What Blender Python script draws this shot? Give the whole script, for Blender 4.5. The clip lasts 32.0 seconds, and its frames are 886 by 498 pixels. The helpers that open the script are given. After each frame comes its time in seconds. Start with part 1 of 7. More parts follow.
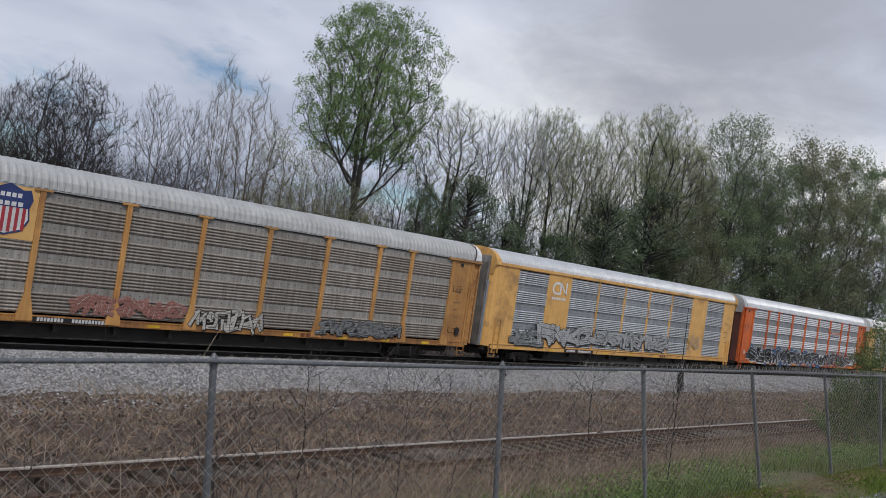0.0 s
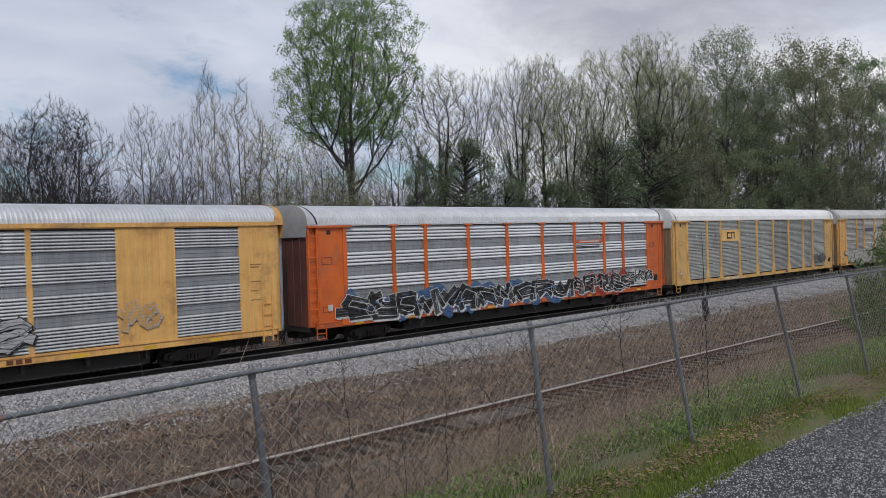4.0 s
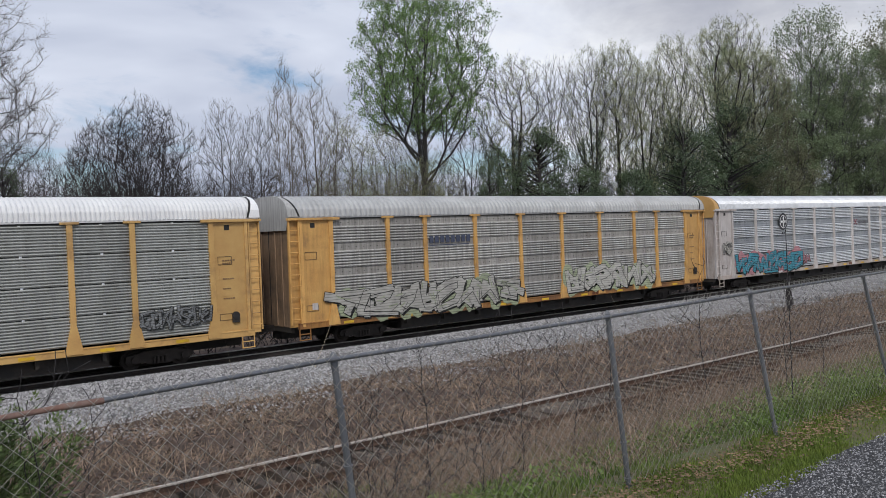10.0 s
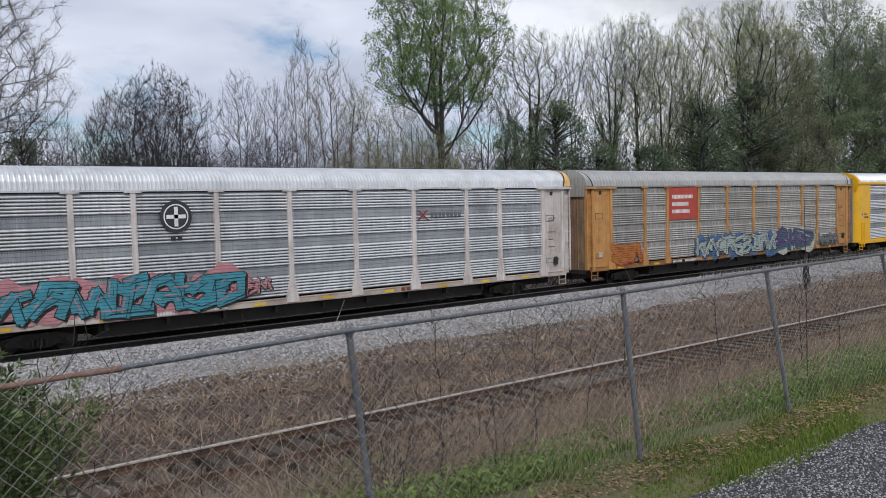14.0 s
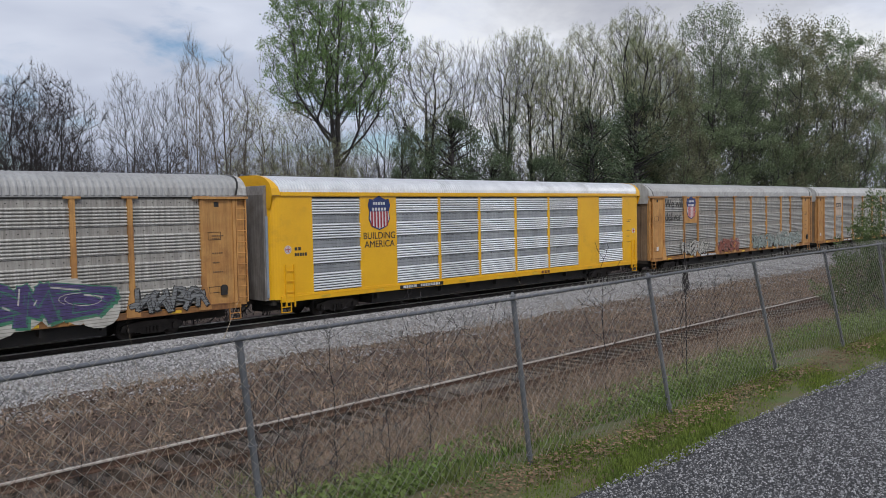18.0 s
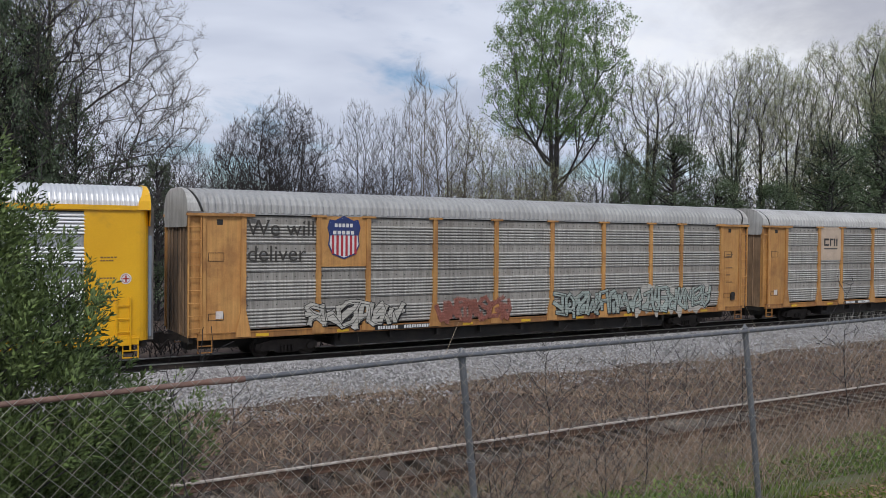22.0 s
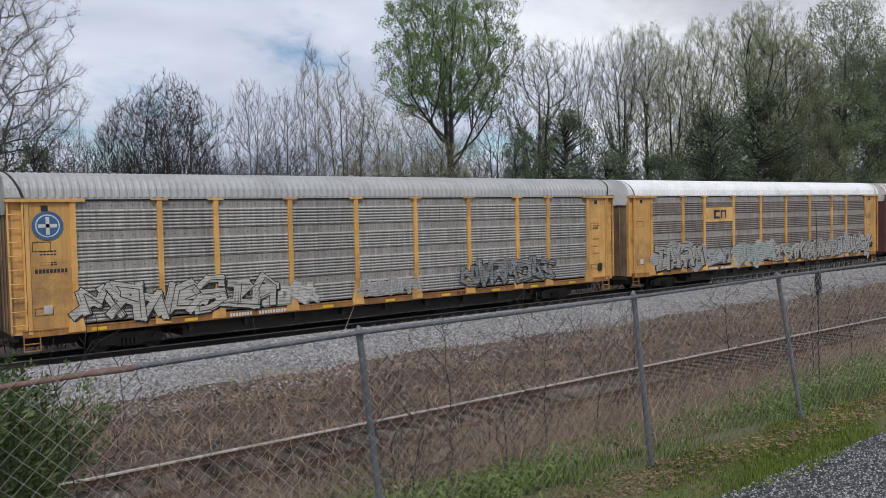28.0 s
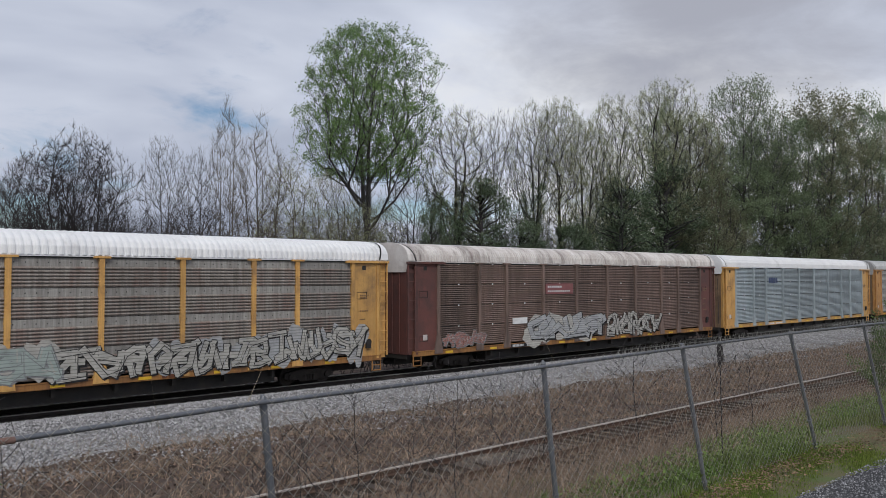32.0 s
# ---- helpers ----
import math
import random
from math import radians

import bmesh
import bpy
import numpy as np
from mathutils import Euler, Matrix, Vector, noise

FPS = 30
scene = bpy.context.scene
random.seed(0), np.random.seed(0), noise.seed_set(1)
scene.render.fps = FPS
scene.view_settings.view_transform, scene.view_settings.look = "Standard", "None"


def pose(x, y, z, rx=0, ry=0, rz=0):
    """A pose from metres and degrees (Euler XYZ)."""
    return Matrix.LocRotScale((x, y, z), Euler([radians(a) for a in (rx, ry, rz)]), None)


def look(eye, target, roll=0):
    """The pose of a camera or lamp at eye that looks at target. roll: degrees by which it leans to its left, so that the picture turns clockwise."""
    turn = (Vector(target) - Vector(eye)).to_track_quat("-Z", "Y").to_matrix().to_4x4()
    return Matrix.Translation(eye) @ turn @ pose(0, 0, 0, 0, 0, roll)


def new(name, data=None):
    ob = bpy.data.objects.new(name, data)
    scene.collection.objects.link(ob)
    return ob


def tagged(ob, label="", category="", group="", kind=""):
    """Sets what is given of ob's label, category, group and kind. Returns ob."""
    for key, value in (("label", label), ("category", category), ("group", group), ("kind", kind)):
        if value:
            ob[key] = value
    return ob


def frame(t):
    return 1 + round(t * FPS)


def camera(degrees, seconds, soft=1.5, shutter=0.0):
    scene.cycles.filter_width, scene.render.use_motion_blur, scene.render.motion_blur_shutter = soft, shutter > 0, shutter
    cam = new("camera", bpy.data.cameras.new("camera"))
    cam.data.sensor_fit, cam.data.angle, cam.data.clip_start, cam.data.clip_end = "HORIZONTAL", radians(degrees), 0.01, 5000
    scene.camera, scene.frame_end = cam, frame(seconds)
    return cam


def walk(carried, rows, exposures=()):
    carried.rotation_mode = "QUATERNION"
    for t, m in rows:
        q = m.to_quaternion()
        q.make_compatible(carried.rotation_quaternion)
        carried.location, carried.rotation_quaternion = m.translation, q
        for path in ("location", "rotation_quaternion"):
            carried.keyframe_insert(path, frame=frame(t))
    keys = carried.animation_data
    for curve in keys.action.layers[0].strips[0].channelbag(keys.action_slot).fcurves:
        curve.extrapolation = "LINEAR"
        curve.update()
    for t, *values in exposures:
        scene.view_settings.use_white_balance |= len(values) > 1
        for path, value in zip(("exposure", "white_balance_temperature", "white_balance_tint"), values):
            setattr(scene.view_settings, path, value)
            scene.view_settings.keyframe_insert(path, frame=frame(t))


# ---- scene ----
import collections

cam = camera(56.33, 32.0, soft=0.32)
PATH = [
    (0.0, pose(0.103, 0.035, 4.288, 91.58, -8.41, -45.32)),
    (0.5, pose(0.090, 0.032, 4.293, 91.61, -8.28, -44.40)),
    (1.0, pose(0.080, 0.029, 4.298, 91.40, -7.05, -43.87)),
    (1.5, pose(0.071, 0.025, 4.302, 91.22, -2.47, -43.87)),
    (2.0, pose(0.065, 0.024, 4.307, 90.81, -0.97, -44.83)),
    (2.5, pose(0.061, 0.025, 4.311, 90.54, 3.70, -45.26)),
    (3.0, pose(0.058, 0.026, 4.315, 91.14, -0.31, -45.61)),
    (3.5, pose(0.056, 0.028, 4.319, 89.83, 0.50, -45.19)),
    (5.5, pose(0.045, 0.030, 4.335, 89.16, 3.01, -44.10)),
    (6.0, pose(0.039, 0.048, 4.332, 91.73, 1.72, -44.38)),
    (6.5, pose(0.038, 0.032, 4.338, 91.67, 2.33, -44.42)),
    (7.0, pose(0.027, 0.029, 4.334, 91.87, 2.64, -44.19)),
    (7.5, pose(0.020, 0.026, 4.330, 91.22, 2.86, -43.80)),
    (8.0, pose(0.021, 0.026, 4.331, 89.81, 2.92, -42.96)),
    (8.5, pose(0.016, 0.021, 4.329, 89.62, 2.30, -42.31)),
    (9.0, pose(0.007, 0.023, 4.331, 89.23, 2.16, -41.22)),
    (9.5, pose(0.011, 0.014, 4.328, 89.04, 2.22, -40.43)),
    (10.0, pose(0.012, 0.014, 4.325, 88.77, 2.08, -39.70)),
    (10.5, pose(0.012, 0.013, 4.327, 88.32, 2.03, -39.65)),
    (11.0, pose(0.010, 0.018, 4.323, 87.84, 1.92, -39.69)),
    (11.5, pose(0.015, 0.020, 4.319, 87.36, 1.74, -39.78)),
    (12.0, pose(0.015, 0.019, 4.320, 87.21, 1.63, -39.68)),
    (12.5, pose(0.010, 0.017, 4.323, 86.97, 1.41, -39.30)),
    (13.0, pose(0.010, 0.009, 4.332, 86.85, 1.63, -39.02)),
    (13.5, pose(0.011, 0.013, 4.327, 86.91, 1.68, -38.88)),
    (15.5, pose(-0.001, 0.007, 4.328, 86.91, -0.14, -38.26)),
    (16.0, pose(-0.004, -0.013, 4.323, 86.63, 0.12, -41.13)),
    (16.5, pose(-0.002, -0.025, 4.321, 86.28, -0.05, -41.91)),
    (17.0, pose(0.002, -0.021, 4.318, 86.43, 0.01, -43.17)),
    (17.5, pose(0.003, -0.026, 4.317, 86.60, 0.06, -44.75)),
    (18.0, pose(-0.000, -0.030, 4.320, 87.39, 1.07, -45.75)),
    (18.5, pose(-0.013, -0.017, 4.324, 87.69, -0.36, -45.43)),
    (19.0, pose(-0.017, 0.008, 4.330, 87.96, 2.44, -36.73)),
    (19.5, pose(-0.018, 0.013, 4.330, 88.30, 3.56, -34.95)),
    (20.0, pose(-0.018, 0.018, 4.329, 88.73, 4.37, -32.55)),
    (20.5, pose(-0.021, 0.013, 4.316, 89.08, 1.94, -31.97)),
    (21.0, pose(-0.020, 0.027, 4.307, 89.49, 0.92, -31.53)),
    (21.5, pose(-0.019, 0.026, 4.305, 89.41, 0.24, -31.14)),
    (22.0, pose(-0.022, 0.024, 4.303, 89.16, -0.51, -30.94)),
    (22.5, pose(-0.023, 0.027, 4.302, 88.88, -1.18, -30.84)),
    (23.0, pose(-0.025, 0.023, 4.299, 88.69, -1.35, -30.66)),
    (23.5, pose(-0.020, 0.023, 4.304, 88.39, -1.24, -30.63)),
    (24.0, pose(-0.018, 0.022, 4.302, 88.23, -1.11, -30.70)),
    (24.5, pose(-0.025, 0.009, 4.301, 87.96, -0.71, -31.92)),
    (25.0, pose(-0.033, -0.002, 4.305, 87.83, -0.20, -34.27)),
    (25.5, pose(-0.024, 0.004, 4.304, 87.59, 0.34, -35.86)),
    (27.5, pose(-0.003, 0.025, 4.291, 87.37, 1.12, -37.88)),
    (28.0, pose(0.002, 0.020, 4.293, 87.60, 1.23, -37.99)),
    (28.5, pose(0.003, 0.025, 4.293, 87.80, 0.80, -38.64)),
    (29.0, pose(0.006, 0.025, 4.290, 88.16, 0.76, -38.99)),
    (29.5, pose(0.012, 0.027, 4.289, 88.43, 0.83, -39.18)),
    (30.0, pose(0.052, 0.026, 4.295, 90.37, -1.29, -43.57)),
    (30.5, pose(0.058, 0.033, 4.295, 90.74, -1.07, -43.79)),
    (31.0, pose(0.057, 0.032, 4.297, 91.41, -0.75, -43.83)),
    (31.5, pose(0.052, 0.025, 4.298, 91.78, -0.86, -43.86)),
    (32.0, pose(0.038, 0.027, 4.310, 91.99, 0.05, -43.82)),
]
EXPOSURES = [(0.0, -0.37), (3.0, -0.33), (6.0, -0.23), (9.0, -0.19), (13.0, -0.08), (16.0, -0.15), (19.0, -0.23), (23.0, -0.15), (25.0, -0.21), (28.0, -0.14), (30.0, -0.25), (32.0, -0.37)]
walk(cam, PATH, exposures=EXPOSURES)

# ---- world and sun: bright broken overcast ----
SUN_AZ, SUN_EL = radians(215), radians(48)


def build_world():
    w = bpy.data.worlds.new("sky")
    scene.world = w
    w.use_nodes = True
    nt = w.node_tree
    nt.nodes.clear()
    out = nt.nodes.new("ShaderNodeOutputWorld")
    sky = nt.nodes.new("ShaderNodeTexSky")
    sky.sky_type = "NISHITA"
    sky.sun_disc = False
    sky.sun_elevation, sky.sun_rotation = SUN_EL, SUN_AZ
    sky.dust_density, sky.ozone_density = 0.2, 3.5
    bg_sky = nt.nodes.new("ShaderNodeBackground")
    bg_sky.inputs["Strength"].default_value = 0.10
    nt.links.new(sky.outputs[0], bg_sky.inputs["Color"])
    tc = nt.nodes.new("ShaderNodeTexCoord")
    # flat cloud deck: project the direction on a plane overhead
    sep = nt.nodes.new("ShaderNodeSeparateXYZ")
    nt.links.new(tc.outputs["Generated"], sep.inputs[0])
    zc = nt.nodes.new("ShaderNodeMath")
    zc.operation = "MAXIMUM"
    zc.inputs[1].default_value = 0.0
    nt.links.new(sep.outputs["Z"], zc.inputs[0])
    za = nt.nodes.new("ShaderNodeMath")
    za.inputs[1].default_value = 0.16
    nt.links.new(zc.outputs[0], za.inputs[0])
    comb = nt.nodes.new("ShaderNodeCombineXYZ")
    for i, k in enumerate("XY"):
        dv = nt.nodes.new("ShaderNodeMath")
        dv.operation = "DIVIDE"
        nt.links.new(sep.outputs[k], dv.inputs[0])
        nt.links.new(za.outputs[0], dv.inputs[1])
        nt.links.new(dv.outputs[0], comb.inputs[i])
    def noise_tex(scale, detail, rough, seed):
        n = nt.nodes.new("ShaderNodeTexNoise")
        n.noise_dimensions = "4D"
        n.inputs["W"].default_value = seed
        n.inputs["Scale"].default_value = scale
        n.inputs["Detail"].default_value = detail
        n.inputs["Roughness"].default_value = rough
        n.inputs["Distortion"].default_value = 0.4
        nt.links.new(comb.outputs[0], n.inputs["Vector"])
        return n
    def ramp(src, stops):
        r = nt.nodes.new("ShaderNodeValToRGB")
        while len(r.color_ramp.elements) < len(stops):
            r.color_ramp.elements.new(0.5)
        for e, (p, c) in zip(r.color_ramp.elements, stops):
            e.position, e.color = p, (*c, 1)
        nt.links.new(src, r.inputs[0])
        return r
    shade = noise_tex(0.42, 6, 0.5, 3.1)
    col = ramp(shade.outputs["Fac"], [(0.38, (0.40, 0.45, 0.57)), (0.46, (0.55, 0.60, 0.73)),
                                      (0.53, (0.76, 0.81, 0.93)), (0.61, (0.98, 0.99, 1.0))])
    cover = noise_tex(0.55, 7, 0.55, 7.7)
    mask = ramp(cover.outputs["Fac"], [(0.30, (0, 0, 0)), (0.42, (1, 1, 1))])
    # a torn blue opening and a heavier grey bank, each with its own ragged edge
    ragged = noise_tex(2.2, 7, 0.6, 1.3)
    def patch(az, el, lo, hi, ragged_by):
        d = (math.sin(radians(az)) * math.cos(radians(el)), math.cos(radians(az)) * math.cos(radians(el)), math.sin(radians(el)))
        dot = nt.nodes.new("ShaderNodeVectorMath")
        dot.operation = "DOT_PRODUCT"
        dot.inputs[1].default_value = d
        nt.links.new(tc.outputs["Generated"], dot.inputs[0])
        ac = nt.nodes.new("ShaderNodeMath")
        ac.operation = "ARCCOSINE"
        nt.links.new(dot.outputs["Value"], ac.inputs[0])
        ad = nt.nodes.new("ShaderNodeMath")
        ad.operation = "MULTIPLY_ADD"
        ad.inputs[1].default_value = ragged_by
        nt.links.new(ragged.outputs["Fac"], ad.inputs[0])
        nt.links.new(ac.outputs[0], ad.inputs[2])
        mr = nt.nodes.new("ShaderNodeMapRange")
        mr.interpolation_type = "SMOOTHSTEP"
        mr.inputs[1].default_value, mr.inputs[2].default_value = lo, hi
        mr.inputs[3].default_value, mr.inputs[4].default_value = 1.0, 0.0
        nt.links.new(ad.outputs[0], mr.inputs[0])
        return mr.outputs[0]
    grey = nt.nodes.new("ShaderNodeMix")
    grey.data_type = "RGBA"
    grey.inputs[7].default_value = (0.45, 0.47, 0.55, 1)
    nt.links.new(patch(61, 17, 0.24, 0.52, 0.42), grey.inputs[0])
    nt.links.new(col.outputs[0], grey.inputs[6])
    keep = nt.nodes.new("ShaderNodeMath")
    keep.operation = "SUBTRACT"
    keep.use_clamp = True
    nt.links.new(mask.outputs[0], keep.inputs[0])
    rift = nt.nodes.new("ShaderNodeMath")
    rift.operation = "MAXIMUM"
    nt.links.new(patch(28.5, 12.3, 0.19, 0.315, 0.5), rift.inputs[0])
    nt.links.new(patch(17, 4.0, 0.20, 0.35, 0.5), rift.inputs[1])
    nt.links.new(rift.outputs[0], keep.inputs[1])
    bg_cloud = nt.nodes.new("ShaderNodeBackground")
    bg_cloud.inputs["Strength"].default_value = CLOUD
    nt.links.new(grey.outputs[2], bg_cloud.inputs["Color"])
    mix = nt.nodes.new("ShaderNodeMixShader")
    nt.links.new(keep.outputs[0], mix.inputs[0])
    nt.links.new(bg_sky.outputs[0], mix.inputs[1])
    nt.links.new(bg_cloud.outputs[0], mix.inputs[2])
    nt.links.new(mix.outputs[0], out.inputs["Surface"])


CLOUD = 1.13
build_world()
sun_data = bpy.data.lights.new("sun", "SUN")
sun_data.energy, sun_data.angle, sun_data.color = 2.1, radians(12), (1.0, 0.96, 0.9)
sun = new("sun", sun_data)
sun.matrix_world = look((0, 0, 60), (60 * -math.sin(SUN_AZ) * math.cos(SUN_EL), 60 * -math.cos(SUN_AZ) * math.cos(SUN_EL), 60 - 60 * math.sin(SUN_EL)))


# ---- materials ----
def surface(name, base, alt=None, scale=3.0, rough=0.7, metal=0.0, bump=0.15, fine=40.0, grime=None, amount=0.5,
            stretch=(1, 1, 1), grime_scale=0.6, spread=0.15, island=False, translucent=False, streak=0.0):
    """A worn surface: two tones by large noise, fine grain, and grime with shapes of its own. Object space, in metres."""
    m = bpy.data.materials.new(name)
    m.use_nodes = True
    nt = m.node_tree
    n, l = nt.nodes, nt.links
    b = n["Principled BSDF"]
    alt = alt or tuple(c * 0.7 for c in base)
    tc = n.new("ShaderNodeTexCoord")
    info = n.new("ShaderNodeObjectInfo")
    mp = n.new("ShaderNodeMapping")
    mp.inputs["Scale"].default_value = stretch
    shift = n.new("ShaderNodeVectorMath")
    shift.operation = "MULTIPLY_ADD"
    l.new(info.outputs["Random"], shift.inputs[0])
    shift.inputs[1].default_value = (37, 19, 53)
    l.new(tc.outputs["Object"], shift.inputs[2])
    l.new(shift.outputs[0], mp.inputs["Vector"])
    def nz(sc, detail=5, rg=0.6):
        t = n.new("ShaderNodeTexNoise")
        t.inputs["Scale"].default_value, t.inputs["Detail"].default_value, t.inputs["Roughness"].default_value = sc, detail, rg
        l.new(mp.outputs[0], t.inputs["Vector"])
        return t
    def mixc(fac, a, c):
        x = n.new("ShaderNodeMix")
        x.data_type = "RGBA"
        for sock, v in ((x.inputs[0], fac), (x.inputs[6], a), (x.inputs[7], c)):
            if isinstance(v, (int, float)):
                sock.default_value = v
            elif isinstance(v, tuple):
                sock.default_value = (*v, 1)
            else:
                l.new(v, sock)
        return x.outputs[2]
    def band(src, lo, hi):
        r = n.new("ShaderNodeMapRange")
        r.inputs[1].default_value, r.inputs[2].default_value = lo, hi
        l.new(src, r.inputs[0])
        return r.outputs[0]
    big, small = nz(scale), nz(fine, 3, 0.7)
    c = mixc(band(big.outputs["Fac"], 0.35, 0.65), base, alt)
    rnd = n.new("ShaderNodeNewGeometry").outputs["Random Per Island"] if island else info.outputs["Random"]
    hs = n.new("ShaderNodeHueSaturation")
    l.new(c, hs.inputs["Color"])
    val = n.new("ShaderNodeMapRange")
    val.inputs[3].default_value, val.inputs[4].default_value = 1 - spread, 1 + spread
    l.new(rnd, val.inputs[0])
    vm = n.new("ShaderNodeMath")
    vm.operation = "MULTIPLY"
    l.new(val.outputs[0], vm.inputs[0])
    gm = n.new("ShaderNodeMapRange")
    gm.inputs[3].default_value, gm.inputs[4].default_value = 0.82, 1.18
    l.new(small.outputs["Fac"], gm.inputs[0])
    l.new(gm.outputs[0], vm.inputs[1])
    if streak:
        # narrow runs of dirt that follow the fall of water
        sp = n.new("ShaderNodeMapping")
        sp.inputs["Scale"].default_value = (11, 11, 0.55)
        l.new(shift.outputs[0], sp.inputs["Vector"])
        sn = nz(1.0, 5, 0.7)
        l.new(sp.outputs[0], sn.inputs["Vector"])
        sr = n.new("ShaderNodeMapRange")
        sr.inputs[1].default_value, sr.inputs[2].default_value = 0.33, 0.62
        sr.inputs[3].default_value, sr.inputs[4].default_value = 1 - streak, 1 + 0.35 * streak
        l.new(sn.outputs["Fac"], sr.inputs[0])
        vs = n.new("ShaderNodeMath")
        vs.operation = "MULTIPLY"
        l.new(vm.outputs[0], vs.inputs[0])
        l.new(sr.outputs[0], vs.inputs[1])
        vm = vs
    l.new(vm.outputs[0], hs.inputs["Value"])
    c = hs.outputs[0]
    if grime:
        g = nz(grime_scale, 8, 0.7)
        f = band(g.outputs["Fac"], 0.62 - 0.25 * amount, 0.72)
        gf = n.new("ShaderNodeMath")
        gf.operation = "MULTIPLY"
        gf.inputs[1].default_value = min(1.0, 0.45 + 0.5 * amount)
        l.new(f, gf.inputs[0])
        c = mixc(gf.outputs[0], c, grime)
    l.new(c, b.inputs["Base Color"])
    b.inputs["Roughness"].default_value, b.inputs["Metallic"].default_value = rough, metal
    if bump:
        bp = n.new("ShaderNodeBump")
        bp.inputs["Strength"].default_value, bp.inputs["Distance"].default_value = bump, 0.02
        l.new(small.outputs["Fac"], bp.inputs["Height"])
        l.new(bp.outputs[0], b.inputs["Normal"])
    if translucent:
        b.inputs["Subsurface Weight"].default_value = 0.0
        tr = n.new("ShaderNodeBsdfTranslucent")
        l.new(c, tr.inputs["Color"])
        ms = n.new("ShaderNodeMixShader")
        ms.inputs[0].default_value = 0.5
        l.new(b.outputs[0], ms.inputs[1])
        l.new(tr.outputs[0], ms.inputs[2])
        l.new(ms.outputs[0], n["Material Output"].inputs["Surface"])
    return m


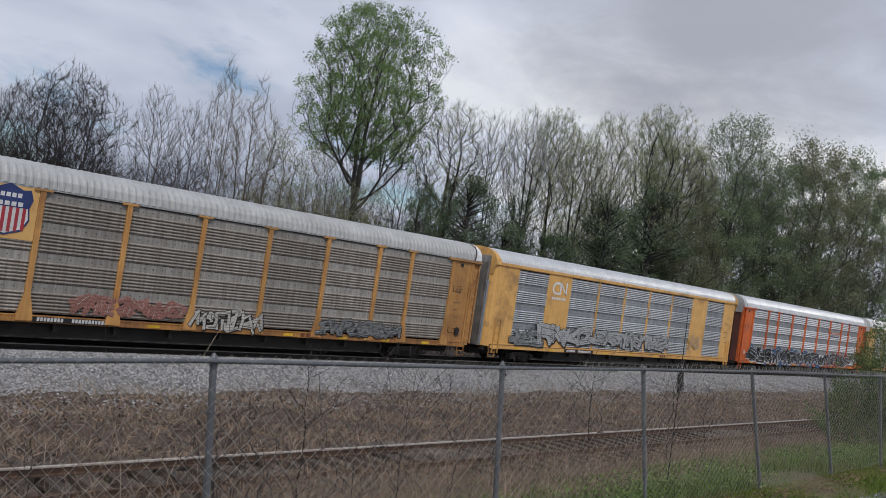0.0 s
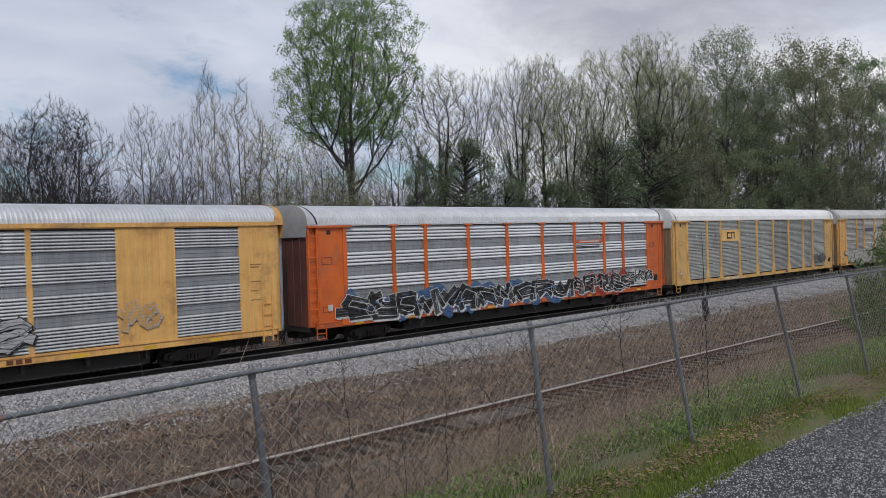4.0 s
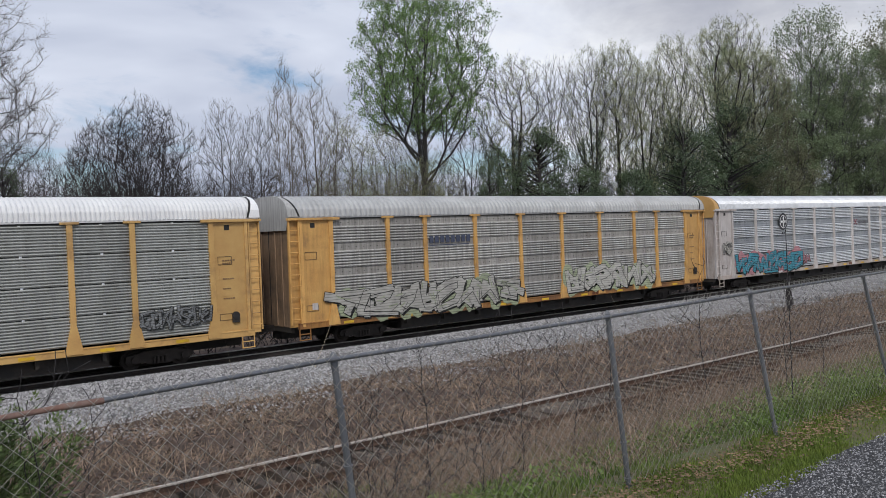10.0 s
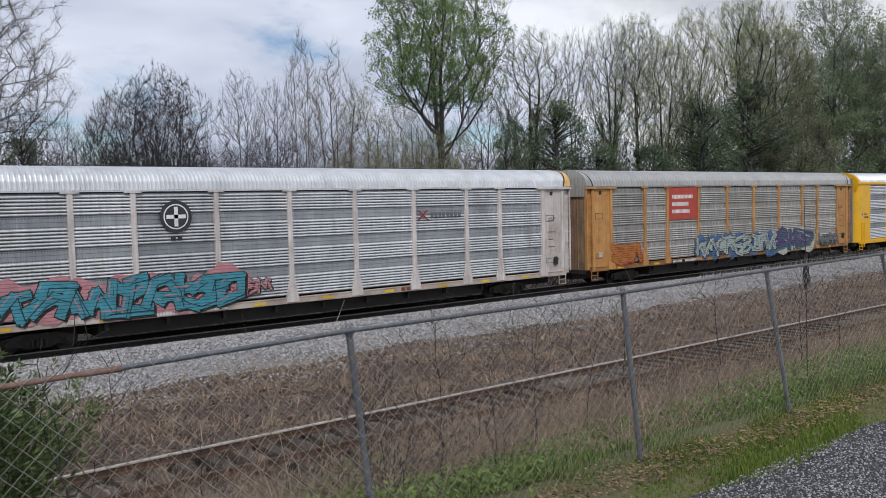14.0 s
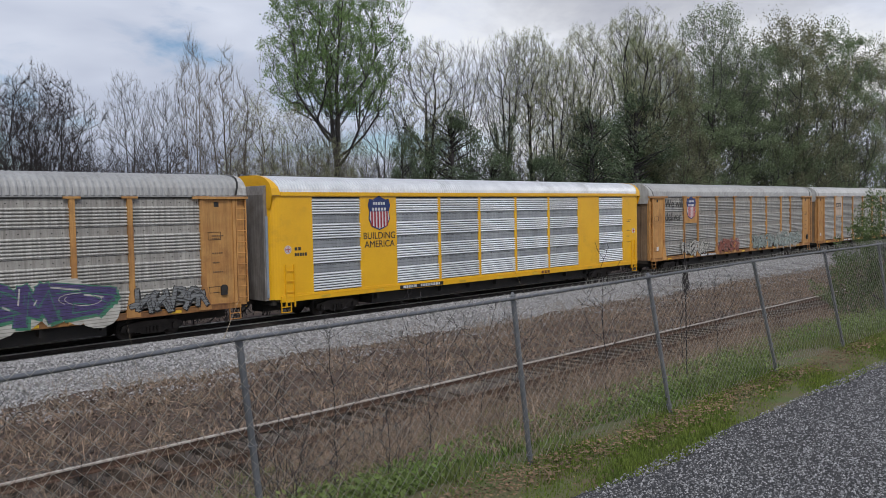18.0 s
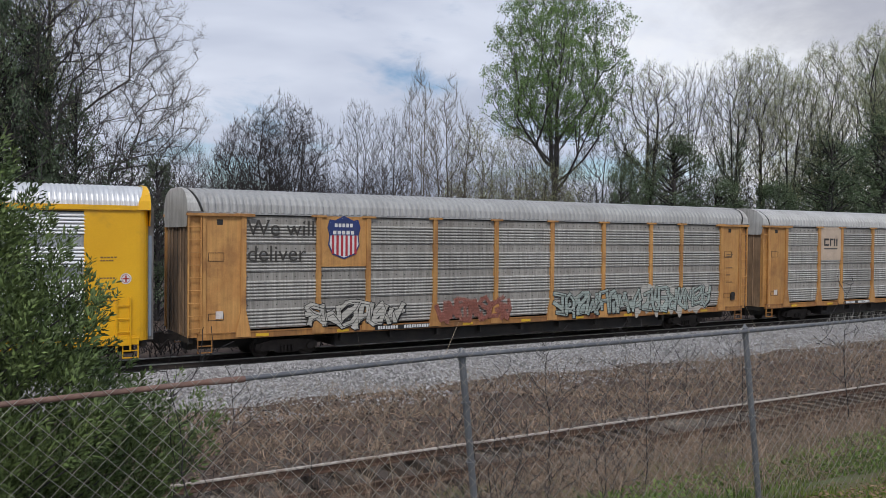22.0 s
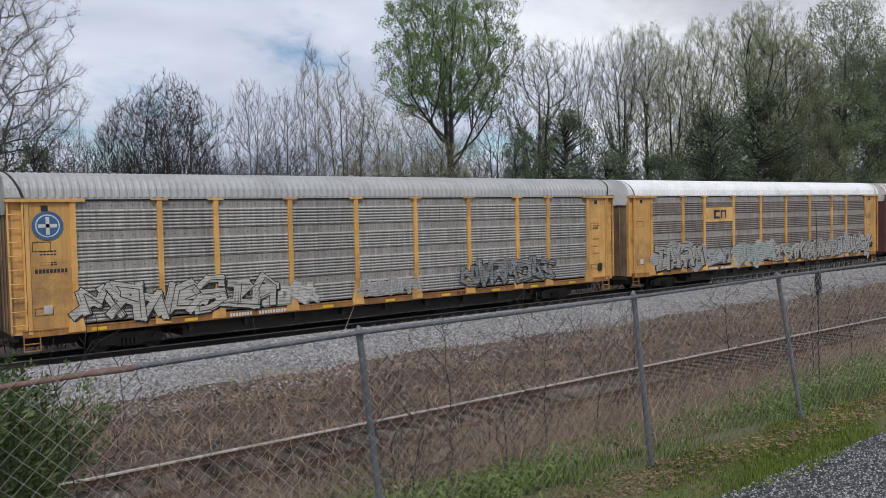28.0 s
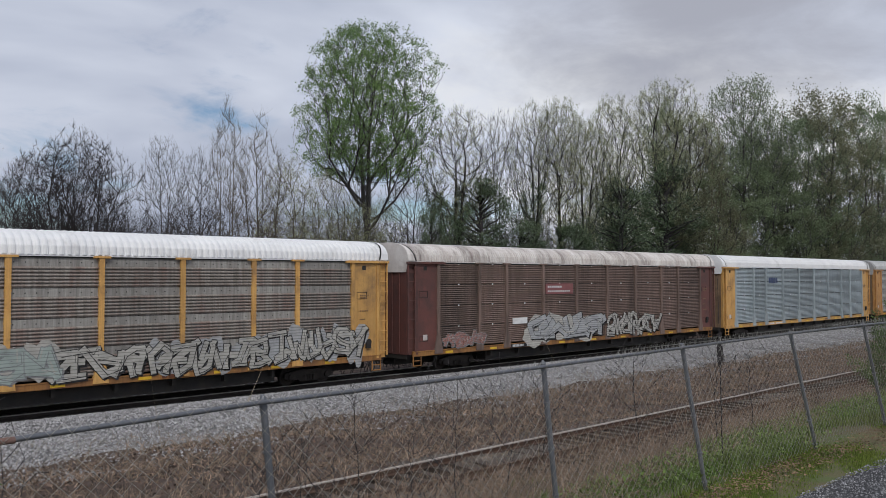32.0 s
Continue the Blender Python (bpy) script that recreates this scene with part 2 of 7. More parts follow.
DIRT, RUST, SOOT = (0.13, 0.10, 0.075), (0.16, 0.065, 0.03), (0.03, 0.028, 0.026)
M = {
    "yellow": surface("aged yellow paint", (0.65, 0.375, 0.12), (0.56, 0.30, 0.09), 1.2, 0.55, grime=DIRT, amount=0.4, fine=25, streak=0.16),
    "tan": surface("faded tan paint", (0.54, 0.29, 0.095), (0.44, 0.21, 0.065), 1.1, 0.6, grime=RUST, amount=0.5, fine=25, streak=0.22),
    "ochre": surface("pale ochre paint", (0.64, 0.40, 0.145), (0.56, 0.32, 0.11), 1.2, 0.55, grime=DIRT, amount=0.35),
    "gold": surface("fresh gold yellow paint", (0.80, 0.44, 0.012), (0.74, 0.39, 0.01), 0.8, 0.4, grime=(0.45, 0.25, 0.03), amount=0.25, bump=0.04),
    "orange": surface("orange paint", (0.62, 0.13, 0.022), (0.5, 0.10, 0.02), 1.0, 0.5, grime=DIRT, amount=0.35),
    "white": surface("dirty white paint", (0.62, 0.58, 0.56), (0.5, 0.45, 0.43), 1.0, 0.6, grime=(0.24, 0.17, 0.13), amount=0.45, streak=0.22),
    "maroon": surface("faded maroon paint", (0.15, 0.055, 0.045), (0.10, 0.045, 0.04), 1.0, 0.65, grime=SOOT, amount=0.5),
    "cap_grey": surface("pale grey end cap paint", (0.46, 0.46, 0.45), (0.36, 0.355, 0.345), 0.9, 0.6, grime=(0.2, 0.17, 0.14), amount=0.45, streak=0.3),
    "end_weathered": surface("weathered dark end doors", (0.27, 0.255, 0.245), (0.17, 0.158, 0.15), 1.0, 0.6, 0.2, grime=(0.09, 0.07, 0.055), amount=0.5, streak=0.4),
    "brown": surface("rusty brown paint", (0.30, 0.20, 0.125), (0.21, 0.14, 0.09), 1.0, 0.7, grime=SOOT, amount=0.45, streak=0.35),
    "sill_tan": surface("stained sill paint", (0.46, 0.22, 0.055), (0.28, 0.12, 0.045), 0.7, 0.65, grime=(0.09, 0.05, 0.03), amount=0.75, grime_scale=0.9, streak=0.3),
    "sill_white": surface("stained pale sill", (0.52, 0.46, 0.42), (0.4, 0.32, 0.27), 0.8, 0.65, grime=(0.15, 0.09, 0.06), amount=0.6),
    "galv": surface("galvanised steel", (0.72, 0.73, 0.74), (0.60, 0.62, 0.64), 1.5, 0.38, 0.3, 0.05, grime=(0.36, 0.34, 0.32), amount=0.3, stretch=(1, 1, 0.4), streak=0.22),
    "galv_bright": surface("bright galvanised steel", (0.90, 0.91, 0.93), (0.82, 0.84, 0.86), 1.2, 0.28, 0.3, 0.05, grime=(0.5, 0.5, 0.5), amount=0.15, stretch=(1, 1, 0.5)),
    "galv_dirty": surface("grimy galvanised steel", (0.485, 0.475, 0.45), (0.41, 0.40, 0.375), 2.6, 0.5, 0.2, 0.05, grime=(0.24, 0.21, 0.19), amount=0.45, stretch=(3.2, 1, 0.3), grime_scale=4.0, streak=0.42),
    "galv_brown": surface("brown stained steel", (0.37, 0.335, 0.30), (0.28, 0.25, 0.22), 2.4, 0.55, 0.2, 0.05, grime=(0.20, 0.135, 0.105), amount=0.5, stretch=(2.8, 1, 0.28), grime_scale=3.0, streak=0.4),
    "galv_rust": surface("rust-stained steel", (0.33, 0.295, 0.26), (0.245, 0.215, 0.19), 2.4, 0.55, 0.2, 0.05, grime=(0.19, 0.085, 0.065), amount=0.6, stretch=(2.2, 1, 0.5), grime_scale=0.9, streak=0.4),
    "galv_flat": surface("perforated dull steel", (0.40, 0.42, 0.44), (0.30, 0.32, 0.345), 1.5, 0.5, 0.45, 0.05, grime=(0.18, 0.18, 0.18), amount=0.3, stretch=(1, 1, 0.4), streak=0.2),
    "seam_dirty": surface("dull grimy sheet", (0.36, 0.345, 0.32), (0.28, 0.265, 0.245), 3.0, 0.6, 0.15, 0.05, grime=(0.17, 0.145, 0.125), amount=0.4, stretch=(3, 1, 0.5), streak=0.35),
    # grime plus the shade of the grooves, put into the colour
    "gap_grime_shade": surface("grimy steel with painted shade between ribs", (0.27, 0.255, 0.235), (0.20, 0.187, 0.172), 3.0, 0.7, 0.1, 0.05, stretch=(3, 1, 0.5), streak=0.3),
    # main line rail web, blackened to paint in shade below the cars
    "rail_dark": surface("rail web with painted train shade", (0.035, 0.026, 0.022), (0.022, 0.018, 0.016), 6.0, 0.85),
    "reflector": surface("yellow reflective strip", (0.72, 0.46, 0.03), (0.6, 0.36, 0.03), 3.0, 0.4, grime=(0.2, 0.12, 0.04), amount=0.3),
    # groove shade and slots of the bright screens, painted as dark steel
    "rib_gap_shade": surface("steel with painted shade between ribs", (0.13, 0.135, 0.14), (0.09, 0.095, 0.10), 2.0, 0.6, 0.2, 0.05),
    "grey_panel": surface("grey panel steel", (0.40, 0.405, 0.385), (0.33, 0.335, 0.315), 1.5, 0.5, 0.25, 0.05, grime=(0.15, 0.14, 0.13), amount=0.3, stretch=(1, 1, 0.4), streak=0.15),
    "brown_panel": surface("brown panel steel", (0.22, 0.15, 0.125), (0.165, 0.115, 0.095), 1.5, 0.65, 0.1, 0.05, grime=(0.05, 0.04, 0.035), amount=0.5, stretch=(1, 1, 0.4), streak=0.4),
    "blue_panel": surface("pale blue-grey panel steel", (0.40, 0.45, 0.47), (0.33, 0.38, 0.40), 1.5, 0.5, 0.25, 0.05, grime=(0.2, 0.2, 0.2), amount=0.3, stretch=(1, 1, 0.4), streak=0.2),
    "roof_grey": surface("weathered grey roof", (0.44, 0.44, 0.44), (0.36, 0.36, 0.36), 0.9, 0.55, 0.2, 0.05, grime=(0.25, 0.24, 0.23), amount=0.3, streak=0.12),
    "roof_white": surface("white roof", (0.74, 0.74, 0.74), (0.66, 0.66, 0.67), 0.9, 0.55, 0.0, 0.04, grime=(0.45, 0.44, 0.43), amount=0.25),
    "roof_silver": surface("silver roof", (0.66, 0.67, 0.69), (0.55, 0.56, 0.58), 1.5, 0.4, 0.45, 0.04, grime=(0.4, 0.4, 0.4), amount=0.3),
    "roof_rusty": surface("white roof streaked with rust", (0.66, 0.63, 0.60), (0.5, 0.45, 0.42), 1.6, 0.6, 0.0, 0.05, grime=(0.08, 0.05, 0.045), amount=0.6, stretch=(2.5, 0.6, 0.6)),
    "black": surface("black underframe", (0.018, 0.017, 0.017), (0.03, 0.026, 0.022), 2.0, 0.8, grime=(0.06, 0.045, 0.035), amount=0.4),
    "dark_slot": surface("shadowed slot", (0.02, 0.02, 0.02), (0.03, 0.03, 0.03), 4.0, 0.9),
    "steel": surface("wheel steel", (0.055, 0.046, 0.041), (0.032, 0.027, 0.025), 4.0, 0.6, 0.5),
    "rail_top": surface("polished rail head", (0.5, 0.49, 0.47), (0.42, 0.40, 0.38), 8.0, 0.35, 0.8, 0.03),
    "rail_dull": surface("dull rail head", (0.62, 0.58, 0.54), (0.44, 0.38, 0.33), 9.0, 0.6, 0.1, 0.08, grime=RUST, amount=0.55, grime_scale=7.0),
    "rail_rust": surface("rusty rail web", (0.10, 0.052, 0.034), (0.07, 0.042, 0.03), 6.0, 0.85),
    "tie": surface("weathered tie wood", (0.085, 0.062, 0.048), (0.05, 0.038, 0.031), 4.0, 0.9, bump=0.4, stretch=(1, 0.3, 1)),
    # base tone is extra dark, painting in shadow between the chippings
    "asphalt": surface("coarse asphalt", (0.022, 0.022, 0.024), (0.11, 0.11, 0.116), 60.0, 0.9, bump=1.0, fine=140, grime=(0.06, 0.06, 0.066), amount=0.4, grime_scale=1.2),
    # ground tone darkened to paint in the shaded gaps between stones
    "ballast": surface("grey ballast", (0.15, 0.147, 0.15), (0.07, 0.068, 0.07), 14.0, 0.9, bump=1.0, fine=24),
    "stone": surface("crushed grey stone", (0.36, 0.355, 0.36), (0.25, 0.245, 0.25), 5.0, 0.95, bump=0.3, island=True, spread=0.5),
    "stone_old": surface("brown old ballast stone", (0.21, 0.185, 0.16), (0.135, 0.115, 0.10), 5.0, 0.9, bump=0.3, island=True, spread=0.4),
    "galv_post": surface("galvanised fence tube", (0.21, 0.22, 0.24), (0.15, 0.157, 0.175), 6.0, 0.5, 0.4, 0.06, grime=(0.1, 0.1, 0.1), amount=0.3, grime_scale=5),
    "rust_rail": surface("rusted fence rail", (0.20, 0.115, 0.09), (0.14, 0.085, 0.07), 5.0, 0.75, 0.1, 0.15, grime=(0.3, 0.28, 0.27), amount=0.35, grime_scale=3),
    "wire": surface("galvanised wire", (0.38, 0.37, 0.34), (0.24, 0.23, 0.205), 4.0, 0.5, 0.3, 0),
    "bark": surface("grey-brown bark", (0.082, 0.076, 0.077), (0.05, 0.046, 0.047), 3.0, 0.95, bump=0.3),
    "bark_dark": surface("dark wet bark", (0.044, 0.039, 0.041), (0.028, 0.025, 0.027), 3.0, 0.95, bump=0.3),
    "bark_pale": surface("pale budding twigs", (0.15, 0.128, 0.10), (0.10, 0.086, 0.07), 3.0, 0.95, bump=0.2),
    "leaf_spring": surface("fresh spring leaf", (0.21, 0.325, 0.10), (0.14, 0.23, 0.075), 0.35, 0.55, bump=0, island=True, spread=0.4, translucent=True),
    "leaf_bud": surface("pale bud leaf", (0.45, 0.47, 0.27), (0.33, 0.36, 0.20), 0.4, 0.6, bump=0, island=True, spread=0.3, translucent=True),
    "leaf_tan": surface("brownish young leaf", (0.27, 0.275, 0.17), (0.20, 0.21, 0.135), 0.25, 0.65, bump=0, island=True, spread=0.22, translucent=True),
    "leaf_pale": surface("pale green leaf", (0.28, 0.35, 0.20), (0.20, 0.26, 0.15), 0.25, 0.65, bump=0, island=True, spread=0.22, translucent=True),
    "leaf_olive": surface("olive leaf", (0.235, 0.295, 0.165), (0.175, 0.225, 0.13), 0.25, 0.65, bump=0, island=True, spread=0.22, translucent=True),
    "leaf_ivy": surface("dark ivy leaf", (0.11, 0.155, 0.08), (0.055, 0.085, 0.046), 0.5, 0.48, bump=0, island=True, spread=0.3),
    "leaf_cedar": surface("cedar spray", (0.13, 0.18, 0.055), (0.06, 0.095, 0.032), 2.2, 0.7, bump=0, island=True, spread=0.5),
    "chip": surface("asphalt chippings", (0.29, 0.29, 0.30), (0.075, 0.075, 0.08), 60.0, 0.9, bump=0.2, island=True, spread=0.75),
    "leaf_purple": surface("reddish bud", (0.21, 0.17, 0.15), (0.14, 0.115, 0.105), 0.6, 0.7, bump=0, island=True, spread=0.3),
    "bramble": surface("dead bramble stems", (0.33, 0.245, 0.18), (0.16, 0.115, 0.088), 1.2, 0.95, bump=0, island=True, spread=0.7),
    "straw": surface("dry straw stems", (0.26, 0.21, 0.15), (0.17, 0.135, 0.10), 0.6, 0.95, bump=0, island=True, spread=0.4),
    "grass": surface("spring grass", (0.13, 0.22, 0.045), (0.20, 0.225, 0.08), 0.8, 0.75, bump=0, island=True, spread=0.5, translucent=True),
    "moss": surface("bright verge grass", (0.20, 0.255, 0.045), (0.13, 0.19, 0.04), 2.5, 0.8, bump=0, island=True, spread=0.4, translucent=True),
    "weed": surface("fresh weed leaf", (0.155, 0.24, 0.06), (0.22, 0.27, 0.10), 0.9, 0.7, bump=0, island=True, spread=0.5, translucent=True),
    "mulch": surface("rotting bramble leaves", (0.19, 0.13, 0.10), (0.09, 0.062, 0.05), 1.5, 0.95, bump=0, island=True, spread=0.65),
    "litter": surface("dead leaf litter", (0.26, 0.17, 0.10), (0.12, 0.08, 0.05), 2.0, 0.9, bump=0, island=True, spread=0.4),
}


def paint(name, rgb, rough=0.55, wear=0.3):
    """A flat coat of paint that shows a little wear."""
    if name not in M:
        M[name] = surface(name, rgb, tuple(c * 0.82 for c in rgb), 2.0, rough, bump=0.03, grime=tuple(c * 0.5 + 0.04 for c in rgb), amount=wear, grime_scale=1.5)
    return M[name]


# ---- mesh helpers ----
class Geo:
    """Collects vertices and faces, with a material slot for each face."""

    def __init__(self):
        self.v, self.f, self.m = [], [], []

    def add(self, verts, faces, slot=0):
        k = len(self.v)
        self.v += [tuple(p) for p in verts]
        self.f += [tuple(i + k for i in q) for q in faces]
        self.m += [slot] * len(faces)
        return self

    def box(self, x0, y0, z0, x1, y1, z1, slot=0):
        p = [(x, y, z) for x in (x0, x1) for y in (y0, y1) for z in (z0, z1)]
        return self.add(p, [(0, 1, 3, 2), (4, 6, 7, 5), (0, 4, 5, 1), (2, 3, 7, 6), (0, 2, 6, 4), (1, 5, 7, 3)], slot)

    def bevel_box(self, x0, y0, z0, x1, y1, z1, b=0.02, slot=0):
        """A box with its edges along x chamfered."""
        pr = [(y0 + b, z0), (y1 - b, z0), (y1, z0 + b), (y1, z1 - b), (y1 - b, z1), (y0 + b, z1), (y0, z1 - b), (y0, z0 + b)]
        return self.extrude(pr, x0, x1, slot)

    def extrude(self, profile, x0, x1, slot=0, caps=True):
        """A (y, z) outline drawn along x."""
        n = len(profile)
        v = [(x0, y, z) for y, z in profile] + [(x1, y, z) for y, z in profile]
        f = [(i, (i + 1) % n, n + (i + 1) % n, n + i) for i in range(n)]
        if caps:
            f += [tuple(range(n - 1, -1, -1)), tuple(range(n, 2 * n))]
        return self.add(v, f, slot)

    def plate(self, outline, y0, y1, slot=0):
        """An (x, z) outline drawn along y."""
        n = len(outline)
        v = [(x, y0, z) for x, z in outline] + [(x, y1, z) for x, z in outline]
        f = [(i, n + i, n + (i + 1) % n, (i + 1) % n) for i in range(n)]
        return self.add(v, f + [tuple(range(n)), tuple(range(2 * n - 1, n - 1, -1))], slot)

    def tube(self, a, b, r0, r1=None, sides=8, slot=0, caps=True):
        a, b, r1 = Vector(a), Vector(b), r0 if r1 is None else r1
        d = (b - a).normalized()
        u = d.orthogonal().normalized()
        w = d.cross(u)
        ring = [(math.cos(2 * math.pi * i / sides), math.sin(2 * math.pi * i / sides)) for i in range(sides)]
        v = [a + (u * c + w * s) * r0 for c, s in ring] + [b + (u * c + w * s) * r1 for c, s in ring]
        f = [(i, (i + 1) % sides, sides + (i + 1) % sides, sides + i) for i in range(sides)]
        if caps:
            f += [tuple(range(sides - 1, -1, -1)), tuple(range(sides, 2 * sides))]
        return self.add(v, f, slot)

    def mesh(self, name, mats, smooth=False):
        me = bpy.data.meshes.new(name)
        me.from_pydata(self.v, [], self.f)
        for m in mats if isinstance(mats, (list, tuple)) else [mats]:
            me.materials.append(m)
        me.polygons.foreach_set("material_index", self.m)
        if smooth:
            me.polygons.foreach_set("use_smooth", [True] * len(self.f))
        return me


def fast_mesh(name, verts, faces, mats, index=None, smooth=False):
    """A mesh from numpy arrays; all faces have the same number of corners."""
    me = bpy.data.meshes.new(name)
    verts, faces = np.asarray(verts, np.float32), np.asarray(faces, np.int32)
    n, k = faces.shape
    me.vertices.add(len(verts))
    me.vertices.foreach_set("co", verts.ravel())
    me.loops.add(n * k)
    me.loops.foreach_set("vertex_index", faces.ravel())
    me.polygons.add(n)
    me.polygons.foreach_set("loop_start", np.arange(0, n * k, k, dtype=np.int32))
    for m in mats if isinstance(mats, (list, tuple)) else [mats]:
        me.materials.append(m)
    if index is not None:
        me.polygons.foreach_set("material_index", np.asarray(index, np.int32))
    me.polygons.foreach_set("use_smooth", np.full(n, smooth))
    me.update(calc_edges=True)
    return me


def part(name, data, parent=None, label="", m=None):
    """One mesh object under a thing or a part."""
    ob = new(name, data)
    if parent is not None:
        ob.parent = parent
    if m is not None:
        ob.matrix_basis = m
    return tagged(ob, label)


def thing(name, label, category, group="", kind="", m=None):
    ob = new(name)
    if m is not None:
        ob.matrix_basis = m
    return tagged(ob, label, category, group, kind)


def spikes(segs):
    """Three-sided pointed twigs for rows like those of rods: vertices and three-cornered faces."""
    v, _ = rods(segs, 3)
    v = v.reshape(-1, 6, 3)[:, [0, 2, 4, 1]].reshape(-1, 3)
    base = np.arange(len(segs))[:, None] * 4
    return v, np.concatenate([base + np.array([q]) for q in ((0, 1, 3), (1, 2, 3), (2, 0, 3))])


def twigs(rows_, pointed):
    """Rods where a twig goes on and spikes where it ends, as triangles."""
    v1, f1 = rods(rows_[~pointed], 3)
    v2, f2 = spikes(rows_[pointed])
    f1 = np.concatenate([f1[:, [0, 1, 2]], f1[:, [0, 2, 3]]])
    return np.concatenate([v1, v2]), np.concatenate([f1, f2 + len(v1)])


def rods(segs, sides=3):
    """Tapered rods for an array of rows x0 y0 z0 x1 y1 z1 r0 r1: vertices and four-cornered faces."""
    s = np.asarray(segs, float)
    a, b = s[:, :3], s[:, 3:6]
    d = b - a
    d /= np.maximum(np.linalg.norm(d, axis=1, keepdims=True), 1e-9)
    ref = np.where(np.abs(d[:, 2:3]) < 0.9, np.array([[0, 0, 1.0]]), np.array([[1.0, 0, 0]]))
    u = np.cross(d, ref)
    u /= np.linalg.norm(u, axis=1, keepdims=True)
    w = np.cross(d, u)
    vs = []
    for k in range(sides):
        c, sn = math.cos(2 * math.pi * k / sides), math.sin(2 * math.pi * k / sides)
        o = u * c + w * sn
        vs += [a + o * s[:, 6:7], b + o * s[:, 7:8]]
    v = np.stack(vs, 1).reshape(-1, 3)
    base = np.arange(len(s))[:, None] * (2 * sides)
    f = np.concatenate([base + np.array([[2 * k, 2 * ((k + 1) % sides), 2 * ((k + 1) % sides) + 1, 2 * k + 1]]) for k in range(sides)])
    return v, f


def blades(points, size, rng, aspect=0.6, up=0.0):
    """Small four-cornered leaves round the given points, each slightly folded by its own tilt."""
    p = np.asarray(points, float)
    n = len(p)
    u = rng.normal(size=(n, 3))
    u[:, 2] += up
    u /= np.linalg.norm(u, axis=1, keepdims=True)
    w = np.cross(u, rng.normal(size=(n, 3)))
    w /= np.linalg.norm(w, axis=1, keepdims=True)
    s = size * rng.uniform(0.6, 1.35, (n, 1))
    v = np.stack([p - u * s * 0.5, p + w * s * aspect * 0.5, p + u * s * 0.5, p - w * s * aspect * 0.5], 1).reshape(-1, 3)
    return v, np.arange(4 * n).reshape(-1, 4)


# ---- ground and tracks ----
PROFILE = [(-400, 2.2), (-60, 2.6), (-6, 2.68), (1.5, 2.68), (2.95, 2.62), (3.6, 2.58), (4.4, 2.32), (6.0, 1.70), (8.0, 0.95), (10.0, 0.32), (11.6, -0.10),
           (12.4, -0.27), (15.4, -0.28), (16.5, -0.42), (19.0, -0.55), (22.6, -0.62), (23.8, -0.56), (25.4, -0.36), (26.6, -0.12), (27.0, -0.08),
           (27.5, -0.11), (27.9, -0.19), (30.9, -0.19), (31.6, -0.35), (33.5, -0.62), (45, -0.6), (90, -0.3), (200, 1.0), (900, 2.0)]
PY, PZ = [p[0] for p in PROFILE], [p[1] for p in PROFILE]


def ground_z(x, y):
    z = np.interp(y, PY, PZ)
    rough = np.clip((np.asarray(y) - 3.4) / 2, 0, 1) * np.clip(np.abs(np.asarray(y) - 29.2) / 3 - 0.8, 0, 1)
    return z + rough * (0.07 * np.sin(x * 0.9 + y * 1.3) + 0.06 * np.sin(x * 0.37 - y * 0.8 + 1.0) + 0.04 * np.sin(x * 2.3 + y * 2.1))


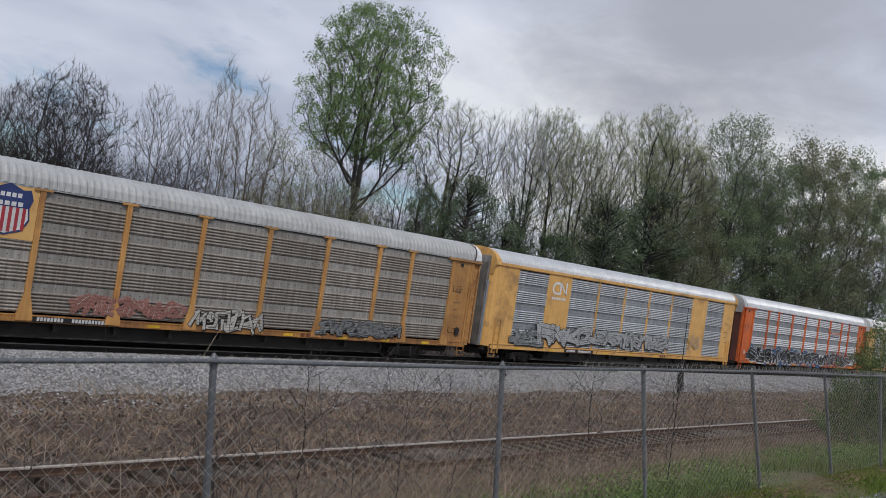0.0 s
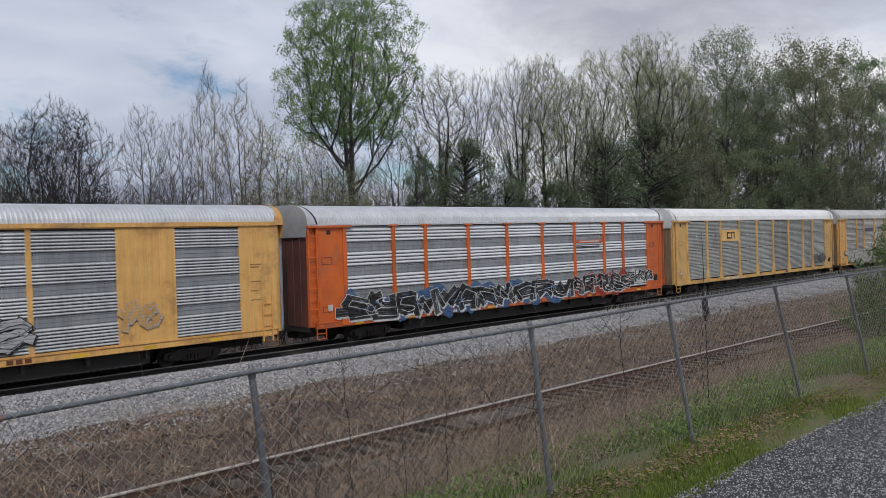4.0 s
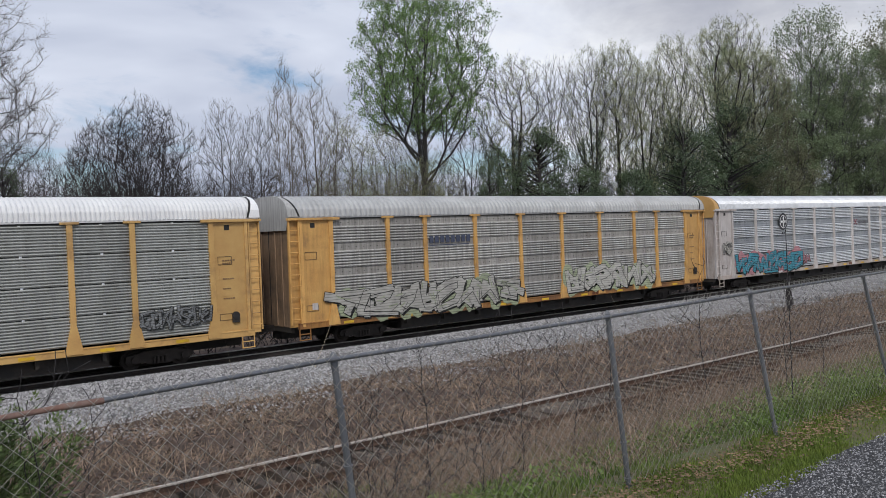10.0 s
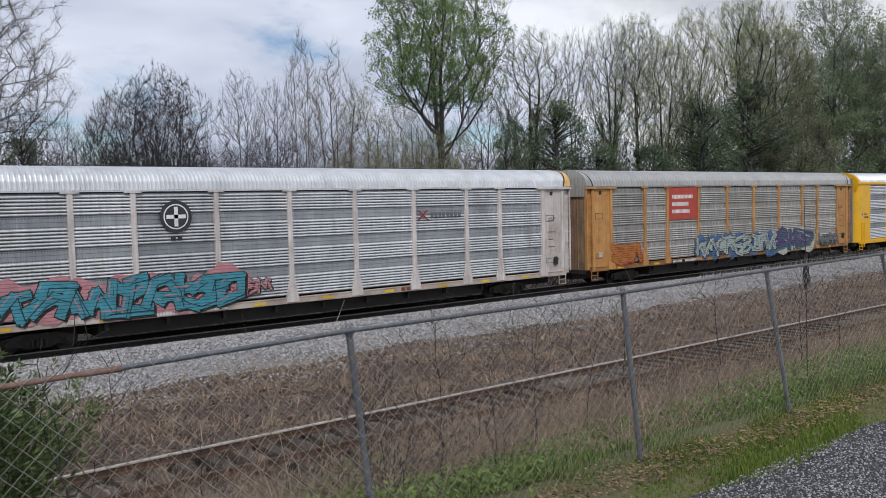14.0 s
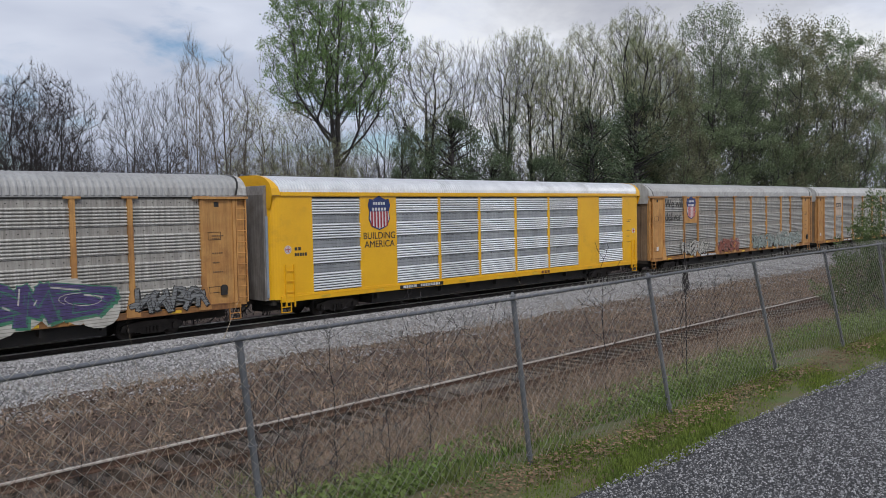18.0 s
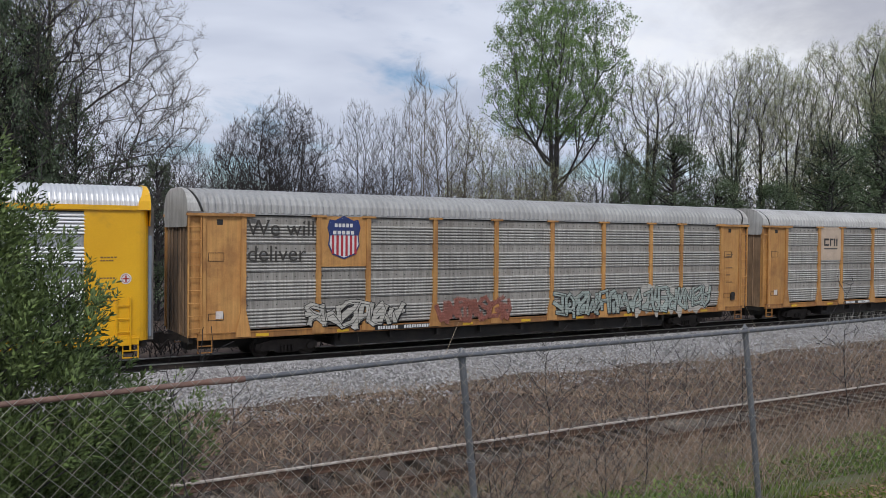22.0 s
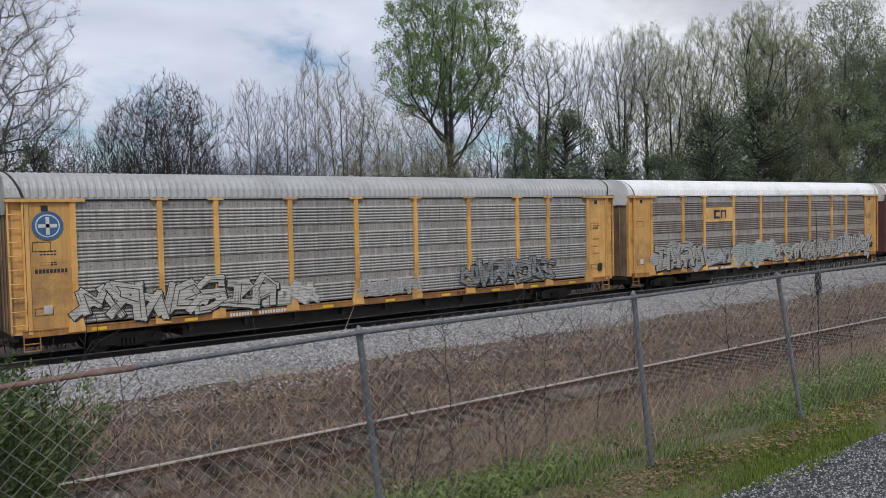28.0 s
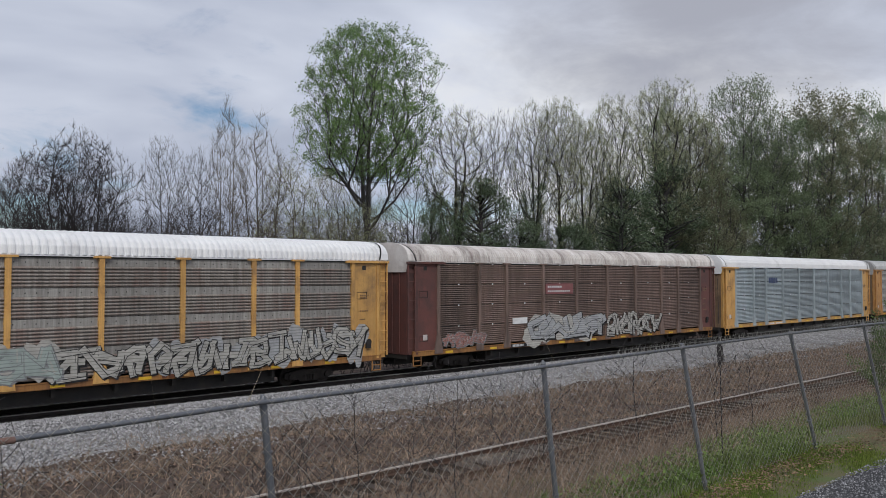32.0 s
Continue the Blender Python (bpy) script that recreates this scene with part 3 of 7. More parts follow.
def build_ground():
    xs = np.unique(np.concatenate([np.linspace(-600, -40, 12), np.linspace(-40, -6, 18), np.linspace(-6, 40, 150), np.linspace(40, 120, 60), np.linspace(120, 900, 20)]))
    ys = np.unique(np.concatenate([np.array(PY, float), np.linspace(-4, 34, 130), np.linspace(34, 100, 24)]))
    gx, gy = np.meshgrid(xs, ys)
    v = np.stack([gx, gy, ground_z(gx, gy)], -1).reshape(-1, 3)
    nx, ny = len(xs), len(ys)
    i = (np.arange(ny - 1)[:, None] * nx + np.arange(nx - 1)[None]).ravel()
    f = np.stack([i, i + 1, i + nx + 1, i + nx], 1)
    cy = (ys[:-1] + ys[1:]) / 2
    wob = 0.25 * np.sin(xs[:-1] * 0.7)[None] + 0.18 * np.sin(xs[:-1] * 1.9 + 1)[None]
    yy = cy[:, None] + wob
    idx = np.full(yy.shape, 1)
    idx[yy < 7.0] = 0
    idx[(yy > 12.0) & (yy < 15.9)] = 3
    idx[(cy[:, None] + 0.25 * wob > 23.6) & (cy[:, None] < 33.0)] = 2
    idx[cy > 33.0] = 1
    # strip under the cars, its shade painted as near-black ground
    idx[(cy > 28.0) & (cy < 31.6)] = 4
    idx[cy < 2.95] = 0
    me = fast_mesh("ground", v, f, [MG["turf"], MG["brush_soil"], M["ballast"], MG["old_bed"], MG["train_shade"]], idx.ravel(), True)
    g = new("ground", me)
    tagged(g, "sloping ground with turf, bramble soil and grey ballast", "ground", kind="structure")
    # asphalt lane, a thin slab that ends in a worn edge
    rng = np.random.default_rng(5)
    xa = np.concatenate([np.linspace(-60, -2, 20), np.linspace(-1.6, 30, 160), np.linspace(31, 300, 30)])
    edge = 2.72 + 0.05 * np.sin(xa * 1.1) + 0.03 * np.sin(xa * 3.7) + rng.normal(0, 0.012, len(xa)) + np.clip(xa - 5, 0, 40) * 0.004 + 0.17 * np.clip((5.6 - xa) / 1.8, 0, 1)
    edge = np.where((xa > 5.2) & (xa < 7.0), edge + 0.1 * np.sin((xa - 5.2) / 1.8 * math.pi), edge)
    rows_ = []
    for yv in (-30, -6, -1.5, 0.5, 1.6):
        rows_.append(np.stack([xa, np.full_like(xa, yv), ground_z(xa, yv) + 0.03], 1))
    rows_.append(np.stack([xa, edge - 0.12, ground_z(xa, edge - 0.12) + 0.03], 1))
    rows_.append(np.stack([xa, edge, ground_z(xa, edge) - 0.03], 1))
    n = len(xa)
    v = np.concatenate(rows_)
    i = (np.arange(len(rows_) - 1)[:, None] * n + np.arange(n - 1)[None]).ravel()
    tagged(new("road", fast_mesh("road", v, np.stack([i, i + 1, i + n + 1, i + n], 1), M["asphalt"], None, True)),
           "dark coarse asphalt lane with a ragged edge", "road", kind="structure")


MG = {
    # near-black tone is painted shade of the train, for bed and ties
    "train_shade": surface("track bed with painted train shade", (0.045, 0.041, 0.038), (0.025, 0.023, 0.022), 6.0, 0.9, bump=1.0, fine=24),
    "turf": surface("turf soil", (0.095, 0.13, 0.035), (0.13, 0.10, 0.055), 2.4, 0.95, bump=1.0, fine=40, grime=(0.16, 0.115, 0.07), amount=0.65, grime_scale=2.0),
    "brush_soil": surface("bramble covered soil", (0.10, 0.07, 0.055), (0.045, 0.032, 0.027), 2.2, 0.95, bump=1.0, fine=14, grime=(0.14, 0.105, 0.08), amount=0.5, grime_scale=0.8),
    "old_bed": surface("old brown track bed", (0.095, 0.075, 0.06), (0.06, 0.047, 0.04), 3.0, 0.95, bump=1.0, fine=22, grime=(0.15, 0.13, 0.115), amount=0.4, grime_scale=1.5),
}
build_ground()

RAIL = [(-0.075, -0.17), (0.075, -0.17), (0.075, -0.155), (0.012, -0.135), (0.012, -0.045), (0.036, -0.035), (0.036, -0.006), (0.028, 0.0), (-0.028, 0.0), (-0.036, -0.006), (-0.036, -0.035), (-0.012, -0.045), (-0.012, -0.135), (-0.075, -0.155)]


def build_track(name, label, yc, x0, x1, head, near_head, spacing, sunk, tie_from, tie_to, web, tie_mat):
    t = thing(name, label, "railway track", kind="structure")
    for side in (-0.7535, 0.7535):
        g = Geo()
        pr = [(yc + side + y, z) for y, z in RAIL]
        g.extrude(pr, x0, x1)
        me = g.mesh("rail", [web, head if side > 0 else near_head])
        for p in me.polygons:
            if p.center.z > -0.03:
                p.material_index = 1
        part("rail", me, t, "steel rail with a worn head")
    rng = random.Random(hash(round(yc * 10)) % 1000)
    shape = Geo().bevel_box(-0.11, -1.29, -0.33, 0.11, 1.29, -0.17, 0.02).mesh("tie", tie_mat)
    x, n = tie_from, 0
    while x < tie_to and n < 290:
        part("tie", shape, t, "", pose(x + rng.uniform(-0.03, 0.03), yc + rng.uniform(-0.06, 0.06), sunk, 0, rng.uniform(-1, 1), rng.uniform(-2, 2)))
        x += spacing
        n += 1
    return t


YC = 29.14
# webs and ties here carry the painted shade of the train
build_track("main_track", "main line of polished rails on grey ballast", YC, -200, 420, M["rail_top"], M["rail_top"], 0.55, -0.0, -6, 110, M["rail_dark"], MG["train_shade"])
build_track("siding_track", "rusty disused siding half buried in brush", 13.78, -120, 300, M["rail_dull"], M["rail_rust"], 0.55, 0.0, -4, 60, M["rail_rust"], M["tie"])


def build_stones(name, label, n, xr, yr, size, mat, seed, z_off=0.0, kx=1.6, soft=0.0):
    rng = np.random.default_rng(seed)
    x = xr[0] + (xr[1] - xr[0]) * rng.random(n) ** kx
    y = rng.uniform(*yr, n)
    if soft:  # thin out towards the edges of the strewn patch
        x = x + soft * rng.normal(0, 1, n)
        y = y - soft * rng.exponential(1, n) * (rng.random(n) < 0.4)
    z = ground_z(x, y) + z_off
    base = np.array([(1, 0, -0.2), (-1, 0, -0.2), (0, 1, -0.2), (0, -1, -0.2), (0.1, 0.1, 1)], float)
    tri = np.array([(0, 2, 4), (2, 1, 4), (1, 3, 4), (3, 0, 4)])
    s = size * rng.uniform(0.55, 1.3, (n, 1, 1))
    v = base[None] * s * rng.uniform(0.6, 1.2, (n, 5, 1))
    a = rng.uniform(0, 6.28, n)
    c, sn = np.cos(a)[:, None], np.sin(a)[:, None]
    vx, vy = v[..., 0] * c - v[..., 1] * sn, v[..., 0] * sn + v[..., 1] * c
    v = np.stack([vx + x[:, None], vy + y[:, None], v[..., 2] * 0.8 + z[:, None]], -1).reshape(-1, 3)
    f = (np.arange(n)[:, None, None] * 5 + tri[None]).reshape(-1, 3)
    return tagged(new(name, fast_mesh(name, v, f, mat)), label, "ballast stones", kind="stuff")


# ---- the train ----
LB, PITCH, W2 = 27.36, 28.5, 1.62
ZS, ZE, ZT = 0.80, 5.06, 5.86
POSTS = [1.88, 4.60, 6.55, 9.40, 12.25, 15.10, 17.95, 20.80, 22.75, 25.48]
BAYS = list(zip(POSTS[:-1], POSTS[1:]))


def roof_profile(k=11):
    """Half-round roof from one eave to the other."""
    pts = []
    for i in range(k + 1):
        a = math.pi * i / k
        c, s = math.cos(a), math.sin(a)
        y = -(W2 + 0.02) * math.copysign(abs(c) ** 0.62, c)
        pts.append((y, ZE + (ZT - ZE) * s ** 0.85))
    return pts


def roof_mesh(mat, pitch, rise):
    pr = roof_profile()
    k = len(pr)
    xs, off = [], []
    x = 0.0
    n = int(LB / pitch)
    for i in range(n):
        x = i * LB / n
        for u, o in ((0.0, 0.0), (0.2, 0.0), (0.36, rise * 0.8), (0.58, rise), (0.82, rise * 0.8)):
            xs.append(x + u * LB / n)
            off.append(o)
    xs.append(LB)
    off.append(0.0)
    cen = np.array([0.0, ZE - 0.2])
    p = np.array(pr)
    d = p - cen
    d /= np.linalg.norm(d, axis=1, keepdims=True)
    v = np.array([[(xx, *(p[j] + d[j] * o)) for j in range(k)] for xx, o in zip(xs, off)]).reshape(-1, 3)
    i = (np.arange(len(xs) - 1)[:, None] * k + np.arange(k - 1)[None]).ravel()
    f = np.stack([i, i + k, i + k + 1, i + 1], 1)
    return fast_mesh("roof", v, f, mat)


def hood_meshes(end, mat, cap_mat):
    """The plain sheet over a roof end with its closing plate, and the dark joint behind it."""
    pr = np.array(roof_profile())
    d = pr - np.array([0.0, ZE - 0.2])
    d /= np.linalg.norm(d, axis=1, keepdims=True)
    n = len(pr)
    inner = 0.10 + 0.34 * (1 - np.sin(np.pi * np.arange(n) / (n - 1)))
    def put(u, off):
        q = pr + d * off
        x = u if end == 0 else LB - u
        return [(float(a), float(b[0]), float(b[1])) for a, b in zip(np.broadcast_to(x, n), q)]
    quads = [(k, n + k, n + k + 1, k + 1) if end == 0 else (k + 1, n + k + 1, n + k, k) for k in range(n - 1)]
    g = Geo().add(put(0.0, 0.062) + put(inner, 0.062), quads)
    cap = put(0.0, 0.062)
    g.add(cap + [(cap[-1][0], W2 - 0.06, ZE - 0.5), (cap[0][0], -W2 + 0.06, ZE - 0.5)], [tuple(range(n + 2))[::1 if end == 0 else -1]], 1)
    j = Geo().add(put(inner, 0.060) + put(inner + 0.085, 0.060), quads)
    return g.mesh("roof_hood", [mat, cap_mat]), j.mesh("hood_joint", M["dark_slot"])


def panel_mesh(x0, x1, kind, mat, hole):
    """One bay of side screens: stacked steel sheets with pressed horizontal ribs, outside at y = 0 and towards -y."""
    g = Geo()
    z0, z1 = ZS + 0.30, ZE - 0.09
    if kind in ("group", "wide"):
        # four bands of bright ribs with three flat perforated bands between them
        prof, slots, z = [(0.0, z0)], [], z0
        rp, flat, bands = (0.108, 0.37, (7, 6, 6, 6)) if kind == "group" else (0.15, 0.41, (5, 4, 4, 4))
        for band_, ribs in enumerate(bands):
            for r in range(ribs):
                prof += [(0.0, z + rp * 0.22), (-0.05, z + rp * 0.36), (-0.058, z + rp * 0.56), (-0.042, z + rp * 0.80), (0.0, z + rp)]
                # slot 4 paints slots and shade into the groove below each rib
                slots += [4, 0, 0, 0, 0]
                z += rp
            end = z1 if band_ == 3 else z + flat
            prof.append((0.0, end))
            slots.append(3)
            if band_ < 3:
                for zz in (z + 0.04, z + flat - 0.05):
                    x = x0 + 0.08
                    while x < x1 - 0.08:
                        g.box(x, -0.006, zz - 0.014, x + 0.03, 0.004, zz + 0.014, 1)
                        x += 0.085
                g.box(x0, -0.008, z + flat / 2 - 0.005, x1, 0.002, z + flat / 2 + 0.005, 4)
            z = end
        m = len(prof)
        g.add([(x0, y, z) for y, z in prof] + [(x1, y, z) for y, z in prof], [(i, m + i, m + i + 1, i + 1) for i in range(m - 1)])
        g.m[-(m - 1):] = slots
        return g.mesh("side_screen", [mat, hole, M["galv_bright"], M["galv_flat"], M["rib_gap_shade"]])
    n = 4
    h = (z1 - z0) / n
    for s in range(n):
        b = z0 + s * h
        prof = [(0.0, b + 0.004)]
        if kind == "fine":
            ribs, rp, start = 10, 0.094, 0.02
        else:
            ribs, rp, start = 6, 0.112, 0.03
        for r in range(ribs):
            zb = b + start + r * rp
            prof += [(0.0, zb), (-0.05, zb + rp * 0.16), (-0.056, zb + rp * 0.38), (-0.042, zb + rp * 0.62), (0.0, zb + rp * 0.80)]
        prof.append((0.0, b + h - 0.004))
        m = len(prof)
        g.add([(x0, y, z) for y, z in prof] + [(x1, y, z) for y, z in prof], [(i, m + i, m + i + 1, i + 1) for i in range(m - 1)])
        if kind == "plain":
            # faces between ribs get the colour with shade painted in
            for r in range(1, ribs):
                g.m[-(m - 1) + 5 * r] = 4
            g.m[-1] = 3
        seam = 0.022 if kind == "fine" else 0.008
        g.box(x0, -0.004, b + h - seam, x1, 0.01, b + h - 0.002, 1)
        if kind != "fine":
            zz = b + start + ribs * rp + 0.4 * (h - start - ribs * rp)
            step = 0.34 if kind == "plain" else 0.16
            x = x0 + 0.1
            while x < x1 - 0.05:
                g.box(x, -0.006, zz - 0.017, x + 0.034, 0.004, zz + 0.017, 1)
                x += step
        else:
            x = (x0 + x1) / 2
            g.box(x - 0.04, -0.03, b + h - 0.05, x + 0.04, 0.0, b + h + 0.03, 2)
    return g.mesh("side_screen", [mat, hole, M["galv_bright"], M["seam_dirty"], M["gap_grime_shade"]])


def post_mesh(mat, new_type):
    """A side post with its cap and flared foot, centred on x = 0."""
    g = Geo()
    if new_type:
        g.box(-0.07, -0.05, ZS + 0.2, 0.07, 0.03, ZE - 0.02)
        return g.mesh("side_post", mat)
    g.plate([(-0.09, ZS + 0.9), (0.09, ZS + 0.9), (0.09, ZE - 0.06), (-0.09, ZE - 0.06)], -0.075, 0.03)
    g.box(-0.035, -0.082, ZS + 0.9, 0.035, -0.074, ZE - 0.08)
    g.plate([(-0.26, ZS + 0.06), (0.26, ZS + 0.06), (0.24, ZS + 0.26), (0.095, ZS + 0.92), (-0.095, ZS + 0.92), (-0.24, ZS + 0.26)], -0.085, 0.02)
    g.box(-0.28, -0.10, ZE - 0.10, 0.28, 0.02, ZE - 0.03)
    for z in (1.9, 2.9, 3.9):
        for x in (-0.11, 0.09):
            g.box(x, -0.06, z, x + 0.02, -0.02, z + 0.05)
    return g.mesh("side_post", mat)


def ladder_mesh(mat, z0, z1, w=0.46, step=0.42):
    g = Geo()
    for x in (0.0, w - 0.05):
        g.box(x, -0.05, z0, x + 0.05, 0.02, z1)
    z = z0 + 0.2
    while z < z1 - 0.1:
        g.tube((0.02, -0.045, z), (w - 0.02, -0.045, z), 0.016, sides=6)
        z += step
    return g.mesh("ladder", mat)


def truck_parts(parent, xc):
    t = part("truck", Geo().box(-0.18, -1.0, 0.30, 0.18, 1.0, 0.52).box(-0.35, -0.3, 0.4, 0.35, 0.3, 0.62).mesh("truck", M["black"]), parent, "black steel truck under the car", pose(xc, 0, 0))
    side = Geo()
    side.plate([(-1.15, 0.33), (-0.95, 0.24), (-0.5, 0.24), (-0.36, 0.16), (0.36, 0.16), (0.5, 0.24), (0.95, 0.24), (1.15, 0.33), (1.12, 0.5), (0.5, 0.62), (-0.5, 0.62), (-1.12, 0.5)], -0.07, 0.07)
    for x in (-0.2, -0.07, 0.07, 0.2):
        side.tube((x, -0.1, 0.2), (x, -0.1, 0.42), 0.05, sides=8)
    for x in (-0.86, 0.86):
        side.tube((x, -0.14, 0.36), (x, 0.02, 0.36), 0.12, sides=10)
    sm = side.mesh("side_frame", M["steel"])
    for y, r in ((-1.0, 0), (1.0, 180)):
        part("side_frame", sm, t, "", pose(0, y, 0, 0, 0, r))
    for x in (-0.86, 0.86):
        w = part("wheelset", WHEELSET, t, "steel wheelset with a dark axle", pose(x, 0, 0.355))
        SPINNING.append(w)
    return t


def wheelset_mesh():
    g = Geo().tube((0, -1.0, 0), (0, 1.0, 0), 0.08, sides=10)
    for s in (-1, 1):
        y = 0.7535 * s
        g.tube((0, y - 0.03, 0), (0, y + 0.05, 0), 0.355, sides=28)
        g.tube((0, y - 0.06 * s, 0), (0, y - 0.031 * s, 0), 0.385, sides=28)
        g.tube((0, y + 0.05 * s, 0), (0, y + 0.07 * s, 0), 0.27, 0.24, sides=20)
        for k in range(5):
            a = 2 * math.pi * k / 5
            g.tube((0.17 * math.cos(a), y + 0.06 * s, 0.17 * math.sin(a)), (0.17 * math.cos(a), y + 0.078 * s, 0.17 * math.sin(a)), 0.03, sides=6)
    return g.mesh("wheelset", M["steel"])


SPINNING = []
WHEELSET = wheelset_mesh()
ROOFS, POST_CACHE, PANEL_CACHE = {}, {}, {}


def side_frame_yellow(mat, bays):
    """The solid painted side of a smooth-sided car, with openings left for its screens."""
    g = Geo()
    z0, z1 = ZS + 0.02, ZE + 0.14
    w0, w1 = ZS + 0.30, ZE - 0.05
    edges = [0.42]
    for a, b in bays:
        edges += [a + 0.09, b - 0.09]
    edges.append(LB - 0.42)
    for a, b in zip(edges[0::2], edges[1::2]):
        g.box(a, -0.03, w0, b, 0.03, w1)
    g.box(0.42, -0.10, w1 + 0.04, LB - 0.42, 0.03, z1).box(0.42, -0.035, w1, LB - 0.42, 0.03, w1 + 0.04)
    g.box(0.42, -0.058, z0, LB - 0.42, 0.03, w0)
    # rounded corner posts
    for x, s in ((0.42, -1), (LB - 0.42, 1)):
        pts = []
        for k in range(7):
            a = math.pi / 2 * k / 6
            pts.append((x + s * 0.42 * math.sin(a), -0.03 + 0.42 * (1 - math.cos(a))))
        for (xa, ya), (xb, yb) in zip(pts[:-1], pts[1:]):
            g.add([(xa, ya, z0 + 0.1), (xb, yb, z0 + 0.1), (xb, yb, z1 + 0.25), (xa, ya, z1)], [(0, 1, 2, 3)] if s > 0 else [(3, 2, 1, 0)])
    return g.mesh("side_frame", mat)


def plaque(x0, z0, x1, z1, mats, bars=(), y=-0.062, rim=None):
    """A thin painted plate with plain bars: each bar is x, z, width, height as shares of the plate, and a slot."""
    g = Geo().box(x0, y, z0, x1, y + 0.03, z1)
    w, h = x1 - x0, z1 - z0
    for bx, bz, bw, bh, slot in bars:
        g.box(x0 + bx * w, y - 0.005, z0 + bz * h, x0 + (bx + bw) * w, y + 0.001, z0 + (bz + bh) * h, slot)
    return g.mesh("plaque", mats)


def shield_mesh(xc, zc, w, h, y):
    """A shield with a blue head, a white rim and red stripes."""
    def outline(k):
        a, b = w * k / 2, h * k / 2
        return [(xc - a * 0.86, zc + b * 0.82), (xc - a * 0.55, zc + b * 0.78), (xc, zc + b), (xc + a * 0.55, zc + b * 0.78), (xc + a * 0.86, zc + b * 0.82),
                (xc + a, zc + b * 0.45), (xc + a * 0.88, zc + b * 0.1), (xc + a * 0.95, zc - b * 0.35), (xc + a * 0.7, zc - b * 0.78), (xc, zc - b),
                (xc - a * 0.7, zc - b * 0.78), (xc - a * 0.95, zc - b * 0.35), (xc - a * 0.88, zc + b * 0.1), (xc - a, zc + b * 0.45)]
    g = Geo().plate(outline(1.08)[::-1], y, y + 0.02, 0)
    g.plate(outline(1.0)[::-1], y - 0.004, y + 0.002, 1)
    top = outline(1.0)
    g.plate([*top[:7], top[12], top[13]][::-1], y - 0.008, y - 0.002, 0)
    for i in range(6):
        x = xc - w * 0.40 + i * w * 0.147
        drop = abs(x + w * 0.03 - xc) / w
        g.box(x, y - 0.007, zc - h * (0.47 - 0.28 * drop ** 1.5), x + w * 0.075, y - 0.001, zc + h * 0.05, 2)
    for k, ww in ((0.30, 0.62), (0.12, 0.72)):
        for i in range(5):
            g.box(xc - w * ww / 2 + i * w * ww / 5, y - 0.012, zc + h * (k - 0.045), xc - w * ww / 2 + (i + 0.72) * w * ww / 5, y - 0.006, zc + h * (k + 0.045), 1)
    return g.mesh("shield", [paint("shield blue", (0.02, 0.04, 0.16)), paint("sign white", (0.7, 0.7, 0.7)), paint("shield red", (0.42, 0.03, 0.045))])


def ring_mesh(xc, zc, r, y, mats):
    g = Geo()
    def disc(rr, slot, yy):
        g.plate([(xc + rr * math.cos(-2 * math.pi * k / 24), zc + rr * math.sin(-2 * math.pi * k / 24)) for k in range(24)], yy, yy + 0.006, slot)
    disc(r, 0, y)
    disc(r * 0.78, 1, y - 0.004)
    disc(r * 0.70, 0, y - 0.008)
    g.box(xc - r * 0.6, y - 0.014, zc - r * 0.12, xc + r * 0.6, y - 0.007, zc + r * 0.12, 1)
    g.box(xc - r * 0.12, y - 0.014, zc - r * 0.6, xc + r * 0.12, y - 0.007, zc + r * 0.6, 1)
    return g.mesh("roundel", mats)


def words(name, text, size, x, z, y, mat, parent, align="LEFT"):
    c = bpy.data.curves.new(name, "FONT")
    c.body, c.size, c.extrude, c.align_x = text, size, 0.003, align
    c.materials.append(mat)
    return part(name, c, parent, "", pose(x, y, z, 90, 0, 0))


GLYPHS = [
    [[(-0.6, -1), (-0.6, 1)], [(-0.6, 1), (0.0, -0.1), (0.6, 0.9)], [(0.6, 0.9), (0.6, -0.5)]],
    [[(-0.6, 1), (-0.6, -0.6), (-0.2, -1), (0.3, -1), (0.6, -0.6), (0.6, 1)], [(0, 0.9), (0, 0)]],
    [[(0.6, 0.7), (0.2, 1), (-0.4, 1), (-0.6, 0.5), (-0.3, 0.1), (0.4, -0.1), (0.6, -0.6), (0.3, -1), (-0.3, -1), (-0.6, -0.5)]],
    [[(-0.6, -1), (-0.3, 1), (0.1, -0.3), (0.4, 1), (0.7, -1)]],
    [[(-0.55, -1), (-0.55, 1), (0.4, 0.9), (0.6, 0.5), (0.3, 0.1), (-0.4, 0)], [(0.1, 0), (0.6, -0.5), (0.6, -1)]],
    [[(-0.6, 0.9), (0.6, 0.9)], [(0.05, 0.9), (0.05, -1)], [(-0.4, -1), (0.5, -1)]],
    [[(0.6, 0.9), (-0.6, 0.6), (-0.6, -0.6), (0.5, -1), (0.6, -0.2), (0, -0.1)]],
    [[(-0.6, -1), (-0.5, 0.4), (0.0, 1), (0.5, 0.4), (0.6, -1)], [(-0.5, -0.3), (0.5, -0.3)]],
]


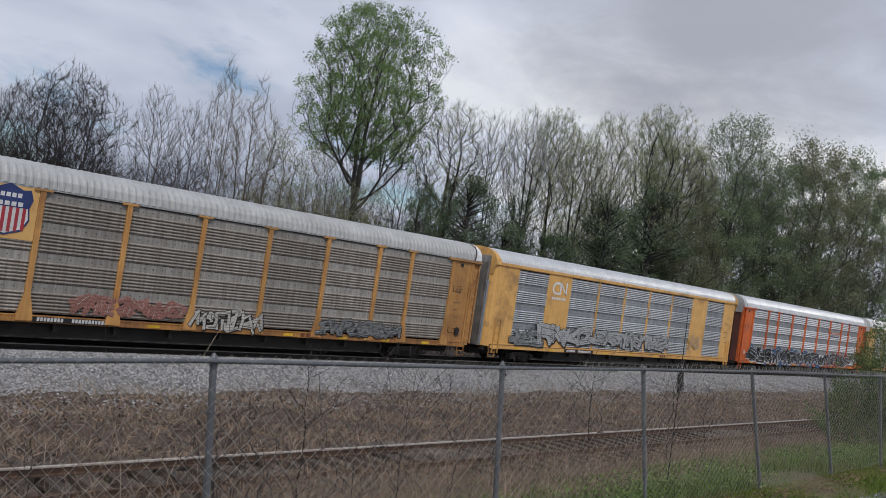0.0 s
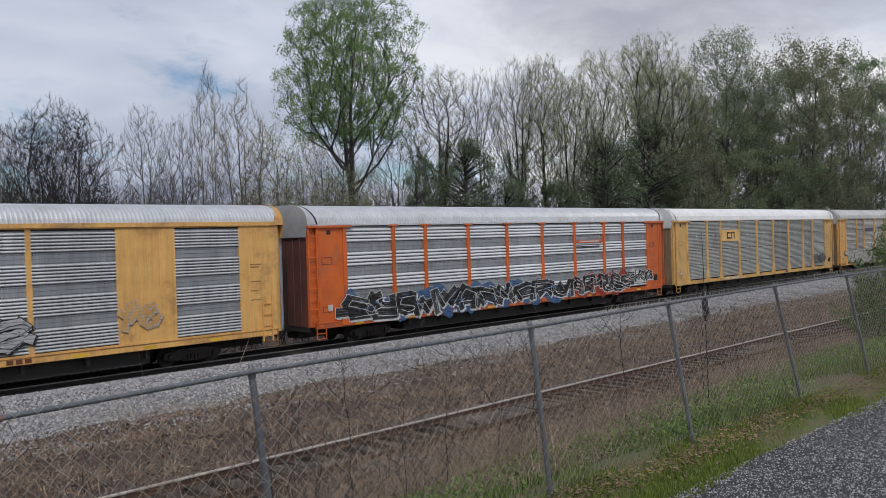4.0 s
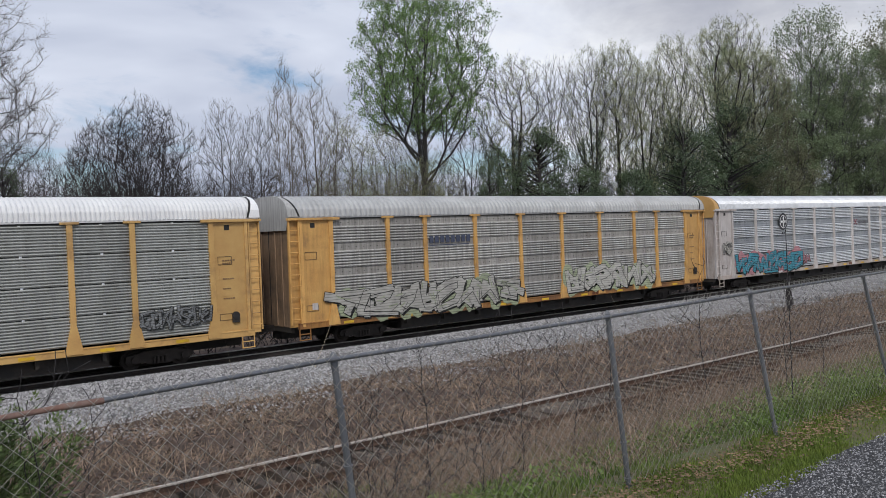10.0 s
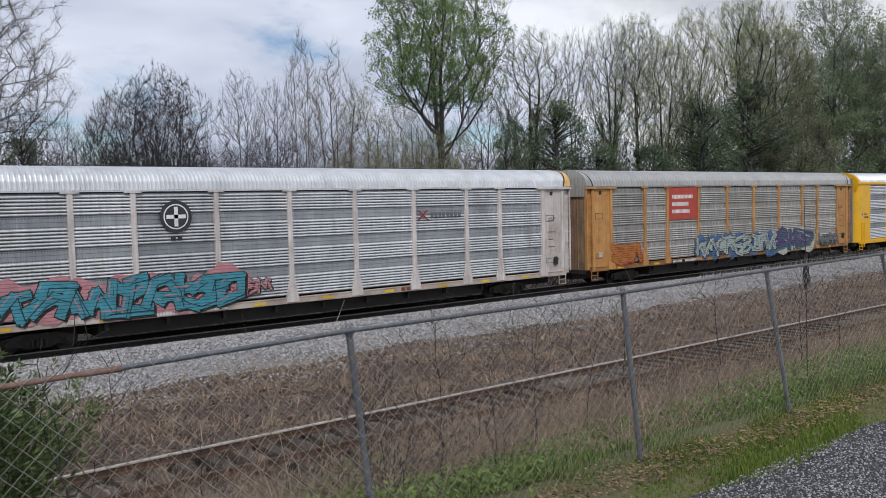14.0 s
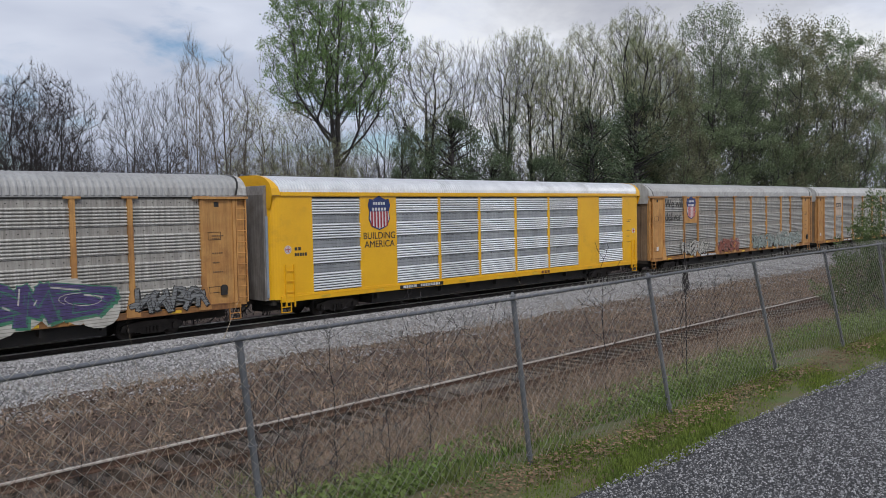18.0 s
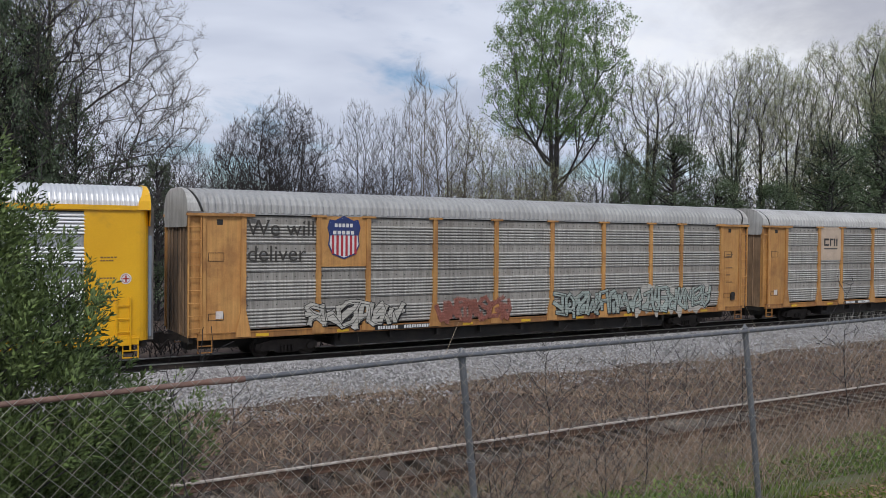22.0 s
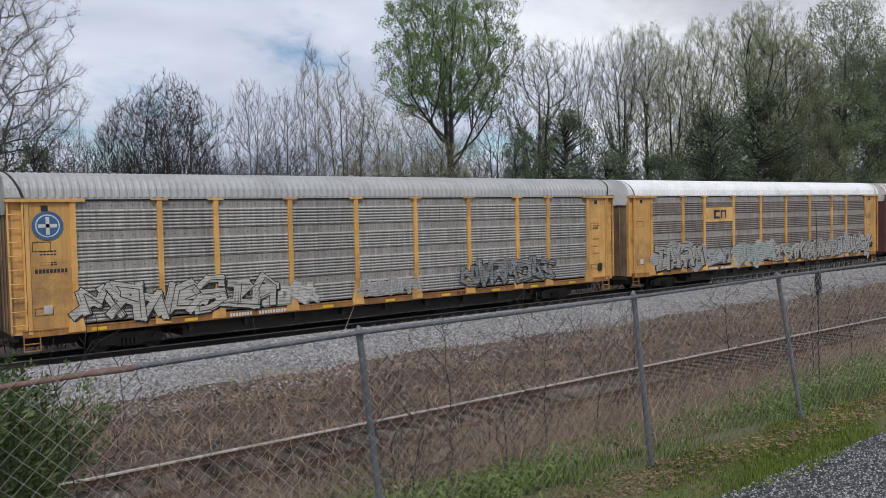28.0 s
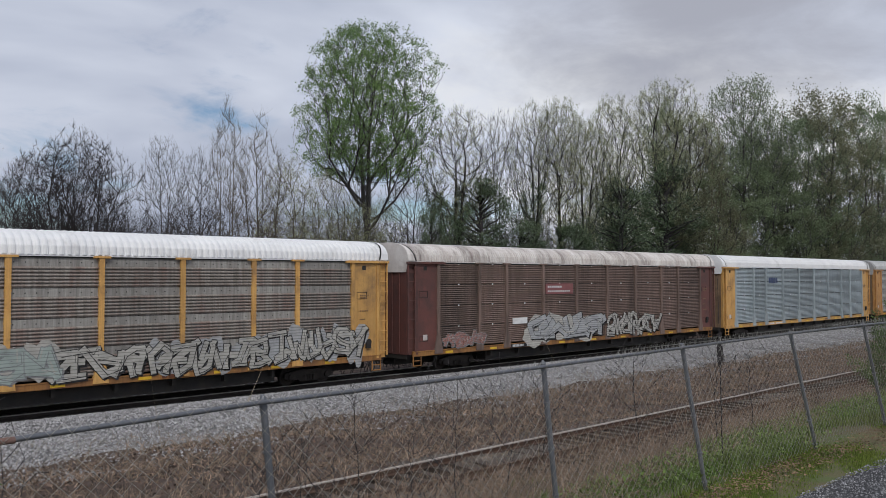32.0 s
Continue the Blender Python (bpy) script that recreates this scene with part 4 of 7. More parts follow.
def graffiti_mesh(x0, z0, width, height, count, seed, mats, wild=0.25, cloud=False, y=-0.09):
    """Sprayed strokes that spell nothing: a row of tall upright forms with a thin outline and lights, on a cloud of colour."""
    rng = random.Random(seed)
    g = Geo()
    count = max(2, round(count * 1.1))
    cw = width / count
    layer = [0]

    def quad(pts, slot):
        layer[0] += 1
        yy = y - 0.00006 * layer[0]
        g.add([(px, yy, pz) for px, pz in pts], [tuple(range(len(pts)))], slot)

    def stroke(line, w, grow, slot):
        for (xa, za), (xb, zb) in zip(line[:-1], line[1:]):
            dx, dz = xb - xa, zb - za
            n = math.hypot(dx, dz) or 1e-6
            dx, dz = dx / n, dz / n
            e, h = w * 0.34 + grow, w / 2 + grow
            a, b = (xa - dx * e, za - dz * e), (xb + dx * e, zb + dz * e)
            quad([(a[0] + dz * h * 0.86, a[1] - dx * h * 0.86), (b[0] + dz * h, b[1] - dx * h), (b[0] - dz * h, b[1] + dx * h), (a[0] - dz * h * 0.86, a[1] + dx * h * 0.86)], slot)

    if cloud:
        for i in range(count * 4):
            cx, cz = x0 + width * (i + 0.5) / (count * 4), z0 + height * rng.uniform(0.2, 0.75)
            rx, rz = cw * rng.uniform(0.3, 0.55), height * rng.uniform(0.22, 0.46)
            quad([(cx + rx * math.cos(-2 * math.pi * k / 13) * rng.uniform(0.8, 1.15), cz + rz * math.sin(-2 * math.pi * k / 13) * rng.uniform(0.8, 1.15)) for k in range(13)][::-1], len(mats) - 1)
    edge = 0.012 + 0.014 * height
    order = list(range(len(GLYPHS)))
    rng.shuffle(order)
    glyphs = []
    for i in range(count):
        tall = height * rng.uniform(0.40, 0.5) * (1.0 - 0.12 * abs(2 * (i + 0.5) / count - 1))
        cx, cz = x0 + (i + 0.5) * cw + rng.uniform(-0.06, 0.06) * cw, z0 + height * 0.5 + rng.uniform(-0.04, 0.05) * height
        rx, lean, w = cw * rng.uniform(0.66, 0.86), rng.uniform(-wild, wild) * 0.7, min(cw, height) * rng.uniform(0.26, 0.34)
        flip, turn, pinch, skew = rng.choice((-1, 1)), rng.choice((-1, 1)), rng.uniform(-0.3, 0.3), rng.uniform(-0.45, 0.45)
        def at(px, pz):
            pz = max(-1.1, min(1.1, turn * pz + skew * px))
            return (cx + rx * (flip * px * (1 + pinch * pz) + lean * pz), cz + (tall - w * 0.4) * pz)
        lines = [[at(px + rng.uniform(-0.22, 0.22), pz + rng.uniform(-0.2, 0.2)) for px, pz in line] for line in GLYPHS[order[i % len(order)]]]
        lines.append([at(rng.uniform(-0.9, 0.2), rng.choice((-0.7, 0.1, 0.8))), at(rng.uniform(0.0, 0.5), rng.uniform(-0.6, 0.6)), at(rng.uniform(0.7, 1.1), rng.choice((-0.9, -0.2, 0.7)))])
        glyphs.append((lines, w, at))
    for lines, w, at in glyphs:
        for line in lines:
            stroke([(a + w * 0.2, b - w * 0.2) for a, b in line], w, edge * 0.4, 0)
    for lines, w, at in glyphs:
        for line in lines:
            stroke(line, w, edge, 0)
    for i, (lines, w, at) in enumerate(glyphs):
        if i % 3 == 1:
            for line in lines:
                stroke(line, w, edge * 0.7, 0)
        for line in lines:
            stroke(line, w, 0, 1)
    for lines, w, at in glyphs:
        for line in lines[:-1]:
            stroke([(a + w * 0.42, b - w * 0.12) for a, b in line], edge * 1.1, 0, 0)
        # lights along the upper left of a stroke, thin cracks, flourishes and drips
        for line in lines:
            k = rng.randrange(len(line) - 1)
            (xa, za), (xb, zb) = line[k], line[k + 1]
            if len(mats) > 2:
                stroke([(xa - w * 0.24, za + w * 0.16), (xa * 0.5 + xb * 0.5 - w * 0.24, za * 0.5 + zb * 0.5 + w * 0.16)], w * 0.13, 0, 2)
            if rng.random() < 0.6:
                stroke([(xa + w * 0.1, za - w * 0.3), ((xa + xb) / 2 + w * 0.15, (za + zb) / 2 + w * 0.2)], w * 0.06, 0, 0)
        if rng.random() < 0.5:
            a0, sw, rr = rng.uniform(0, 6.28), rng.choice((-1, 1)) * rng.uniform(1.2, 2.8), rng.uniform(0.4, 0.9)
            stroke([at(rr * math.cos(a0 + sw * k / 6), rr * math.sin(a0 + sw * k / 6) * 0.9) for k in range(7)], 0.012 + 0.010 * height, 0, rng.choice((0, len(mats) - 1)))
        if rng.random() < 0.3:
            xa, za = lines[0][0]
            stroke([(xa, za), (xa + rng.uniform(-0.02, 0.02), za - height * rng.uniform(0.08, 0.18))], 0.02, 0, rng.choice((0, 1)))
    return g.mesh("graffiti", mats)


def spray(name, rgb, cover=0.92):
    """Thin spray paint on ribbed sheet: it covers the crowns of the ribs and thins out in the grooves."""
    m = paint(name, rgb, 0.7, 0.35)
    nt = m.node_tree
    n, l = nt.nodes, nt.links
    b = n["Principled BSDF"]
    tc, sep = n.new("ShaderNodeTexCoord"), n.new("ShaderNodeSeparateXYZ")
    l.new(tc.outputs["Object"], sep.inputs[0])
    def op(kind, a, c):
        k = n.new("ShaderNodeMath")
        k.operation = kind
        for sock, v in zip(k.inputs, (a, c)):
            if isinstance(v, float):
                sock.default_value = v
            else:
                l.new(v, sock)
        return k.outputs[0]
    rib = op("SINE", op("MULTIPLY", sep.outputs["Z"], 2 * math.pi / 0.112), 0.0)
    groove = op("SUBTRACT", 1.0, op("MULTIPLY", op("MAXIMUM", op("SUBTRACT", rib, 0.45), 0.0), 0.8))
    mist = n.new("ShaderNodeTexNoise")
    mist.inputs["Scale"].default_value, mist.inputs["Detail"].default_value = 3.5, 5
    l.new(tc.outputs["Object"], mist.inputs["Vector"])
    thin = op("MINIMUM", op("ADD", op("MULTIPLY", mist.outputs["Fac"], 0.7), cover - 0.36), 1.0)
    l.new(op("MULTIPLY", groove, thin), b.inputs["Alpha"])
    return m


INK = {"bright": spray("bright white spray", (0.76, 0.76, 0.76)), "black": spray("black spray", (0.014, 0.014, 0.015)), "white": spray("white spray", (0.50, 0.485, 0.445)), "silver": spray("silver spray", (0.42, 0.43, 0.44)),
       "teal": spray("teal spray", (0.07, 0.34, 0.44)), "pink": spray("pink spray", (0.60, 0.27, 0.30)), "blue": spray("blue spray", (0.06, 0.14, 0.30)),
       "mint": spray("mint spray", (0.40, 0.47, 0.44)), "red": spray("red spray", (0.40, 0.05, 0.03)), "orange": spray("orange spray", (0.52, 0.20, 0.04)),
       "purple": spray("purple spray", (0.07, 0.05, 0.15)), "green": spray("green spray", (0.05, 0.20, 0.12)), "lime": spray("pale green spray", (0.38, 0.43, 0.28)), "rose": spray("faded rose spray", (0.42, 0.20, 0.17), 0.55),
       "grey": spray("grey spray", (0.30, 0.31, 0.32), 0.7), "brick": spray("brick red spray", (0.34, 0.13, 0.10), 0.5)}


def autorack(spec):
    """A covered car carrier; its origin is at the rail, under the outer edge of its leading end."""
    fm, pm, rm = M[spec["frame"]], M[spec["screen"]], M[spec["roof"]]
    sm, em = M[spec.get("sill", "sill_tan")], M[spec.get("end", "brown")]
    kind, modern = spec.get("ribs", "plain"), spec.get("modern", False)
    car = thing("autorack_car", spec["label"], "railway car", "cars of the freight train")
    key = (spec["roof"], kind != "plain")
    if key not in ROOFS:
        ROOFS[key] = roof_mesh(rm, *((0.24, 0.055) if kind == "plain" else (0.15, 0.04)))
    part("roof", ROOFS[key], car, spec.get("roof_label", "ribbed metal roof"))
    # smooth hoods over the roof ends, with a dark slanting joint, and the end caps
    for end, x in enumerate((0.0, LB)):
        cap = M[spec.get("cap", "cap_grey" if spec["roof"] == "roof_grey" else spec["roof"])]
        key = ("hood", cap.name, fm.name if modern else "", end)
        if key not in POST_CACHE:
            POST_CACHE[key] = hood_meshes(end, fm if modern else cap, fm if modern else cap)
        for hood_name, me in zip(("roof_hood", "hood_joint"), POST_CACHE[key]):
            if hood_name == "roof_hood" or not modern:
                part(hood_name, me, car, "smooth roof end hood" if hood_name == "roof_hood" else "")
    sides = ((0, pose(0, -W2, 0)), (1, pose(LB, W2, 0, 0, 0, 180)))
    for s, ms in sides:
        if not modern:
            part("gutter", Geo().box(0.05, -0.04, ZE - 0.055, LB - 0.05, 0.02, ZE + 0.005).mesh("gutter", rm), car, "", ms)
        # dark strip stands in for the shade below the eave
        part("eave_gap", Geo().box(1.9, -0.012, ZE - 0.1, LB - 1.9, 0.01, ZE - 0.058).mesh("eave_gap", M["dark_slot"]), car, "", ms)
        for k, (a, b) in enumerate(BAYS):
            if modern and k in (1, 7):
                continue
            key = (k, kind, spec["screen"])
            if key not in PANEL_CACHE:
                PANEL_CACHE[key] = panel_mesh(a + 0.06, b - 0.06, kind, pm, M["dark_slot"])
            part("side_screen", PANEL_CACHE[key], car, "", ms @ pose(0, 0.03 if not modern else 0.02, 0))
        if modern:
            key = ("modern", spec["frame"])
            if key not in POST_CACHE:
                POST_CACHE[key] = side_frame_yellow(fm, [q for k, q in enumerate(BAYS) if k not in (1, 7)])
            part("side_frame", POST_CACHE[key], car, "solid painted side frame with rounded corners", ms)
        else:
            key = spec.get("post", spec["frame"])
            if key not in POST_CACHE:
                POST_CACHE[key] = post_mesh(M[key], False)
            for x in POSTS:
                part("side_post", POST_CACHE[key], car, "", ms @ pose(x, 0, 0))
            # end bays: recessed door panel, corner column, top bracket, ladder
            for x, r in ((0.0, 0), (LB, 1)):
                def px(u):
                    return x + (u if r == 0 else -u)
                a, b = sorted((px(0.56), px(1.80)))
                part("end_panel", Geo().box(a, -0.02, ZS + 0.22, b, 0.05, ZE - 0.12).box(a + 0.18, -0.03, 2.9, a + 0.62, -0.018, 3.3).box(a + 0.2, -0.028, 2.3, a + 0.5, -0.018, 2.42).mesh("end_panel", fm), car, "", ms)
                g = Geo().box(a + 0.42, -0.026, ZE - 0.42, a + 0.62, -0.018, ZE - 0.24)
                for zz, hh in ((1.45, 0.22), (3.42, 0.28)):
                    g.box(a + 0.14, -0.0345, zz, a + 0.66, -0.0215, zz + 0.012).box(a + 0.14, -0.0345, zz + hh, a + 0.66, -0.0215, zz + hh + 0.012)
                    g.box(a + 0.14, -0.0345, zz, a + 0.152, -0.0215, zz + hh).box(a + 0.65, -0.0345, zz, a + 0.662, -0.0215, zz + hh)
                tagged(part("panel_marks", g.mesh("panel_marks", M["dark_slot"]), car, "", ms), kind="stuff")
                a, b = sorted((px(0.50), px(0.62)))
                part("corner_column", Geo().box(a, -0.06, ZS + 0.1, b, 0.2, ZE - 0.05).mesh("corner_column", fm), car, "", ms)
                a, b = sorted((px(-0.02), px(2.25)))
                part("top_bracket", Geo().box(a, -0.13, ZE - 0.13, b, 0.02, ZE - 0.04).mesh("top_bracket", fm), car, "", ms)
                a = px(0.02) if r == 0 else px(0.48)
                part("ladder", LADDERS[spec["frame"]] if spec["frame"] in LADDERS else LADDERS.setdefault(spec["frame"], ladder_mesh(fm, ZS + 0.2, ZE - 0.13)), car, "steel side ladder", ms @ pose(a, -0.02, 0))
                a, b = sorted((px(0.05), px(0.5)))
                part("corner_plate", Geo().box(a, 0.06, ZS + 0.1, b, 0.12, ZE - 0.05).mesh("corner_plate", fm), car, "", ms)
                a, b = sorted((px(0.95), px(1.2)))
                part("hand_brake" if r else "placard", Geo().box(a, -0.10, 1.35, b, -0.02, 1.62).tube((a + 0.12, -0.12, 1.6), (a + 0.12, -0.05, 1.6), 0.14, sides=12).mesh("hand_brake", M["black"] if r else fm) if r else Geo().box(a, -0.035, 1.5, b, -0.02, 1.75).mesh("placard", M["white"]), car, "", ms)
        # side sill with its lower flange and step
        g = Geo().bevel_box(0.35, -0.05, ZS, LB - 0.35, 0.06, ZS + 0.24, 0.015)
        g.box(0.35, -0.07, ZS + 0.20, LB - 0.35, 0.0, ZS + 0.235)
        part("side_sill", g.mesh("side_sill", sm), car, spec.get("sill_label", "stained steel side sill"), ms)
        for x in (2.55, 5.55, 10.9, 13.75, 16.6, 19.4, 21.8, 24.3):
            part("reflector", REFLECTOR, car, "", ms @ pose(x, 0, 0))
        for x in (0.35, LB - 0.85):
            g = Geo()
            for u in (0.0, 0.46):
                g.box(x + u, -0.04, 0.38, x + u + 0.03, 0.0, ZS + 0.05)
            for z in (0.38, 0.6):
                g.box(x, -0.05, z, x + 0.49, 0.02, z + 0.03)
            part("step", g.mesh("step", sm), car, "", ms)
        if modern:
            for x in (0.55, LB - 1.05):
                part("ladder", LADDERS.setdefault(spec["frame"] + "_low", ladder_mesh(fm, ZS - 0.2, ZS + 1.5)), car, "short side ladder", ms @ pose(x, -0.04, 0))
    # ends
    pr = roof_profile()
    for x, s in ((0.26, 1), (LB - 0.26, -1)):
        n = len(pr)
        ring = [(y * 0.93, z - 0.03 if z > ZE else ZE) for y, z in pr] + [(1.5, ZS + 0.1), (-1.5, ZS + 0.1)]
        xa, xb = x - 0.18 * s, x + 0.05 * s
        g = Geo().add([(xa, y, z) for y, z in ring] + [(xb, y, z) for y, z in ring], [tuple(range(n + 2))[::s]] + [tuple(q if s < 0 else q[::-1]) for q in ((k, (k + 1) % (n + 2), n + 2 + (k + 1) % (n + 2), n + 2 + k) for k in range(n + 2))])
        if modern:
            g = Geo().plate([(x - 0.42 * s, ZS + 0.1), (x + 0.1 * s, ZS + 0.1), (x + 0.1 * s, ZE + 0.55), (x - 0.30 * s, ZE + 0.40), (x - 0.42 * s, ZE + 0.05)][::s], -1.3, 1.3)
            part("door_strip", Geo().box(min(x - 0.2 * s, x - 0.35 * s), -1.34, ZS + 0.2, max(x - 0.2 * s, x - 0.35 * s), -1.31, ZE - 0.8).mesh("door_strip", paint("blue-grey strip", (0.22, 0.27, 0.34))), car)
        door = part("end_door", g.mesh("end_door", em), car, "closed end doors streaked with dirt")
        if not modern:
            xd = x - 0.181 * s
            part("door_joint", Geo().box(xd - 0.004, -0.03, ZS + 0.12, xd + 0.004, 0.03, ZT - 0.08).mesh("door_joint", M["dark_slot"]), door)
            for yv in (-1.05, -0.55, 0.55, 1.05):
                part("door_bar", END_RIBS.setdefault(spec.get("end", "brown"), Geo().tube((0, 0, ZS + 0.15), (0, 0, ZE + 0.15), 0.022, sides=6).mesh("door_bar", em)), door, "", pose(xd - 0.03 * s, yv, 0))
        g = Geo().box(min(x, x - 0.16 * s), -1.45, ZS - 0.1, max(x, x - 0.16 * s), 1.45, ZS + 0.12)
        part("end_sill", g.mesh("end_sill", M["black"]), car)
        cx = 0.0 if s == 1 else LB
        g = Geo().box(min(cx + 0.3 * s, cx - 0.42 * s), -0.13, 0.68, max(cx + 0.3 * s, cx - 0.42 * s), 0.13, 0.92)
        g.box(min(cx - 0.40 * s, cx - 0.56 * s), -0.2, 0.62, max(cx - 0.40 * s, cx - 0.56 * s), 0.16, 0.98)
        g.tube((cx - 0.3 * s, -0.4, 0.75), (cx - 0.56 * s, -0.3, 0.42), 0.035, sides=6)
        part("coupler", g.mesh("coupler", M["steel"]), car, "rusty steel coupler")
    # floor and underframe
    part("floor", Geo().box(0.3, -W2 + 0.1, ZS + 0.02, LB - 0.3, W2 - 0.1, ZS + 0.1).mesh("floor", M["black"]), car)
    # the wide second box is added to darken the space below the floor
    g = Geo().box(0.3, -0.4, 0.36, LB - 0.3, 0.4, ZS + 0.02).box(5.4, -1.28, 0.30, LB - 5.4, 1.28, ZS + 0.02)
    for x in np.linspace(5.6, LB - 5.6, 9):
        g.box(x - 0.06, -1.5, 0.52, x + 0.06, 1.5, ZS + 0.02)
    part("centre_sill", g.mesh("centre_sill", M["black"]), car)
    g = Geo().tube((10.2, -0.9, 0.55), (11.1, -0.9, 0.55), 0.2, sides=14).box(15.2, -1.2, 0.4, 15.9, -0.7, 0.8).tube((5, -1.1, 0.62), (22, -1.1, 0.62), 0.02, sides=6)
    part("brake_gear", g.mesh("brake_gear", M["black"]), car)
    for xc in (3.65, LB - 3.65):
        truck_parts(car, xc)
    return car


LADDERS, END_RIBS = {}, {}
REFLECTOR = Geo().box(-0.23, -0.062, ZS + 0.05, 0.23, -0.045, ZS + 0.15).mesh("reflector", M["reflector"])

CARS = [
    dict(frame="tan", screen="galv_brown", roof="roof_grey", end="brown", cap="roof_white", label="tan autorack car with grimy ribbed screens and a shield sign", sign="shield"),
    dict(frame="yellow", screen="galv", roof="roof_silver", end="end_weathered", modern=True, ribs="group", label="smooth-sided yellow autorack car with bright screens", sign="white_mark"),
    dict(frame="orange", screen="galv_bright", roof="roof_silver", end="maroon", ribs="wide", sill="orange", label="orange-framed autorack car with black and white graffiti", sign="red_strip"),
    dict(frame="ochre", screen="grey_panel", roof="roof_white", end="brown", ribs="fine", sill="ochre", label="ochre autorack car with flat grey screens and white roof", sign="yellow_plaque"),
    dict(frame="yellow", screen="galv_dirty", roof="roof_grey", end="brown", label="yellow autorack car with large white graffiti on grey screens", sign="dark_word"),
    dict(frame="white", screen="galv", roof="roof_silver", end="white", cap="ochre", sill="sill_white", ribs="group", label="dirty white autorack car with teal and pink graffiti", sign="crest"),
    dict(frame="tan", screen="galv_dirty", roof="roof_grey", end="brown", label="tan autorack car with a red sign and colourful graffiti", sign="red_plaque"),
    dict(frame="gold", screen="galv_bright", roof="roof_silver", end="end_weathered", modern=True, ribs="group", sill="gold", label="fresh gold-yellow autorack car with bright silver screens", sign="gold"),
    dict(frame="tan", screen="galv_dirty", roof="roof_grey", end="brown", label="rust-stained tan autorack car lettered with a slogan", sign="slogan"),
    dict(frame="tan", screen="galv_dirty", roof="roof_grey", end="brown", label="tan autorack car with a pale square sign", sign="pale_plaque"),
    dict(frame="yellow", screen="galv_dirty", roof="roof_grey", end="brown", label="yellow autorack car with a blue roundel and black and white graffiti", sign="roundel"),
    dict(frame="yellow", screen="galv_rust", roof="roof_white", end="brown", label="yellow autorack car with brown stained screens and white graffiti", sign="yellow_plaque"),
    dict(frame="maroon", screen="brown_panel", roof="roof_rusty", end="maroon", post="brown_panel", ribs="fine", label="maroon autorack car with dark brown screens", sign="rose_plaque"),
    dict(frame="yellow", screen="blue_panel", roof="roof_white", end="brown", post="blue_panel", ribs="fine", sill="yellow", label="yellow-ended autorack car with pale blue-grey screens", sign="blue_mark"),
    dict(frame="tan", screen="galv_dirty", roof="roof_grey", end="brown", label="plain tan autorack car with grimy screens", sign=""),
]
